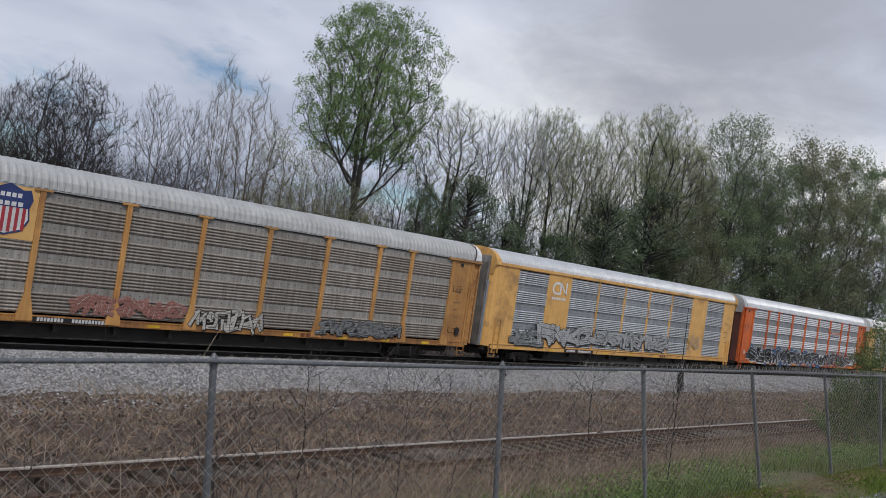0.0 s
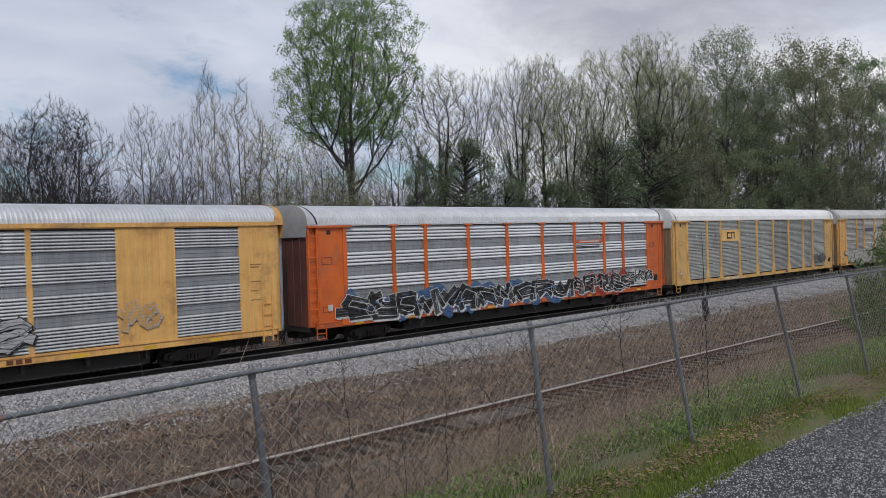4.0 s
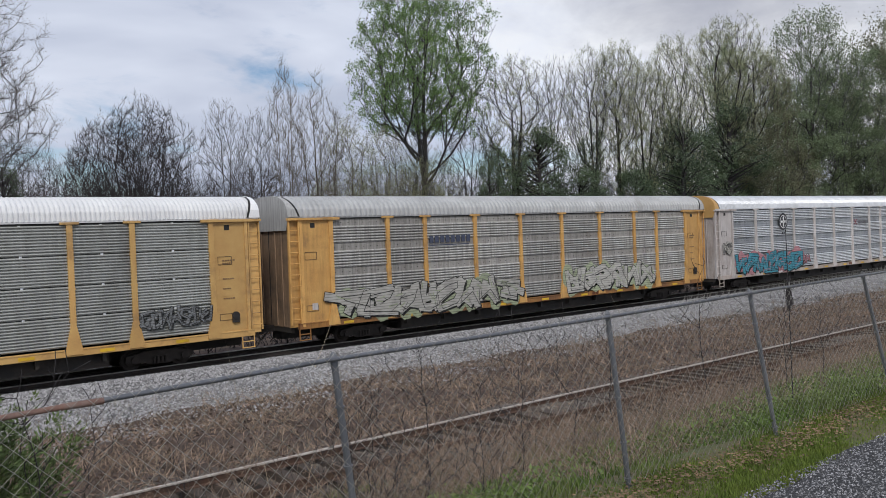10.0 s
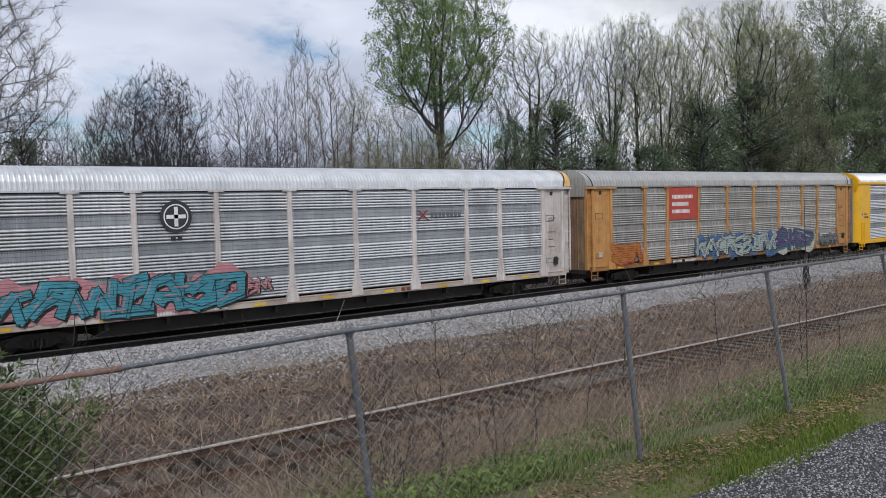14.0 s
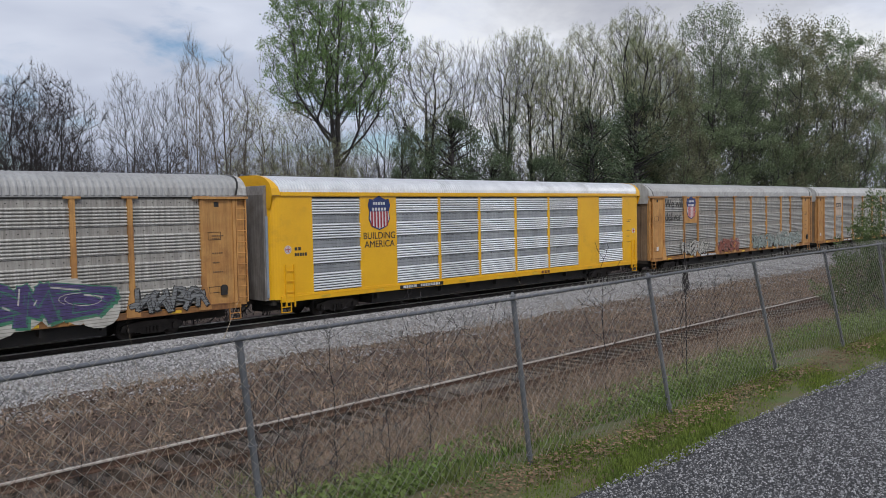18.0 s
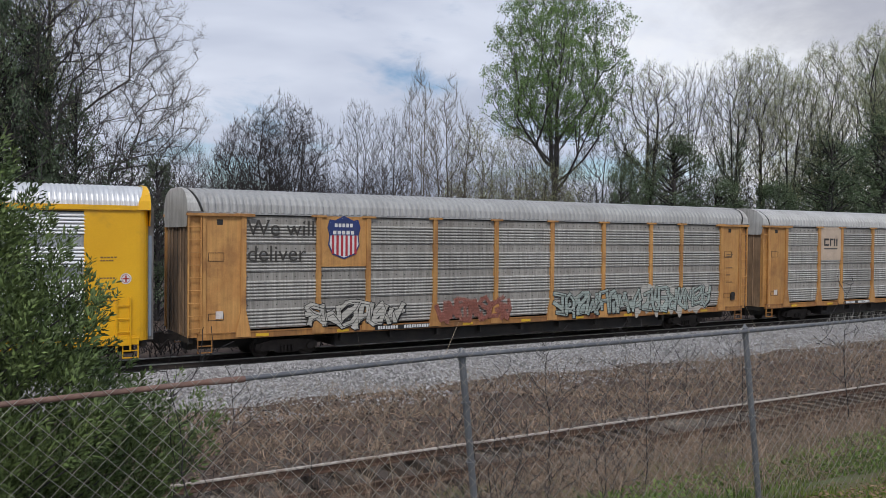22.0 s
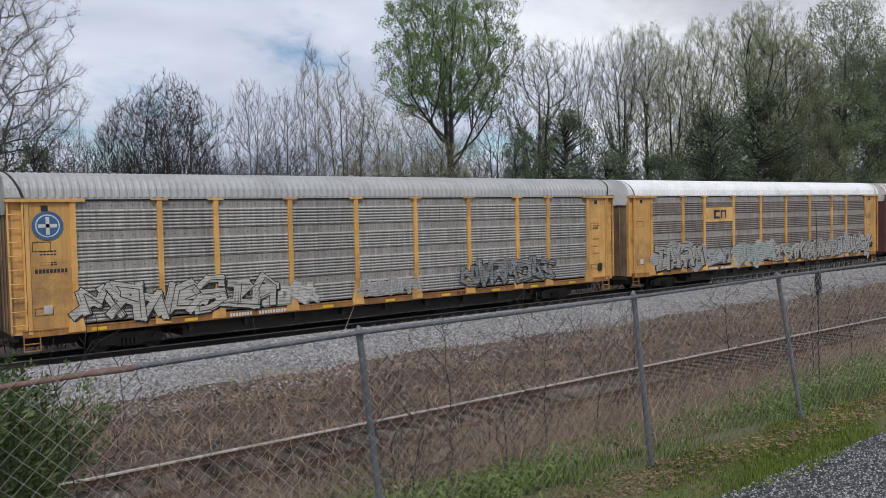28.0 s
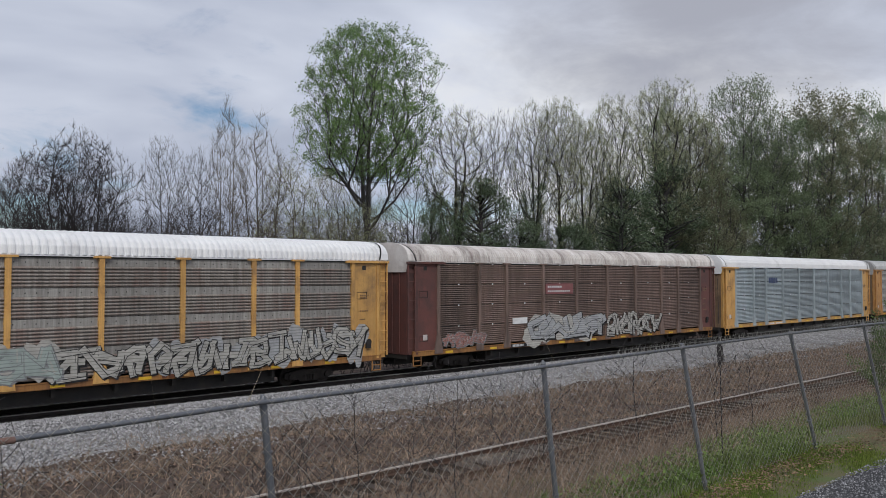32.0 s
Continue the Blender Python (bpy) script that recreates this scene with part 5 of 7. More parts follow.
# sprayed pieces by car: start, foot height, width, height, strokes, colours (outline, fill, light), cloud behind
TAGS = {
    0: [(8.0, 1.15, 3.9, 0.75, 7, ("rose", "rose", "white"), False), (12.4, 0.85, 2.9, 0.85, 5, ("black", "white", "silver"), False), (18.0, 0.95, 4.6, 0.75, 7, ("black", "grey", "silver"), False)],
    1: [(2.3, 1.0, 2.0, 1.0, 2, ("black", "grey", "mint"), False), (4.2, 1.1, 5.0, 1.3, 4, ("black", "silver", "grey"), False), (9.4, 1.2, 8.4, 1.1, 7, ("black", "silver", "grey"), False), (20.9, 1.5, 1.2, 1.0, 2, ("white", "yellow_x", "white"), False)],
    2: [(1.9, 0.86, 9.0, 1.25, 6, ("bright", "black", "blue"), True), (11.2, 0.86, 6.0, 1.2, 4, ("bright", "black", "blue"), True), (17.5, 0.9, 5.8, 1.2, 5, ("bright", "black", "red"), True), (23.2, 1.35, 2.5, 0.75, 4, ("bright", "black", "bright"), True)],
    3: [(22.9, 1.35, 2.4, 0.75, 6, ("black", "grey", "black"), False)],
    4: [(2.2, 0.9, 9.6, 1.35, 7, ("black", "white", "lime"), True), (15.2, 1.0, 6.9, 1.35, 5, ("black", "white", "lime"), True)],
    5: [(2.3, 0.95, 8.0, 1.35, 6, ("black", "teal", "pink"), True), (9.9, 1.2, 1.4, 0.7, 3, ("black", "pink", "teal"), False), (0.7, 2.3, 0.9, 0.8, 2, ("black", "white", "white"), False)],
    6: [(1.9, 0.95, 2.3, 1.2, 2, ("red", "orange", "orange"), False), (9.2, 0.9, 8.2, 1.3, 8, ("black", "mint", "blue"), True), (17.4, 0.9, 4.4, 1.5, 3, ("green", "purple", "white"), True), (22.8, 0.95, 2.6, 0.9, 4, ("black", "grey", "black"), False)],
    7: [],
    8: [(4.2, 0.95, 3.6, 1.05, 5, ("black", "white", "white"), False), (9.5, 0.95, 3.4, 1.0, 6, ("brick", "brick", "rose"), False), (15.2, 0.9, 4.2, 1.15, 6, ("black", "mint", "white"), False), (19.7, 0.9, 4.9, 1.25, 8, ("black", "mint", "white"), True)],
    9: [],
    10: [(2.0, 1.0, 6.6, 1.35, 6, ("black", "white", "grey"), False), (8.4, 1.0, 1.8, 1.0, 2, ("grey", "white", "grey"), False), (12.3, 1.1, 2.8, 0.7, 5, ("white", "grey", "white"), False), (17.6, 1.05, 5.4, 1.25, 6, ("black", "grey", "silver"), False)],
    11: [(2.0, 0.95, 4.4, 1.5, 4, ("black", "white", "silver"), True), (6.8, 1.1, 2.4, 0.9, 4, ("grey", "silver", "grey"), False), (9.6, 0.95, 3.9, 1.3, 4, ("grey", "mint", "white"), True), (13.8, 0.95, 2.8, 1.2, 3, ("black", "white", "white"), False), (16.8, 0.9, 4.6, 1.25, 5, ("black", "white", "silver"), True), (21.6, 0.95, 4.4, 1.4, 5, ("black", "white", "silver"), True)],
    12: [(8.3, 0.95, 6.0, 1.45, 4, ("black", "silver", "white"), True), (15.0, 0.95, 5.4, 1.35, 6, ("black", "white", "silver"), False), (2.2, 1.1, 2.6, 0.7, 4, ("grey", "rose", "white"), False)],
}
INK["yellow_x"] = M["yellow"]


def bars_row(x, z, w, h, n, y, slot, g):
    for i in range(n):
        g.box(x + i * w / n, y, z, x + (i + 0.72) * w / n, y + 0.01, z + h, slot)


def car_sign(car, kind, spec):
    """Signs, marks and number plates on the near side."""
    y = -W2 - 0.035
    white, ink = paint("sign white", (0.7, 0.7, 0.7)), paint("sign ink", (0.03, 0.03, 0.035))
    plate = paint("number plate black", (0.012, 0.012, 0.013))
    def mesh_part(name, g, mats, label=""):
        return part(name, g.mesh(name, mats), car, label)
    if kind not in ("", "dark_word"):
        g = Geo().box(6.75, -W2 - 0.066, ZS + 0.03, 9.55, -W2 - 0.05, ZS + 0.21)
        bars_row(6.95, ZS + 0.06, 0.85, 0.12, 8, -W2 - 0.07, 1, g)
        bars_row(8.05, ZS + 0.06, 1.3, 0.12, 12, -W2 - 0.07, 1, g)
        mesh_part("number_plate", g, [plate if kind in ("shield", "gold", "white_mark", "rose_plaque", "pale_plaque", "slogan", "red_plaque", "red_strip") else M[spec.get("sill", "sill_tan")], white], "plate with pale bars")
    g = Geo()
    bars_row(17.2, ZS + 0.05, 0.8, 0.14, 3, -W2 - 0.066, 0, g)
    mesh_part("sill_mark", g, [paint("mark brown", (0.16, 0.05, 0.02))])
    g = Geo()
    for zz, w in ((3.55, 0.5), (3.45, 0.4), (2.9, 0.45), (2.55, 0.3), (2.2, 0.45)):
        bars_row(LB - 1.5, zz, w, 0.045, 5, -W2 - 0.034 - 0.005 * (zz > 3.3), 0, g)
    tagged(mesh_part("stencil", g, [paint("stencil brown", (0.2, 0.12, 0.06))]), kind="stuff")
    if kind == "shield":
        mesh_part("sign_board", Geo().box(4.66, y, 3.35, 6.49, y + 0.04, 5.0), [M["ochre"]], "yellow sign board")
        part("shield", shield_mesh(5.57, 4.25, 1.35, 1.5, y - 0.02), car, "red, white and blue shield")
    elif kind == "white_mark":
        g = Geo()
        for i in range(10):
            a, b = math.pi * (0.5 + i / 10), math.pi * (0.5 + (i + 1) / 10)
            q = [(5.25 + r * math.cos(t), 4.3 + r * math.sin(t)) for t, r in ((a, 0.34), (b, 0.34), (b, 0.22), (a, 0.22))]
            g.plate(q, y - 0.012, y - 0.004, 0)
        for x0, z0, x1, z1 in ((5.25, 4.52, 5.6, 4.64), (5.25, 3.96, 5.62, 4.08), (5.58, 3.98, 5.7, 4.64), (6.12, 3.98, 6.24, 4.7)):
            g.box(x0, y - 0.012, z0, x1, y - 0.004, z1)
        g.plate([(5.58, 4.64), (5.7, 4.64), (6.24, 3.98), (6.12, 3.98)], y - 0.012, y - 0.004, 0)
        bars_row(4.95, 3.68, 1.3, 0.13, 8, y - 0.012, 0, g)
        mesh_part("painted_mark", g, [white], "white painted mark")
    elif kind == "red_strip":
        g = Geo().box(18.05, y - 0.03, 3.86, 20.65, y, 4.02)
        bars_row(18.4, 3.9, 1.9, 0.08, 12, y - 0.036, 1, g)
        g.box(18.05, y - 0.032, 3.62, 20.3, y, 3.68, 2)
        mesh_part("strip_sign", g, [M["orange"], white, ink])
    elif kind == "yellow_plaque":
        g = Geo().box(6.66, y - 0.02, 3.55, 9.29, y + 0.03, 4.35)
        for q in ((7.45, 3.72, 7.6, 4.2), (7.45, 4.08, 8.0, 4.2), (7.45, 3.72, 8.0, 3.84), (8.1, 3.72, 8.22, 4.2), (8.1, 4.1, 8.6, 4.2), (8.5, 3.72, 8.62, 4.2)):
            g.box(q[0], y - 0.03, q[1], q[2], y - 0.018, q[3], 1)
        mesh_part("sign_board", g, [M["ochre"], ink], "yellow sign board with a dark mark")
    elif kind == "dark_word":
        g = Geo()
        bars_row(6.75, 3.85, 2.4, 0.3, 8, y - 0.03, 0, g)
        g.box(6.75, y - 0.028, 3.72, 9.0, y - 0.02, 3.76)
        mesh_part("painted_mark", g, [paint("navy mark", (0.05, 0.06, 0.10))], "dark painted bars")
    elif kind == "crest":
        part("crest", ring_mesh(7.95, 4.15, 0.55, y - 0.03, [ink, white]), car, "round black and white crest")
        g = Geo()
        bars_row(7.75, 3.35, 0.45, 0.12, 2, y - 0.03, 0, g)
        mesh_part("painted_mark", g, [ink])
        g = Geo().plate([(18.1, 3.72), (18.2, 3.72), (18.7, 4.12), (18.6, 4.12)], y - 0.04, y - 0.03).plate([(18.1, 4.12), (18.2, 4.12), (18.7, 3.72), (18.6, 3.72)], y - 0.046, y - 0.036)
        bars_row(18.8, 3.82, 1.7, 0.2, 8, y - 0.04, 1, g)
        mesh_part("painted_mark", g, [paint("cross red", (0.30, 0.03, 0.05)), paint("faded grey mark", (0.16, 0.16, 0.17))], "red cross mark and grey bars")
    elif kind == "red_plaque":
        g = Geo().box(6.66, y - 0.02, 3.2, 9.29, y + 0.03, 4.95)
        for z, w in ((4.35, 1.9), (3.95, 1.5), (3.55, 1.6)):
            bars_row(6.95, z, w, 0.20, 15, y - 0.028, 1, g)
        mesh_part("sign_board", g, [paint("sign red", (0.42, 0.055, 0.035)), white], "red sign board with white bars")
    elif kind == "gold":
        part("shield", shield_mesh(5.60, 4.30, 1.2, 1.4, y - 0.02), car, "red, white and blue shield")
        words("slogan_line", "BUILDING", 0.42, 5.60, 3.17, y - 0.01, ink, car, "CENTER")
        words("slogan_line", "AMERICA", 0.42, 5.60, 2.80, y - 0.01, ink, car, "CENTER")
        g = Geo()
        bars_row(1.05, 2.85, 0.35, 0.13, 2, y - 0.004, 0, g)
        bars_row(1.05, 2.62, 0.62, 0.13, 5, y - 0.004, 0, g)
        mesh_part("painted_mark", g, [ink])
        for x in (0.72, LB - 0.75):
            part("notice", ring_mesh(x, 2.9, 0.17, y - 0.006, [white, paint("notice red", (0.5, 0.05, 0.04))]), car, "round white and red notice")
    elif kind == "slogan":
        words("slogan_line", "We will", 0.78, 1.98, 4.30, y - 0.035, paint("slogan ink", (0.05, 0.045, 0.04)), car)
        words("slogan_line", "deliver", 0.78, 1.98, 3.42, y - 0.035, paint("slogan ink", (0.05, 0.045, 0.04)), car)
        mesh_part("sign_board", Geo().box(4.66, y, 3.2, 6.49, y + 0.04, 5.0), [M["tan"]], "orange sign board")
        part("shield", shield_mesh(5.57, 4.25, 1.2, 1.45, y - 0.02), car, "red, white and blue shield")
    elif kind == "pale_plaque":
        g = Geo().box(4.68, y, 3.25, 6.47, y + 0.04, 5.0)
        for q in ((5.0, 4.0, 5.1, 4.4), (5.0, 4.3, 5.4, 4.4), (5.0, 4.0, 5.4, 4.1), (5.5, 4.0, 5.6, 4.4), (5.5, 4.3, 5.8, 4.4), (5.85, 4.0, 5.95, 4.4), (6.05, 4.0, 6.15, 4.4), (5.0, 3.82, 6.15, 3.88)):
            g.box(q[0], y - 0.008, q[1], q[2], y + 0.001, q[3], 1)
        mesh_part("sign_board", g, [paint("pale sign", (0.58, 0.46, 0.36)), ink], "pale square sign board with a dark mark")
    elif kind == "roundel":
        part("roundel", ring_mesh(1.15, 4.2, 0.45, -W2 - 0.045, [paint("roundel blue", (0.05, 0.14, 0.30)), white]), car, "blue and white roundel")
        g = Geo()
        bars_row(0.75, 2.75, 0.95, 0.12, 9, -W2 - 0.03, 0, g)
        for z in (3.4, 3.3, 3.05, 2.98):
            bars_row(0.9, z, 0.5, 0.04, 5, -W2 - 0.03, 0, g)
        mesh_part("painted_mark", g, [ink])
    elif kind == "rose_plaque":
        g = Geo().box(9.6, y - 0.02, 3.45, 11.9, y + 0.02, 4.0)
        bars_row(9.75, 3.78, 1.2, 0.1, 7, y - 0.028, 1, g)
        bars_row(9.75, 3.56, 1.9, 0.08, 12, y - 0.028, 1, g)
        mesh_part("sign_board", g, [paint("rose sign", (0.28, 0.10, 0.10)), white], "faded rose sign board")
        mesh_part("sign_board", Geo().box(7.0, y - 0.02, 2.0, 8.1, y + 0.02, 2.3), [white])
    elif kind == "blue_mark":
        g = Geo()
        bars_row(7.0, 3.9, 1.5, 0.4, 4, y - 0.03, 0, g)
        mesh_part("painted_mark", g, [paint("blue mark", (0.05, 0.08, 0.18))])


TRAIN = []
for number, spec in enumerate(CARS):
    car = autorack(spec)
    car_sign(car, spec["sign"], spec)
    for k, (x, z, w, h, n, cols, cloud) in enumerate(TAGS.get(number, ())):
        inks = [INK[c] for c in cols]
        tagged(part("graffiti", graffiti_mesh(x, z, w, h, n, number * 31 + k, inks, cloud=cloud, y=-W2 - 0.09), car, "sprayed graffiti lettering"), kind="stuff")
    TRAIN.append(car)


# ---- the fence ----
FENCE_Y, RAIL_Z = 3.42, 3.735


def rail_height(x):
    """The top rail dips past the last straight post."""
    return RAIL_Z - 0.010 + 0.009 * min(max(x - 2.2, 0), 7) - 0.026 * min(max(2.1 - x, 0), 3)


def build_fence():
    fence = thing("chain_link_fence", "old galvanised chain-link fence with leaning posts", "fence")
    rng = random.Random(11)
    known = {0: (2.145, 2.265), 1: (4.22, 4.365), 2: (5.94, 6.26), 3: (7.92, 8.46), 4: (9.80, 10.42)}
    for k in range(-4, 22):
        xt, xb = known.get(k, (2.13 + 1.92 * k - (0.75 if k < 0 else 0), 2.13 + 1.92 * k + (-0.63 if k < 0 else 0.5 + rng.uniform(-0.2, 0.1))))
        b, t = Vector((xb, FENCE_Y + 0.01, float(ground_z(xb, FENCE_Y)) - 0.05)), Vector((xt, FENCE_Y + 0.03, rail_height(xt)))
        d = (t - b).normalized()
        g = Geo().tube(b, t, 0.0175, sides=12)
        g.tube(t - d * 0.03, t + d * 0.015, 0.020, 0.019, sides=12).tube(t + d * 0.015, t + d * 0.035, 0.016, 0.007, sides=10)
        for s in (0.1, 0.3, 0.55, 0.8):
            c = b + (t - b) * s
            g.tube(c - d * 0.004, c + d * 0.004, 0.0235, sides=10)
        part("post", g.mesh("post", M["galv_post"], False), fence, "leaning galvanised line post")
    # top rail in sleeved lengths, sagging a little
    joints = [-12.0, -5.0, 1.05, 7.4, 13.8, 20.1, 26.5, 33.0, 39.5, 46.0, 52.0]
    for a, b in zip(joints[:-1], joints[1:]):
        g = Geo()
        n = 6
        pts = [Vector((a + (b - a) * i / n, FENCE_Y, rail_height(a + (b - a) * i / n) + 0.004 * math.sin(a + i * 1.3))) for i in range(n + 1)]
        ring = [(math.cos(2 * math.pi * s / 10) * 0.0115, math.sin(2 * math.pi * s / 10) * 0.0115) for s in range(10)]
        stops = [(p, 1.0) for p in pts[:-1]] + [(pts[-1] - Vector((0.16, 0, 0)), 1.0), (pts[-1] - Vector((0.159, 0, 0)), 1.2), (pts[-1], 1.2)]
        g.add([(p.x, p.y + c * e, p.z + s * e) for p, e in stops for c, s in ring], [(i * 10 + s, i * 10 + (s + 1) % 10, (i + 1) * 10 + (s + 1) % 10, (i + 1) * 10 + s) for i in range(len(stops) - 1) for s in range(10)])
        part("top_rail", g.mesh("top_rail", M["rust_rail"] if b < 2 else M["galv_post"], True), fence, "rusted top rail" if b < 2 else "grey top rail")
    # woven wire: one zigzag wire beside another
    p = 0.041
    segs = []
    r = np.random.default_rng(3)
    ks = np.arange(int(-6 / p), int(30 / p))
    for k in ks:
        x = k * p
        zb = float(ground_z(x, FENCE_Y)) + 0.02
        top = rail_height(x) + 0.04
        n = int((top - zb) / p)
        z = top - np.arange(n + 1) * p
        xs = x + np.where((np.arange(n + 1) + k) % 2 == 0, -p / 2, p / 2) + 0.006 * np.sin(z * 5 + x)
        ys = FENCE_Y - 0.022 + 0.003 * np.where(np.arange(n + 1) % 2 == 0, -1, 1) + 0.012 * math.sin(x * 2.1) * np.sin((z - zb) * 2.4)
        segs.append(np.stack([xs[:-1], ys[:-1], z[:-1], xs[1:], ys[1:], z[1:], np.full(n, 0.0013), np.full(n, 0.0013)], 1))
        # cut wire ends twisted upright above the rail
        if x > 5.0:
            tips_ = np.array([[xs[0], ys[0], top - 0.02, x + 0.004, ys[0] + 0.004, top + 0.024, 0.0018, 0.0012], [x + p / 2, ys[0], top - 0.03, x + p / 2 + 0.003, ys[0], top + 0.018, 0.0016, 0.001]])
            segs.append(tips_)
    v, f = rods(np.concatenate(segs), 3)
    w = part("wire_mesh", fast_mesh("wire_mesh", v, f, M["wire"], None, True), fence, "woven diamond wire mesh")
    tagged(w, kind="stuff")


build_fence()


# ---- trees ----
def shape_round(u):
    return max(0.0, 1 - ((u - 0.52) / 0.52) ** 2) ** 0.5


def shape_broad(u):
    return max(0.0, 1 - abs((u - 0.42) / 0.60) ** 2.3) ** 0.5


def shape_column(u):
    return max(0.0, math.sin(math.pi * min(u, 1) ** 0.75)) ** 0.8


def shape_vase(u):
    return (0.25 + 0.75 * min(1, u / 0.62)) * max(0.0, 1 - max(0, (u - 0.62) / 0.40) ** 2) ** 0.5


def shape_dome(u):
    return max(0.0, 1 - u ** 2.4) ** 0.5 * (0.55 + 0.45 * min(1, u * 3.2))


def skeleton_tree(rng, base, width, shape, batches, stems=1, trunk_top=0.8, droop=0.0, sway=0.05, core=0.5, fine=0.0115, thick=0.0058):
    """Limbs that reach for points spread through a crown 10 m high: rows of rods, and the twig ends."""
    P, par, run = np.zeros((22000, 3)), [], np.zeros(22000)
    def add(p, q):
        k = len(par)
        P[k] = p
        run[k] = 0 if q < 0 else run[q] + np.linalg.norm(P[k] - P[q])
        par.append(q)
        return k
    for s in range(stems):
        a = 2 * math.pi * (s + 0.5 * rng.random()) / stems
        out = (0.0 if stems == 1 else width * (0.30 if stems > 2 else 0.16) * rng.uniform(0.5, 1.1))
        foot = 0.0 if stems == 1 else (0.18 * rng.random() + 0.05 * stems if stems > 2 else 0.04)
        last = add((math.cos(a) * foot, math.sin(a) * foot, 0), -1)
        top = 10 * trunk_top * (1 if stems == 1 else rng.uniform(0.7, 1.0))
        bend = rng.normal(0, sway, 2)
        fork = 0.0 if stems > 2 else base * 0.75
        for k in range(1, 11):
            u = k / 10
            r = foot + (out - foot) * max(0, (u - fork) / (1 - fork)) ** 1.2
            last = add((math.cos(a) * r + bend[0] * u * top * 0.3 + rng.normal(0, sway * 0.5), math.sin(a) * r + bend[1] * u * top * 0.3 + rng.normal(0, sway * 0.5), top * u), last)
    lobes = rng.uniform(0, 6.28, 4)
    for b, n in enumerate(batches):
        fill = (0.80, 0.92, 1.0, 1.04)[min(b, 3)]
        goals = []
        for _ in range(n):
            while True:
                u = rng.random()
                if rng.random() < shape(u) ** 1.2 + 0.03:
                    break
            a = rng.uniform(0, 6.28)
            lump = 1 + 0.13 * math.sin(3 * a + lobes[0] + 5 * u) + 0.09 * math.sin(5 * a + lobes[1] - 7 * u) + 0.06 * math.sin(9 * u * 3 + lobes[2])
            r = width / 2 * shape(u) * lump * fill * (rng.random() ** (core if b > 0 else 0.3))
            z = 10 * (base + (1 - base) * (u if b else 0.1 + 0.82 * u)) * (1 + 0.02 * math.sin(4 * a + lobes[3]))
            goals.append(np.array([math.cos(a) * r, math.sin(a) * r, min(z, 10.2)]))
        goals.sort(key=lambda t: t[2] + 0.6 * math.hypot(t[0], t[1]))
        for t in goals:
            m_ = len(par)
            A = P[:m_]
            d = np.linalg.norm(A - t, axis=1)
            cost = d + (0.55, 0.45, 0.3, 0.2)[min(b, 3)] * run[:m_] + 1.6 * np.maximum(0, A[:, 2] + (0.45 - droop) * d - t[2])
            k = int(cost.argmin())
            if d[k] < 0.04 or m_ > 21990:
                continue
            s0 = A[k].copy()
            steps = 4 if b == 0 else (3 if b == 1 else (2 if b == 2 else 1))
            rise = np.array([0, 0, -0.12 * d[k] * (1 - droop)]) if b < 2 else np.zeros(3)
            last = k
            for m in range(1, steps + 1):
                f = m / steps
                last = add(s0 + (t - s0) * f + rise * f * (1 - f) * 2 + rng.normal(0, 0.022 * d[k], 3) * (m < steps), last)
    P = P[:len(par)]
    load = np.zeros(len(P))
    kids = np.zeros(len(P), int)
    for i in range(len(P) - 1, -1, -1):
        if kids[i] == 0:
            load[i] = 1
        if par[i] >= 0:
            load[par[i]] += load[i]
            kids[par[i]] += 1
    rad = np.maximum(thick * load ** 0.45, fine)
    ends = kids[[i for i in range(len(P)) if par[i] >= 0]] == 0
    rows_ = [(*P[par[i]], *P[i], min(rad[par[i]], rad[i] * 1.35), rad[i]) for i in range(len(P)) if par[i] >= 0]
    return np.array(rows_), P[kids == 0], ends


def twig_haze(s, n, length, rng, up, spread, width):
    """Fine pointed twigs that grow out of the thin branches: vertices and three-cornered faces."""
    thin = s[s[:, 7] < max(0.02, np.percentile(s[:, 7], 70))]
    q = thin[rng.integers(0, len(thin), n)]
    u = rng.random((n, 1)) ** 0.6
    p = q[:, :3] * (1 - u) + q[:, 3:6] * u
    d = q[:, 3:6] - q[:, :3]
    d /= np.maximum(np.linalg.norm(d, axis=1, keepdims=True), 1e-6)
    d = d + rng.normal(0, spread, (n, 3)) + np.array([0, 0, up])
    d /= np.linalg.norm(d, axis=1, keepdims=True)
    w = np.cross(d, rng.normal(size=(n, 3)))
    w *= width / np.maximum(np.linalg.norm(w, axis=1, keepdims=True), 1e-6)
    tip = p + d * length * rng.uniform(0.4, 1.3, (n, 1))
    return np.stack([p - w, p + w, tip], 1).reshape(-1, 3), np.arange(3 * n).reshape(-1, 3)


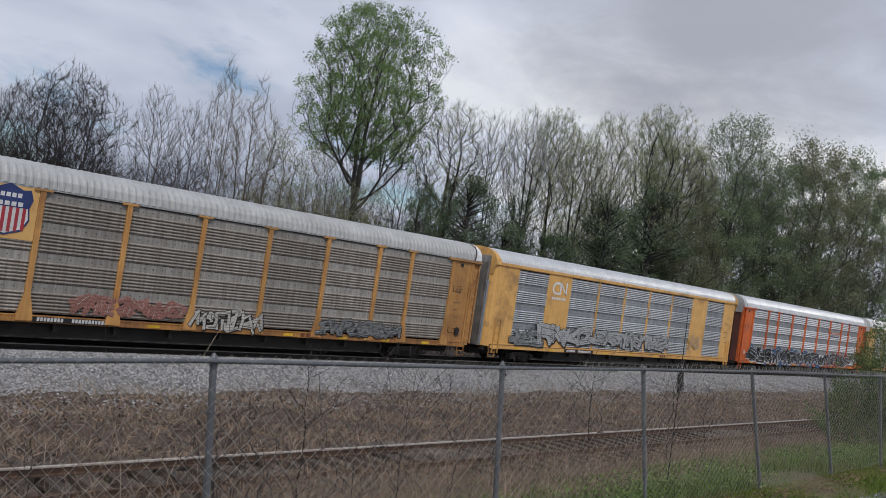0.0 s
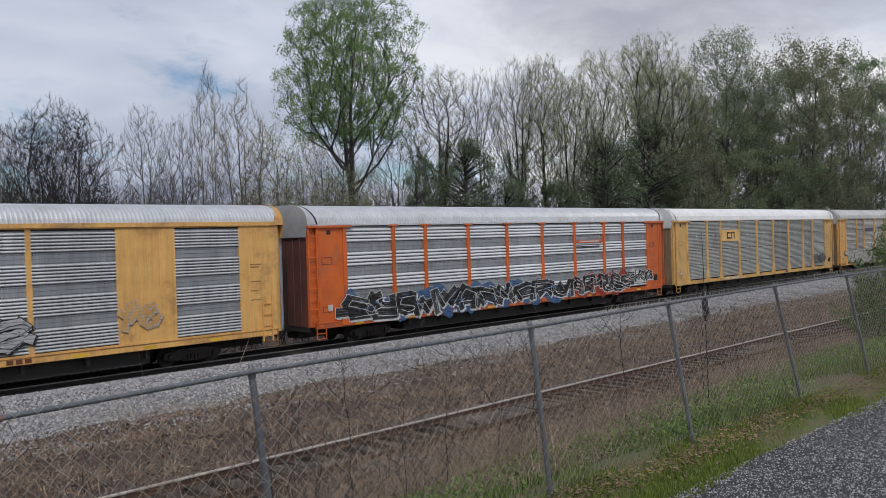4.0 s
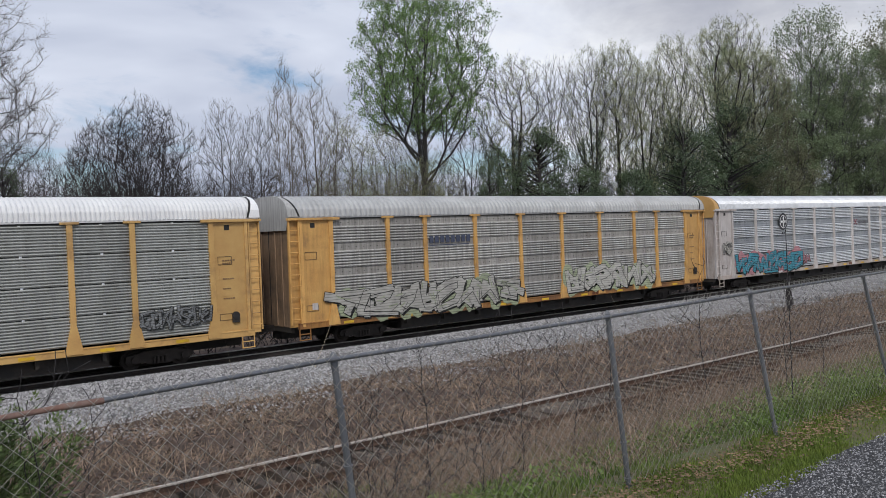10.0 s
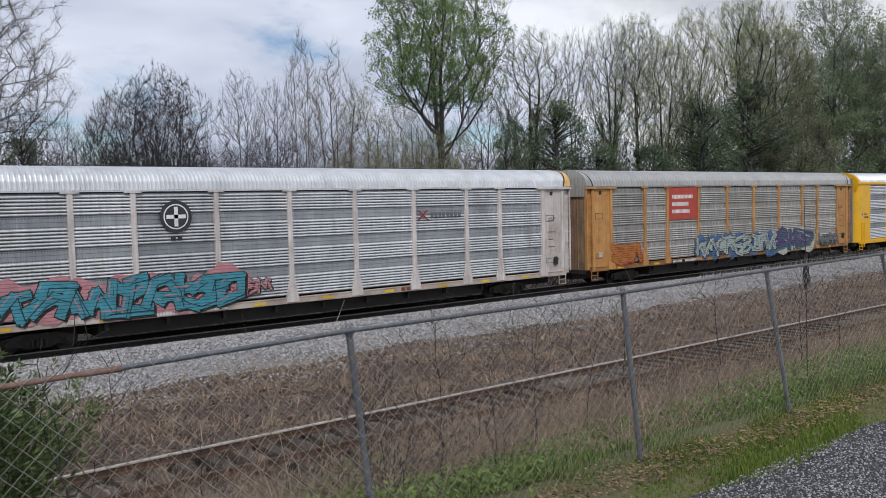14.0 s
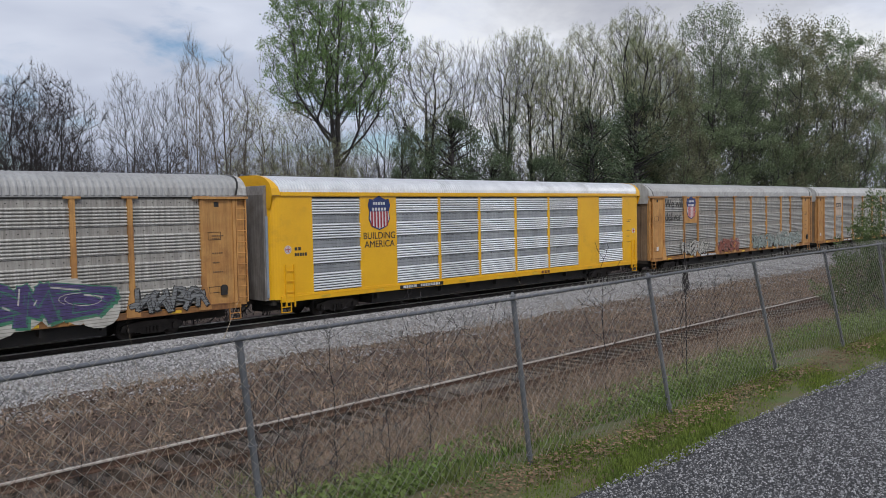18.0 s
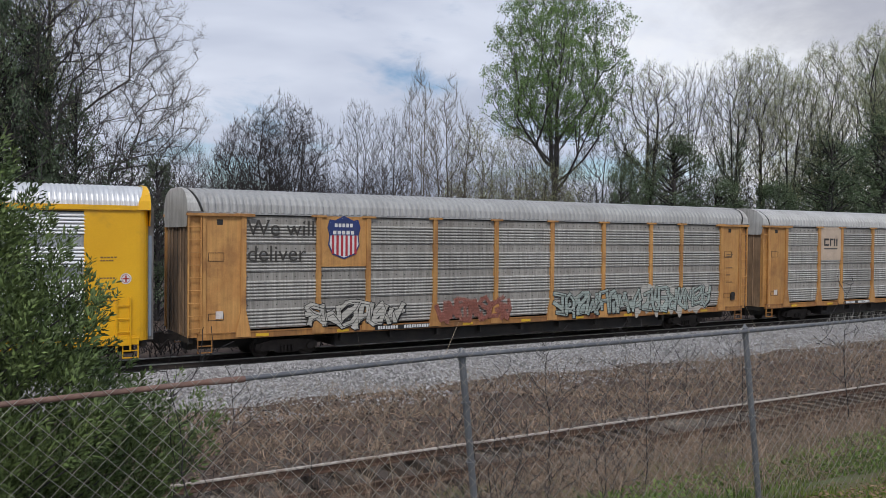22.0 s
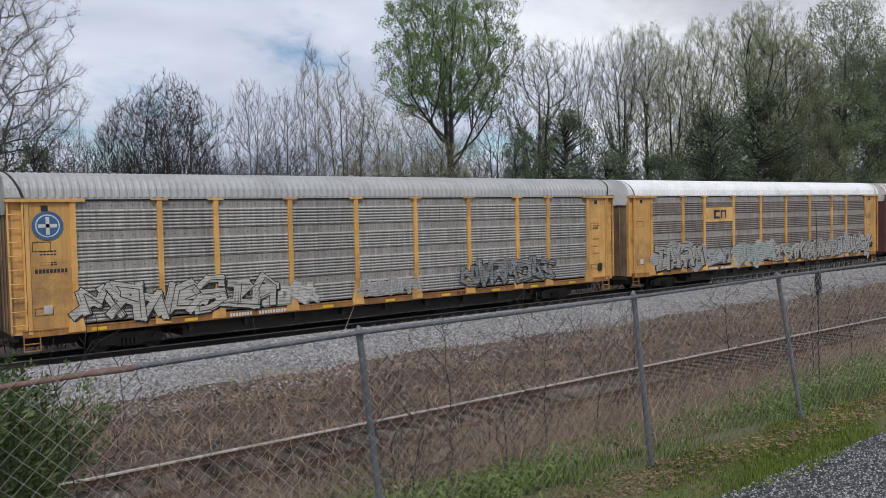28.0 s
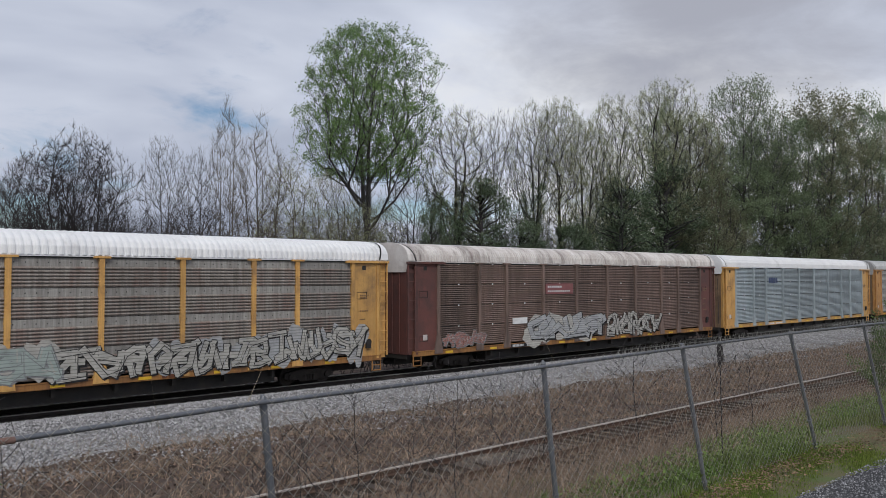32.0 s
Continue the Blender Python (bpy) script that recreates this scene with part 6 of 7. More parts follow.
def tree_meshes(seed, base, width, shape, batches, bark, leaves=0, leaf_mat=None, leaf_size=0.08, jitter=0.15, ivy=0.0, stems=1, trunk_top=0.8, droop=0.0, sway=0.05, fine=0.0115, haze=0, reach=0.4, up=0.35, spread=0.45, thick=0.0058, clumps=0):
    """Wood and crown of one tree, 10 m high before scaling."""
    rng = np.random.default_rng(seed)
    s, tips, ends = skeleton_tree(rng, base, width, shape, batches, stems, trunk_top, droop, sway, 0.5, fine, thick)
    big = s[:, 6] > 0.05
    v1, f1 = rods(s[big], 7)
    f1 = np.concatenate([f1[:, [0, 1, 2]], f1[:, [0, 2, 3]]])
    v2, f2 = twigs(s[~big], ends[~big])
    v3, f3 = twig_haze(s, haze, reach, rng, up, spread, fine * 0.8) if haze else (np.zeros((0, 3)), np.zeros((0, 3), int))
    wood = fast_mesh("trunk", np.concatenate([v1, v2]), np.concatenate([f1, f2 + len(v1)]), bark, None, True)
    twig_mesh = fast_mesh("twigs", v3, f3, bark) if haze else None
    pts, idx = [], []
    if leaves:
        at = tips[rng.integers(0, len(tips), clumps)] if clumps else tips
        grow = rng.uniform(0.6, 1.5, (len(at), 1))
        pick = rng.integers(0, len(at), leaves)
        pts.append(at[pick] + rng.normal(0, jitter, (leaves, 3)) * (grow[pick] if clumps else 1.0))
        idx.append(np.zeros(leaves, int))
    if ivy:
        n = 6500
        st = s[(s[:, 7] > 0.022) & (s[:, 5] < 10 * ivy)]
        q = st[rng.integers(0, len(st), n)]
        u = rng.random((n, 1))
        c = q[:, :3] * (1 - u) + q[:, 3:6] * u
        pts.append(c + rng.normal(0, 1, (n, 3)) * (0.09 + 0.20 * np.clip(1 - c[:, 2:3] / (10 * ivy), 0, 1)))
        idx.append(np.ones(n, int))
    crown = None
    if pts:
        v, f = blades(np.concatenate(pts), leaf_size * np.where(np.concatenate(idx) == 1, max(1.0, 0.075 / leaf_size), 1.0)[:, None], rng, 0.62)
        crown = fast_mesh("crown", v, f, [leaf_mat or M["leaf_ivy"], M["leaf_ivy"]], np.concatenate(idx))
    return wood, crown, twig_mesh, width


def evergreen_meshes(seed, mat, bark, n=8000, leaf=0.24):
    """A dense dark mass of leaves in ragged clumps round a trunk, 10 m high and about 6 m wide."""
    rng = np.random.default_rng(seed)
    segs = [(0, 0, 0, 0.1, 0.05, 5, 0.22, 0.14), (0.1, 0.05, 5, 0.0, 0.1, 9.6, 0.14, 0.03)]
    cl = []
    for i in range(90):
        z = 0.6 + 8.9 * (i + rng.random()) / 90
        wide = 2.7 * (1 - (z / 10.4) ** 2.2) * rng.uniform(0.35, 1.0) + 0.2
        a = rng.uniform(0, 6.28)
        c = np.array([math.cos(a) * wide, math.sin(a) * wide, z + rng.normal(0, 0.2)])
        segs.append((0, 0, max(z - 0.8, 0.2), *c, 0.06, 0.02))
        cl.append((c, rng.uniform(0.35, 0.85)))
    per = n // len(cl)
    pts = np.concatenate([c + rng.normal(0, 0.5, (per, 3)) * r for c, r in cl])
    v, f = blades(pts, leaf, rng)
    wv, wf = rods(np.array(segs), 6)
    return fast_mesh("trunk", wv, wf, bark, None, True), fast_mesh("crown", v, f, [mat], None), None, 6.0


BK, BD, BP = M["bark"], M["bark_dark"], M["bark_pale"]
VARIANTS = {
    "poplar": [tree_meshes(5, 0.50, 5.2, shape_broad, (26, 150, 560, 1900), BK, 62000, M["leaf_spring"], 0.059, 0.092, 0, 2, 0.84, -0.2, fine=0.0055, haze=4000, reach=0.25)],
    "bare": [tree_meshes(s, 0.20, 5.0, shape_broad, (20, 140, 520, 1500), BK, 0, None, 0.1, 0.1, 0, 2, 0.86, 0.0, 0.03, fine=0.0045, haze=11000, reach=0.38, spread=0.3, thick=0.0052) for s in (11, 12, 13)],
    "dense_bush": [tree_meshes(21, 0.06, 7.6, shape_dome, (46, 280, 950, 2300), BD, 0, None, 0.1, 0.1, 0, 14, 0.72, 0.15, fine=0.0065, haze=30000, reach=0.34, up=0.4, spread=0.35, thick=0.0054)],
    "bush": [tree_meshes(22, 0.10, 6.0, shape_dome, (26, 160, 560, 1400), BD, 0, None, 0.1, 0.1, 0, 9, 0.75, 0.15, fine=0.005, haze=12000, reach=0.36, up=0.5, spread=0.3)],
    "sparse": [tree_meshes(s, 0.30, 2.6, shape_column, (12, 60, 220, 460), BP, 0, None, 0.1, 0.1, 0, 4, 0.92, 0.0, 0.02, fine=0.004, haze=5000, reach=0.5, up=0.9, spread=0.25, thick=0.0042) for s in (31, 32)],
    "budding": [tree_meshes(s, 0.12, 5.2, shape_dome, (18, 120, 420, 1300), BP, 20000, M["leaf_bud"], 0.054, 0.15, 0, 6, 0.8, 0.1, fine=0.005, haze=6000) for s in (41, 42)],
    "sprig": [tree_meshes(s, 0.32, 4.4, shape_vase, (18, 120, 480, 1500), BD, 30000, M["leaf_bud"], 0.044, 0.075, 0.45, 2, 0.88, 0.0, 0.03, fine=0.005, haze=2500, spread=0.3, thick=0.0054) for s in (51, 52)],
    "ivy": [tree_meshes(s, 0.28, 4.6, shape_vase, (18, 120, 480, 1500), BD, 16000, M["leaf_bud"], 0.044, 0.075, 0.66, 2, 0.85, 0.0, 0.03, fine=0.005, haze=4000, spread=0.3) for s in (61, 62)],
    "round": [tree_meshes(71, 0.35, 5.0, shape_round, (16, 90, 380, 900), BK, 32000, M["leaf_olive"], 0.066, 0.13, 0, 1, 0.85)],
    "leafy": [tree_meshes(s, 0.10, 5.6, shape_broad, (16, 90, 300, 600), BK, 42000, M[k], 0.08, 0.2, 0, 2, 0.85, clumps=210) for s, k in ((81, "leaf_olive"), (82, "leaf_tan"), (83, "leaf_pale"))],
    "spreading": [tree_meshes(91, 0.14, 10.0, shape_dome, (34, 260, 1300, 3600), BK, 42000, M["leaf_purple"], 0.028, 0.08, 0.5, 1, 0.9, 1.15, 0.05, fine=0.004, haze=70000, reach=0.3, up=0.15, spread=0.5, thick=0.0044)],
    "evergreen": [evergreen_meshes(s, M["leaf_ivy"], BD, 21000, 0.098) for s in (101, 102)],
}
TREE_LABEL = {
    "poplar": ("tall poplar with a rounded crown of fresh green leaves", "leafing tree"), "bare": ("slender bare grey tree in the wood's edge", "bare tree"),
    "dense_bush": ("dark many-stemmed bare tree with dense twigs", "bare tree"), "bush": ("low dark many-stemmed bare tree", "bare tree"),
    "sparse": ("thin pale leafless saplings standing tall", "bare tree"), "budding": ("young tree hazy with pale olive buds", "budding tree"),
    "sprig": ("upright tree with small pale spring leaves", "budding tree"), "ivy": ("bare tree with its trunk wrapped in dark ivy", "ivy-clad tree"),
    "round": ("round-headed olive green tree", "leafing tree"), "leafy": ("dense olive green spring tree", "leafing tree"),
    "spreading": ("broad spreading tree with crooked dark boughs", "bare tree"), "evergreen": ("dark evergreen thicket tree covered with ivy", "evergreen tree"),
}
TREES = [
    ('dense_bush', 20.7, 56.4, 14.9, 7.6),
    ('bush', 16.6, 55.1, 12.2, 3.4),
    ('bare', 27.1, 57.8, 15.1, 3.7),
    ('bare', 30.1, 58.2, 14.7, 3.3),
    ('sparse', 32.6, 58.4, 19.0, 3.0),
    ('sparse', 35.7, 58.5, 18.1, 4.2),
    ('budding', 38.3, 58.5, 15.0, 5.5),
    ('budding', 42.1, 58.3, 14.2, 5.3),
    ('bare', 44.4, 58.0, 14.4, 4.4),
    ('poplar', 46.4, 58.1, 27.4, 12.2),
    ('bare', 50.4, 57.0, 14.7, 5.2),
    ('ivy', 55.2, 55.8, 20.8, 7.0),
    ('bare', 59.9, 54.3, 21.1, 4.4),
    ('ivy', 63.6, 52.9, 22.2, 5.1),
    ('sprig', 66.1, 51.7, 22.7, 4.5),
    ('sprig', 68.5, 50.6, 21.0, 4.6),
    ('sprig', 71.8, 49.2, 23.5, 4.9),
    ('sprig', 78.7, 47.5, 25.8, 7.1),
    ('evergreen', 77.0, 46.4, 17.8, 9.4),
    ('evergreen', 71.1, 47.9, 15.0, 8.4),
    ('round', 88.9, 43.7, 27.0, 7.9),
    ('budding', 84.2, 45.6, 23.2, 5.4),
    ('leafy', 93.2, 41.7, 23.0, 9.1),
    ('leafy', 98.4, 38.8, 26.1, 10.3),
    ('leafy', 104.2, 35.2, 25.9, 8.4),
    ('leafy', 96.3, 40.0, 15.9, 9.1),
    ('leafy', 109.2, 31.5, 23.3, 8.9),
    ('leafy', 87.2, 44.4, 17.7, 10.5),
    ('evergreen', 56.3, 53.7, 14.8, 8.4),
    ('evergreen', 60.6, 52.2, 11.0, 6.6),
    ('evergreen', 66.0, 49.9, 10.8, 6.4),
    ('evergreen', 51.3, 55.0, 11.9, 4.1),
    ('budding', 47.5, 57.6, 12.0, 4.6),
    ('spreading', 4.6, 50.6, 23.0, 15.0),
    ('ivy', 3.5, 48.0, 19.8, 5.2),
    ('evergreen', 2.0, 45.4, 21.5, 5.0),
    ('evergreen', 5.8, 47.6, 13.2, 3.4),
    ('bush', 9.3, 51.8, 10.9, 3.8),
    ('bare', 13.1, 53.7, 10.9, 3.4),
    ('leafy', 0.4, 45.4, 17.9, 3.7),
    ('bare', 16.0, 54.9, 11.1, 2.9),
    ('leafy', 82.5, 45.0, 13.5, 9.0),
    ('budding', 44.5, 57.0, 11.5, 6.0),
    ('evergreen', 10.2, 48.6, 9.6, 3.2),
    ('ivy', 74.5, 50.5, 17.5, 6.0),
    ('sprig', 82.5, 47.5, 23.5, 6.5),
    ('dense_bush', 18.9, 58.5, 13.8, 6.8),
    ('dense_bush', 22.0, 58.6, 13.6, 6.0),
    ('evergreen', 0.9, 46.5, 22.0, 5.6),
    ('evergreen', 3.6, 47.6, 17.0, 4.0),
]
PLANTED = collections.Counter()
# a second row fills the depth of the wood
fill_rng = random.Random(8)
for k in range(28):
    a = -6 + 84 * k / 27 + fill_rng.uniform(-0.6, 0.6)
    r = 74 + max(0, a - 20) * 0.75 + max(0, a - 55) * 0.7 + fill_rng.uniform(0, 8)
    if a < 53.5:
        kind_, el = fill_rng.choice(("bare", "bush", "budding", "bare")), fill_rng.uniform(3.4, 5.2)
    elif a < 57:
        kind_, el = fill_rng.choice(("sprig", "bare", "evergreen")), fill_rng.uniform(5.5, 8.0)
    else:
        kind_, el = fill_rng.choice(("leafy", "leafy", "sprig")), fill_rng.uniform(8.5, 11.5)
    if r * math.cos(radians(a)) > 36:
        TREES.append((kind_, r * math.sin(radians(a)), r * math.cos(radians(a)), 4.9 + r * math.tan(radians(el)), fill_rng.uniform(5.5, 8.5)))
for tree_kind, x, y, high, wide in TREES:
    wood, crown, twig_mesh, w0 = VARIANTS[tree_kind][PLANTED[tree_kind] % len(VARIANTS[tree_kind])]
    turn = 137.5 * PLANTED[tree_kind]
    PLANTED[tree_kind] += 1
    sz = high / 10.0
    sx = wide * (1.0 if tree_kind == "poplar" else 1.3) / w0
    ob = thing("tree", TREE_LABEL[tree_kind][0], TREE_LABEL[tree_kind][1], "trees behind the line", m=pose(x, y, -0.65, 0, 0, turn))
    ob.scale = (sx, sx, sz)
    part("trunk", wood, ob)
    if crown is not None:
        part("crown", crown, ob)
    if twig_mesh is not None:
        tagged(part("twig_haze", twig_mesh, ob, "fine bare twigs"), kind="stuff")


# ---- far woods behind the tree line ----
def far_woods():
    rng = np.random.default_rng(77)
    segs, pts = [], []
    for i in range(260):
        a = radians(rng.uniform(-12, 78))
        r = rng.uniform(120, 175)
        x, y = r * math.sin(a), r * math.cos(a)
        if y < 40:
            continue
        h = rng.uniform(9, 13)
        segs.append((x, y, -0.5, x + rng.normal(0, 0.4), y, h * 0.9, 0.16, 0.05))
        for k in range(16):
            z = rng.uniform(0.25, 0.95) * h
            w = rng.uniform(1.0, 2.6)
            b = rng.uniform(0, 6.28)
            e = np.array([x + w * math.cos(b), y + w * math.sin(b), z + w * 0.9])
            segs.append((x, y, z, *e, 0.05, 0.03))
            for _ in range(4):
                e2 = e + rng.normal(0, 0.8, 3) + np.array([0, 0, 0.6])
                segs.append((*e, *e2, 0.035, 0.025))
    v, f = rods(np.array(segs), 3)
    tagged(new("far_woods", fast_mesh("far_woods", v, f, M["bark"])), "grey leafless woods in the distance", "woods", kind="stuff")


far_woods()


# ---- cedars beside the fence ----
def cedar(name, label, x, y, high, wide, seed, plumes):
    """A cone of upswept plumes, each of many thin scaly sprigs, round a stem with boughs."""
    rng = np.random.default_rng(seed)
    z0 = float(ground_z(x, y))
    t = thing(name, label, "cedar bush", "cedar bushes by the fence", m=pose(x, y, z0 - 0.05))
    segs = [(0, 0, 0, 0.03, 0.02, high * 0.55, 0.05, 0.03), (0.03, 0.02, high * 0.55, 0, 0, high * 0.95, 0.03, 0.008)]
    n = plumes
    u = 1 - np.sqrt(1 - rng.random(n) * 0.985)
    a = rng.uniform(0, 2 * math.pi, n)
    lump = 1 + 0.16 * np.sin(3 * a + 9 * u + seed) + 0.12 * np.sin(5 * a - 14 * u) + 0.10 * np.sin(2 * a + 23 * u)
    r = wide * (1 - u) ** 0.55 * lump * rng.random(n) ** 0.33 + 0.03
    d = np.stack([np.cos(a), np.sin(a), np.zeros(n)], 1)
    c = d * r[:, None] + np.stack([np.zeros(n), np.zeros(n), high * (0.02 + 0.92 * u)], 1)
    o = d * rng.uniform(0.2, 0.9, (n, 1)) + rng.normal(0, 0.22, (n, 3)) + np.array([0, 0, 0.85])
    o /= np.linalg.norm(o, axis=1, keepdims=True)
    ln = rng.uniform(0.18, 0.42, n) * (0.55 + 0.45 * (1 - u))
    for k in range(0, n, 9):
        segs.append((0.02, 0.01, max(0.05, c[k, 2] - r[k] * 0.7), *c[k], 0.010, 0.004))
    v, f = rods(np.array(segs), 4)
    part("trunk", fast_mesh("trunk", v, f, M["bark"], None, True), t)
    m = 66 if plumes > 2000 else 40
    q = rng.random((n, m, 1))
    env = 0.068 * np.sin(np.pi * (0.12 + 0.82 * q)) * rng.random((n, m, 1)) ** 0.5
    side = rng.normal(0, 1, (n, m, 3))
    side -= (side * o[:, None]).sum(-1, keepdims=True) * o[:, None]
    side /= np.linalg.norm(side, axis=-1, keepdims=True)
    p = (c[:, None] + o[:, None] * ln[:, None, None] * q + side * env).reshape(-1, 3)
    e = (o[:, None] * 0.9 + side * rng.uniform(0.3, 1.1, (n, m, 1))).reshape(-1, 3)
    e /= np.linalg.norm(e, axis=1, keepdims=True)
    w = np.cross(e, rng.normal(size=e.shape))
    w /= np.linalg.norm(w, axis=1, keepdims=True)
    s = rng.uniform(0.02, 0.046, (len(p), 1)) * (1.0 if plumes > 2000 else 1.3)
    v = np.stack([p - e * s * 0.4, p + w * s * 0.17, p + e * s * 0.6, p - w * s * 0.17], 1).reshape(-1, 3)
    f = np.arange(len(v)).reshape(-1, 4)
    tagged(part("foliage", fast_mesh("foliage", v, f, M["leaf_cedar"]), t, "fine green cedar sprays"), kind="stuff")


cedar("cedar_bush", "young green cedar pressing against the fence", -0.28, 5.0, 3.25, 1.40, 5, 3700)
cedar("cedar_bush", "dark green cedar farther along the fence", 17.3, 4.9, 2.9, 1.1, 6, 1000)


# ---- undergrowth ----
def stems(name, label, category, n, xr, yr, high, mat, seed, lean=0.5, r=0.004, kx=1.5, pieces=3, branch=0.0):
    rng = np.random.default_rng(seed)
    x = xr[0] + (xr[1] - xr[0]) * rng.random(n) ** kx
    y = rng.uniform(*yr, n)
    clump = 0.5 + 0.5 * np.sin(x * 0.83 + y * 1.1 + seed) * np.sin(x * 0.31 - y * 0.6)
    h = high * rng.uniform(0.35, 1.1, n) * (0.45 + 0.75 * clump)
    p = np.stack([x, y, ground_z(x, y) - 0.03], 1)
    d = rng.normal(0, lean, (n, 3))
    d[:, 2] = 1
    out = []
    rad = r * rng.uniform(0.6, 1.5, n)
    for k in range(pieces):
        d = d + rng.normal(0, 0.28, (n, 3)) + np.array([0, 0, -0.16 * k])
        d /= np.linalg.norm(d, axis=1, keepdims=True)
        q = p + d * (h / pieces)[:, None]
        out.append(np.concatenate([p, q, (rad * (1 - 0.28 * k))[:, None], (rad * (0.72 - 0.28 * k + 0.1))[:, None]], 1))
        if branch:
            m = rng.random(n) < branch
            e = d[m] + rng.normal(0, 0.7, (m.sum(), 3))
            e /= np.linalg.norm(e, axis=1, keepdims=True)
            out.append(np.concatenate([q[m], q[m] + e * (h[m] * 0.35)[:, None], rad[m, None] * 0.6, rad[m, None] * 0.3], 1))
        p = q
    rows_ = np.concatenate(out)
    v, f = twigs(rows_, rows_[:, 7] < rows_[:, 6] * 0.62)
    return tagged(new(name, fast_mesh(name, v, f, mat)), label, category, kind="stuff")


stems("bramble_thicket", "brown dead brambles between the tracks", "brambles", 15000, (-3, 80), (15.3, 22.8), 0.62, M["bramble"], 201, 0.8, 0.012, 1.35, 3, 0.6)
stems("bramble_slope", "brown dead brambles on the bank", "brambles", 8000, (5.5, 45), (6.2, 11.8), 0.55, M["bramble"], 202, 0.7, 0.0052, 1.3, 3, 0.6)
stems("bramble_fence", "grey dead brambles below the fence", "brambles", 3200, (1.6, 9.0), (4.1, 7.0), 0.75, M["bramble"], 207, 0.8, 0.0034, 1.2, 3, 0.6)
stems("bramble_siding", "brown dead brambles over the siding", "brambles", 5200, (8, 48), (10.8, 13.2), 0.8, M["bramble"], 209, 0.6, 0.0055, 1.3, 3, 0.5)
stems("undergrowth", "dark tangled undergrowth beyond the line", "undergrowth", 5000, (-8, 120), (33.6, 42), 2.1, M["bark_dark"], 210, 0.35, 0.022, 1.2, 3, 0.6)
stems("dry_stalks", "pale dry stalks among the brambles", "weeds", 1800, (-1, 70), (15.6, 23.4), 0.6, M["straw"], 208, 0.5, 0.009, 1.3, 2, 0.4)
stems("dry_weeds", "pale dry weeds on the bank", "weeds", 2600, (-1, 40), (4.3, 12.0), 0.65, M["straw"], 203, 0.4, 0.0030, 1.3, 3, 0.3)
stems("tall_canes", "tall pale canes behind the fence", "weeds", 300, (0.8, 16), (3.9, 6.5), 1.35, M["straw"], 206, 0.32, 0.0032, 1.1, 4, 0.3)
stems("track_weeds", "dry weeds among the siding ties", "weeds", 1600, (-2, 60), (11.8, 15.4), 0.3, M["bramble"], 204, 0.7, 0.004, 1.3, 2, 0.3)
stems("dry_weeds_verge", "pale dry weeds beside the ballast", "weeds", 4200, (0, 80), (22.6, 24.8), 0.35, M["straw"], 205, 0.6, 0.005, 1.3, 2, 0.2)


def grass(name, label, n, xr, yr, high, mat, seed, kx=1.6, fill=0.36):
    rng = np.random.default_rng(seed)
    x = xr[0] + (xr[1] - xr[0]) * rng.random(n) ** kx
    y = rng.uniform(*yr, n)
    patch = 0.6 * np.sin(x * 1.7 + 2 * np.sin(y * 1.3)) * np.sin(y * 2.1 + x * 0.4) + 0.4 * np.sin(x * 4.3 + 3 * np.sin(y * 3.1)) * np.sin(y * 5.2 - x * 1.3)
    keep = rng.random(n) < fill + 1.1 * patch
    x, y, patch = x[keep], y[keep], patch[keep]
    n = len(x)
    h = high * rng.uniform(0.35, 1.2, n) * (0.75 + 0.6 * patch)
    a = rng.uniform(0, 6.28, n)
    b = np.stack([x, y, ground_z(x, y) - 0.01], 1)
    side = np.stack([np.cos(a), np.sin(a), 0 * a], 1) * 0.0045
    bend = np.stack([-np.sin(a), np.cos(a), 0 * a], 1) * (h * rng.uniform(0.1, 0.55, n))[:, None]
    mid = b + bend * 0.35 + np.stack([0 * h, 0 * h, h * 0.6], 1)
    tip = b + bend + np.stack([0 * h, 0 * h, h], 1)
    v = np.stack([b - side, b + side, mid + side * 0.7, tip, tip, mid - side * 0.7], 1)[:, [0, 1, 2, 3, 5]].reshape(-1, 3)
    k = np.arange(n)[:, None] * 5
    tri = np.concatenate([k + np.array([[0, 1, 2]]), k + np.array([[0, 2, 4]]), k + np.array([[4, 2, 3]])])
    return tagged(new(name, fast_mesh(name, v, tri, mat)), label, "grass", kind="stuff")


grass("grass_bank", "spring grass on the bank below the fence", 210000, (0.5, 40), (3.45, 7.8), 0.15, M["grass"], 301)
grass("grass_corner", "short grass under the cedar and along the fence", 40000, (-9, 2.6), (2.7, 6.5), 0.08, M["grass"], 304, 1.0)
grass("grass_slope", "patchy grass among the brambles", 42000, (1.5, 40), (7.2, 11.5), 0.20, M["grass"], 303)
grass("grass_verge", "short grass beside the lane", 100000, (2, 20), (2.66, 3.55), 0.055, M["moss"], 302, 1.25, 0.62)


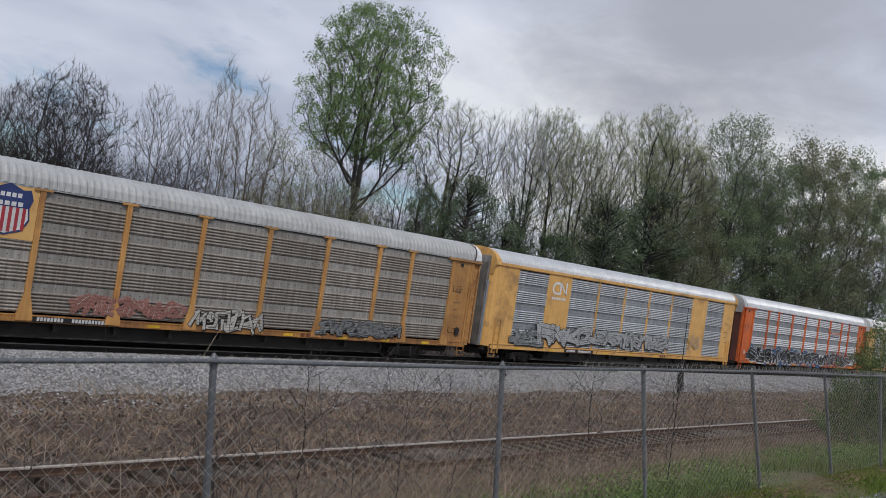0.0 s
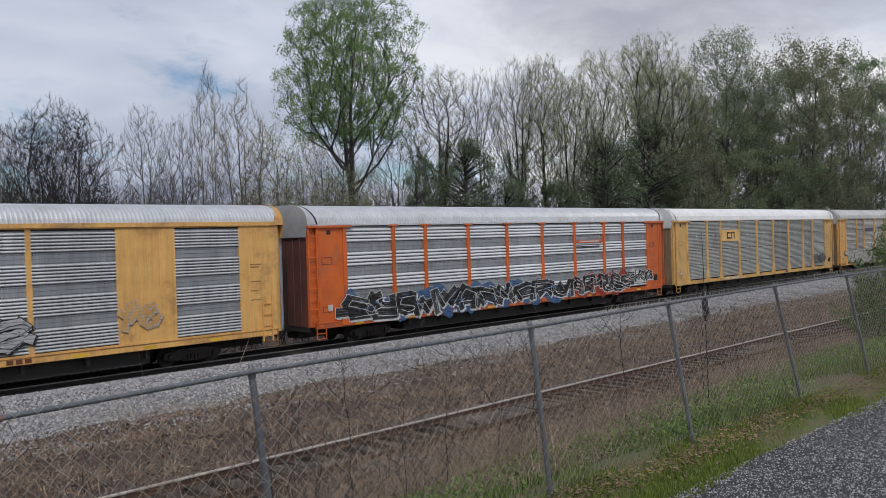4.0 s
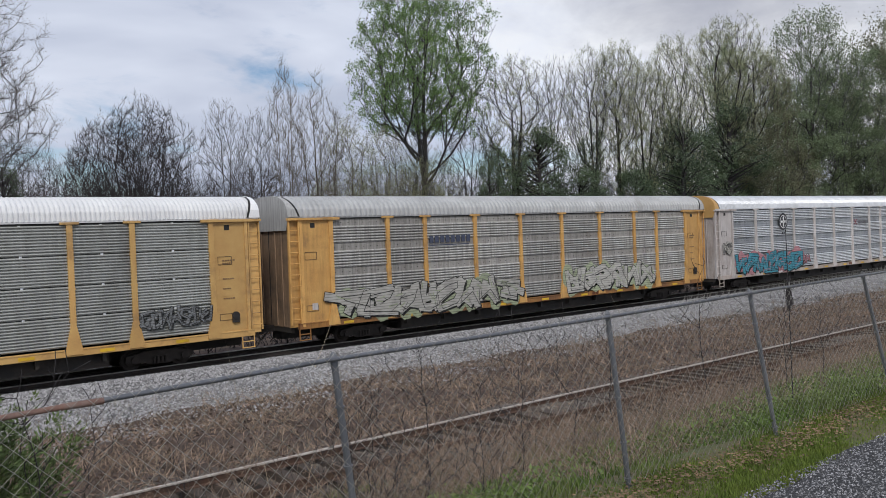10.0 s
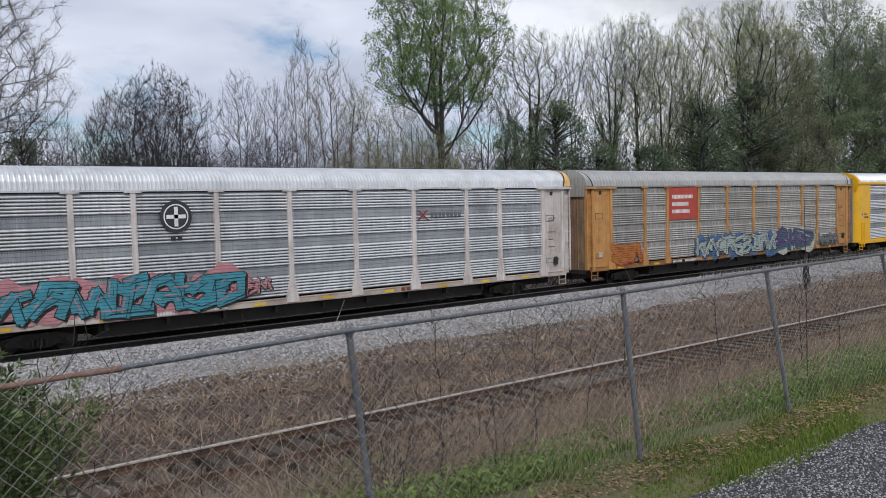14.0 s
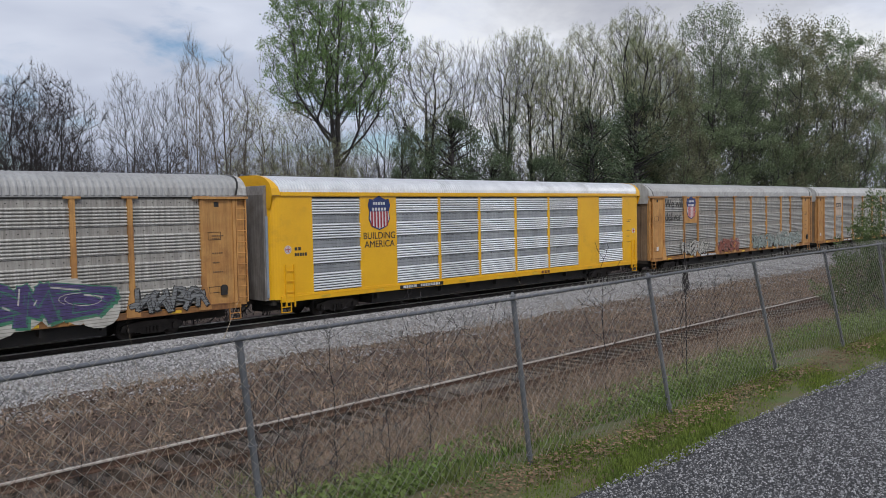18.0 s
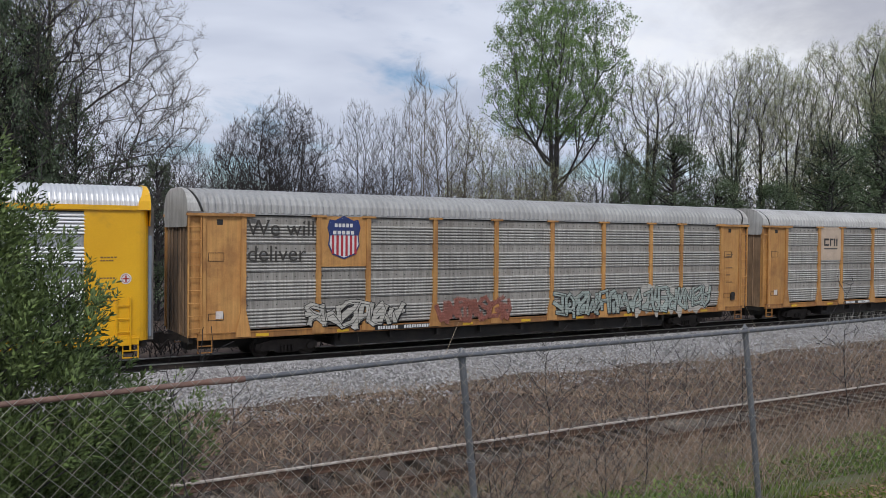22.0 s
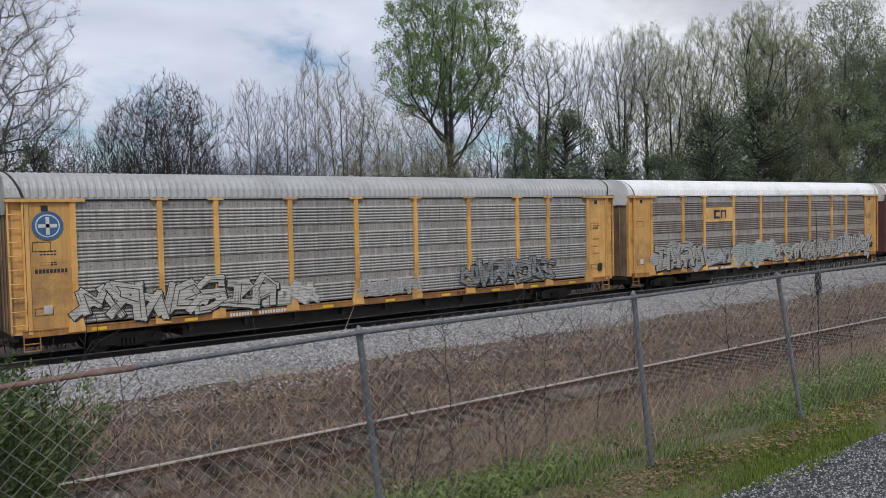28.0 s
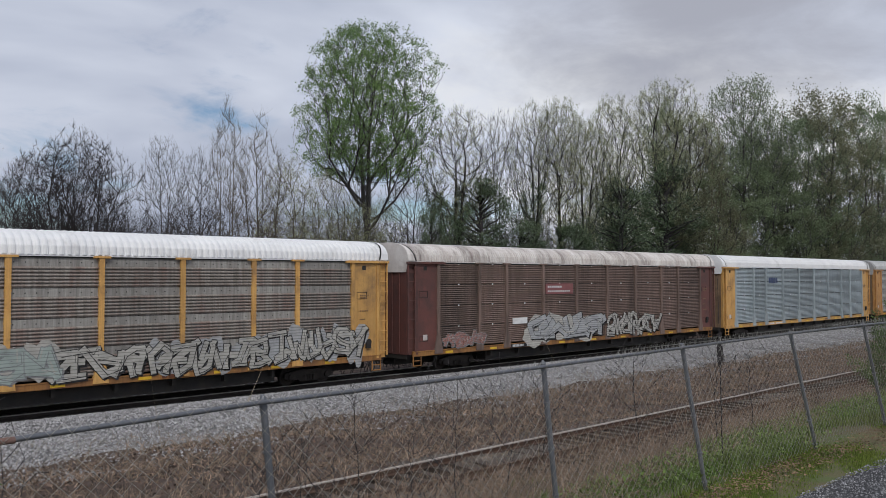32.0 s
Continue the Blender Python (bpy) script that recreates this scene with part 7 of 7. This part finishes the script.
def weed_leaves(name, label, n, xr, yr, high, seed):
    """Low leafy weeds: clumps of small tilted leaves at mixed heights."""
    rng = np.random.default_rng(seed)
    k = n // 70
    cx, cy = xr[0] + (xr[1] - xr[0]) * rng.random(k) ** 1.5, rng.uniform(*yr, k)
    ok = np.sin(cx * 1.1 + 1.7 * np.sin(cy * 0.9)) + 0.6 * np.sin(cx * 0.43 - cy * 1.4) > -0.35
    cx, cy = cx[ok], cy[ok]
    wide = rng.uniform(0.08, 0.24, len(cx))
    x = np.repeat(cx, 70) + rng.normal(0, 1, 70 * len(cx)) * np.repeat(wide, 70)
    y = np.repeat(cy, 70) + rng.normal(0, 1, 70 * len(cx)) * np.repeat(wide, 70)
    z = ground_z(x, y) + high * np.repeat(wide / 0.24, 70) * rng.random(len(x)) ** 0.8
    v, f = blades(np.stack([x, y, z], 1), 0.045, rng, 0.42, 0.5)
    tagged(new(name, fast_mesh(name, v, f, M["weed"])), label, "weeds", kind="stuff")


weed_leaves("leafy_weeds", "fresh leafy green weeds in clumps on the bank", 90000, (1.8, 26), (3.6, 7.6), 0.26, 311)


def litter():
    rng = np.random.default_rng(9)
    n = 15000
    x = np.where(np.arange(n) < 1500, rng.uniform(-8, 2.5, n), 1.5 + 24 * rng.random(n) ** 1.6)
    x = x + rng.normal(0, 0.6, n)
    y = 3.22 + rng.normal(0, 0.13, n) + 0.05 * np.sin(x * 1.9)
    p = np.stack([x, y, ground_z(x, y) + 0.035], 1)
    v, f = blades(p, 0.03, rng, 0.6)
    v[:, 2] = np.repeat(p[:, 2], 4) + (v[:, 2] - np.repeat(p[:, 2], 4)) * 0.35
    tagged(new("leaf_litter", fast_mesh("leaf_litter", v, f, M["litter"])), "brown dead leaves along the fence line", "leaf litter", kind="stuff")


litter()


def mulch():
    rng = np.random.default_rng(19)
    n = 30000
    x, y = -2 + 60 * rng.random(n) ** 1.4, np.where(rng.random(n) < 0.72, rng.uniform(15.2, 23.2, n), rng.uniform(6.5, 12.3, n))
    p = np.stack([x, y, ground_z(x, y) + 0.03], 1)
    v, f = blades(p, np.where(y > 14, 0.11, 0.07)[:, None], rng, 0.6)
    v[:, 2] = np.repeat(p[:, 2], 4) + (v[:, 2] - np.repeat(p[:, 2], 4)) * 0.6
    tagged(new("dead_leaves", fast_mesh("dead_leaves", v, f, M["mulch"])), "brown dead leaves under the brambles", "leaf litter", kind="stuff")


mulch()


def sapling(x, y, high, seed):
    rng = np.random.default_rng(seed)
    s, tips, ends = skeleton_tree(rng, 0.25, 4.5, shape_vase, (6, 18, 34), 1, 0.85, 0.0, 0.16)
    s[:, :6] *= high / 10.0
    s[:, 6:] = np.maximum(s[:, 6:] * 0.22 * high / 2, 0.0016)
    v, f = rods(s, 4)
    t = tagged(new("sapling", fast_mesh("sapling", v, f, M["bark_dark"])), "thin leafless sapling growing on the bank", "sapling", "saplings on the bank")
    t.matrix_basis = pose(x, y, float(ground_z(x, y)) - 0.03)


for i, (x, y, h) in enumerate([(1.05, 4.1, 1.5), (4.1, 5.2, 1.7), (5.5, 5.6, 2.0), (3.1, 4.6, 1.3), (8.3, 5.4, 2.0), (6.9, 6.2, 1.9), (10.5, 5.6, 1.9), (12.0, 5.8, 1.7), (2.2, 5.4, 1.2), (9.2, 7.5, 2.2), (3.6, 4.0, 1.0), (2.75, 4.2, 1.1)]):
    sapling(x, y, h, 400 + i)


def thorn_shrubs():
    made = []
    for seed in (701, 702, 703):
        rng = np.random.default_rng(seed)
        w, tips, ends = skeleton_tree(rng, 0.08, 11.0, shape_dome, (18, 65, 190), 9, 0.7, 0.2, 0.2)
        w[:, :6] *= 0.1
        w[:, 6:] = np.maximum(w[:, 6:] * 0.12, 0.0018)
        v, f = twigs(w, ends)
        made.append(fast_mesh("thorn_shrub", v, f, M["bramble"] if seed != 702 else M["bark_dark"]))
    rng = random.Random(71)
    spots = [(rng.uniform(1.5, 7), rng.uniform(6.0, 8.8)) for _ in range(16)] + [(3 + 30 * rng.random() ** 1.3, rng.uniform(6.8, 12.3)) for _ in range(40)] + [(2.6, 4.9), (3.2, 5.4), (3.0, 4.4), (11.0, 4.9), (12.0, 5.2), (3.4, 4.8), (3.9, 5.2), (2.9, 5.8), (3.7, 6.2), (4.5, 5.8), (5.2, 6.4), (4.2, 4.6), (6.0, 6.5), (7.2, 6.6)]
    for k, (x, y) in enumerate(spots):
        ob = tagged(new("thorn_shrub", made[k % 3]), "leafless tangled thorn shrub on the bank", "shrub", "thorn shrubs on the bank")
        z = rng.uniform(0.55, 1.15)
        ob.matrix_basis = Matrix.LocRotScale((x, y, float(ground_z(x, y)) - 0.04), Euler((0, 0, rng.uniform(0, 6.28))), (z * 1.15, z * 1.15, z))


thorn_shrubs()


def dead_stalk():
    t = thing("dead_stalk", "tall dead weed stalk with a dark drooping tuft", "weed", m=pose(7.62, 4.0, float(ground_z(7.62, 4.0))))
    part("stem", Geo().tube((0, 0, -0.05), (-0.03, 0, 1.1), 0.006, 0.005, 6).tube((-0.03, 0, 1.1), (-0.06, 0, 1.85), 0.005, 0.002, 6).mesh("stem", M["bark_dark"]), t)
    rng = np.random.default_rng(12)
    n = 60
    a = np.stack([rng.normal(-0.03, 0.008, n), rng.normal(0, 0.008, n), rng.uniform(1.18, 1.32, n)], 1)
    b = a + np.stack([rng.normal(0, 0.012, n), rng.normal(0, 0.012, n), -rng.uniform(0.1, 0.26, n)], 1)
    v, f = rods(np.concatenate([a, b, np.full((n, 1), 0.005), np.full((n, 1), 0.002)], 1), 3)
    part("tuft", fast_mesh("tuft", v, f, M["bark_dark"]), t)


dead_stalk()

build_stones("ballast_stones", "crushed grey ballast stones beside the main line", 76000, (0, 75), (23.35, 28.0), 0.05, M["stone"], 501)
build_stones("scattered_stones", "ballast stones strewn into the brush", 9000, (0, 70), (20.8, 23.2), 0.045, M["stone"], 504)
build_stones("foot_stones", "grey stones at the foot of the bank", 17000, (-2, 16), (8.6, 13.0), 0.04, M["stone_old"], 505, 0.0, 1.2)
build_stones("siding_stones", "brown stones of the old siding bed", 16000, (0, 45), (12.1, 15.6), 0.045, M["stone_old"], 502)

build_stones("lane_chips", "scattered stone chippings on the asphalt lane", 16000, (-7, 14), (-3.0, 2.72), 0.0095, M["chip"], 506, 0.031, 1.0)
build_stones("asphalt_chips", "loose stone chippings on the asphalt lane", 52000, (2.4, 10.5), (1.0, 2.74), 0.0085, M["chip"], 503, 0.031, 1.3, 0.7)

# ---- the run of the train ----
PASS = [(0.0, 30.41), (1.5, 15.34), (3.0, 0.13), (4.5, -15.16), (5.5, -25.34), (6.0, -30.35), (7.0, -40.51), (8.0, -50.73), (9.0, -60.99), (10.0, -71.36), (11.0, -81.72), (12.0, -91.99), (13.0, -102.33), (14.2, -114.77), (15.5, -128.23), (16.0, -133.34), (17.0, -143.45), (18.0, -153.54), (19.0, -163.55), (20.0, -173.58), (21.0, -183.69), (22.0, -193.94), (23.0, -203.94), (24.0, -213.59), (25.0, -223.31), (26.2, -235.06), (27.5, -247.85), (28.0, -252.73), (29.0, -262.16), (30.0, -271.57), (31.0, -281.03), (32.0, -290.43)]


def motions():
    for i, car in enumerate(TRAIN):
        walk(car, [(t, pose(s + i * PITCH - LB, YC, 0)) for t, s in PASS])
    # every wheelset rolls; those at the same place in a truck share one action
    ts = [k / 30 for k in range(0, 961)]
    s = np.interp(ts, [p[0] for p in PASS], [p[1] for p in PASS])
    first = {}
    for w in SPINNING:
        x = round(w.matrix_basis.translation.x, 2)
        if x not in first:
            first[x] = w
            walk(w, [(t, pose(x, 0, 0.355, 0, math.degrees(v / 0.355) % 360, 0)) for t, v in zip(ts, s)])
        else:
            w.rotation_mode = "QUATERNION"
            ad, src = w.animation_data_create(), first[x].animation_data
            ad.action = src.action
            ad.action_slot = src.action_slot


motions()
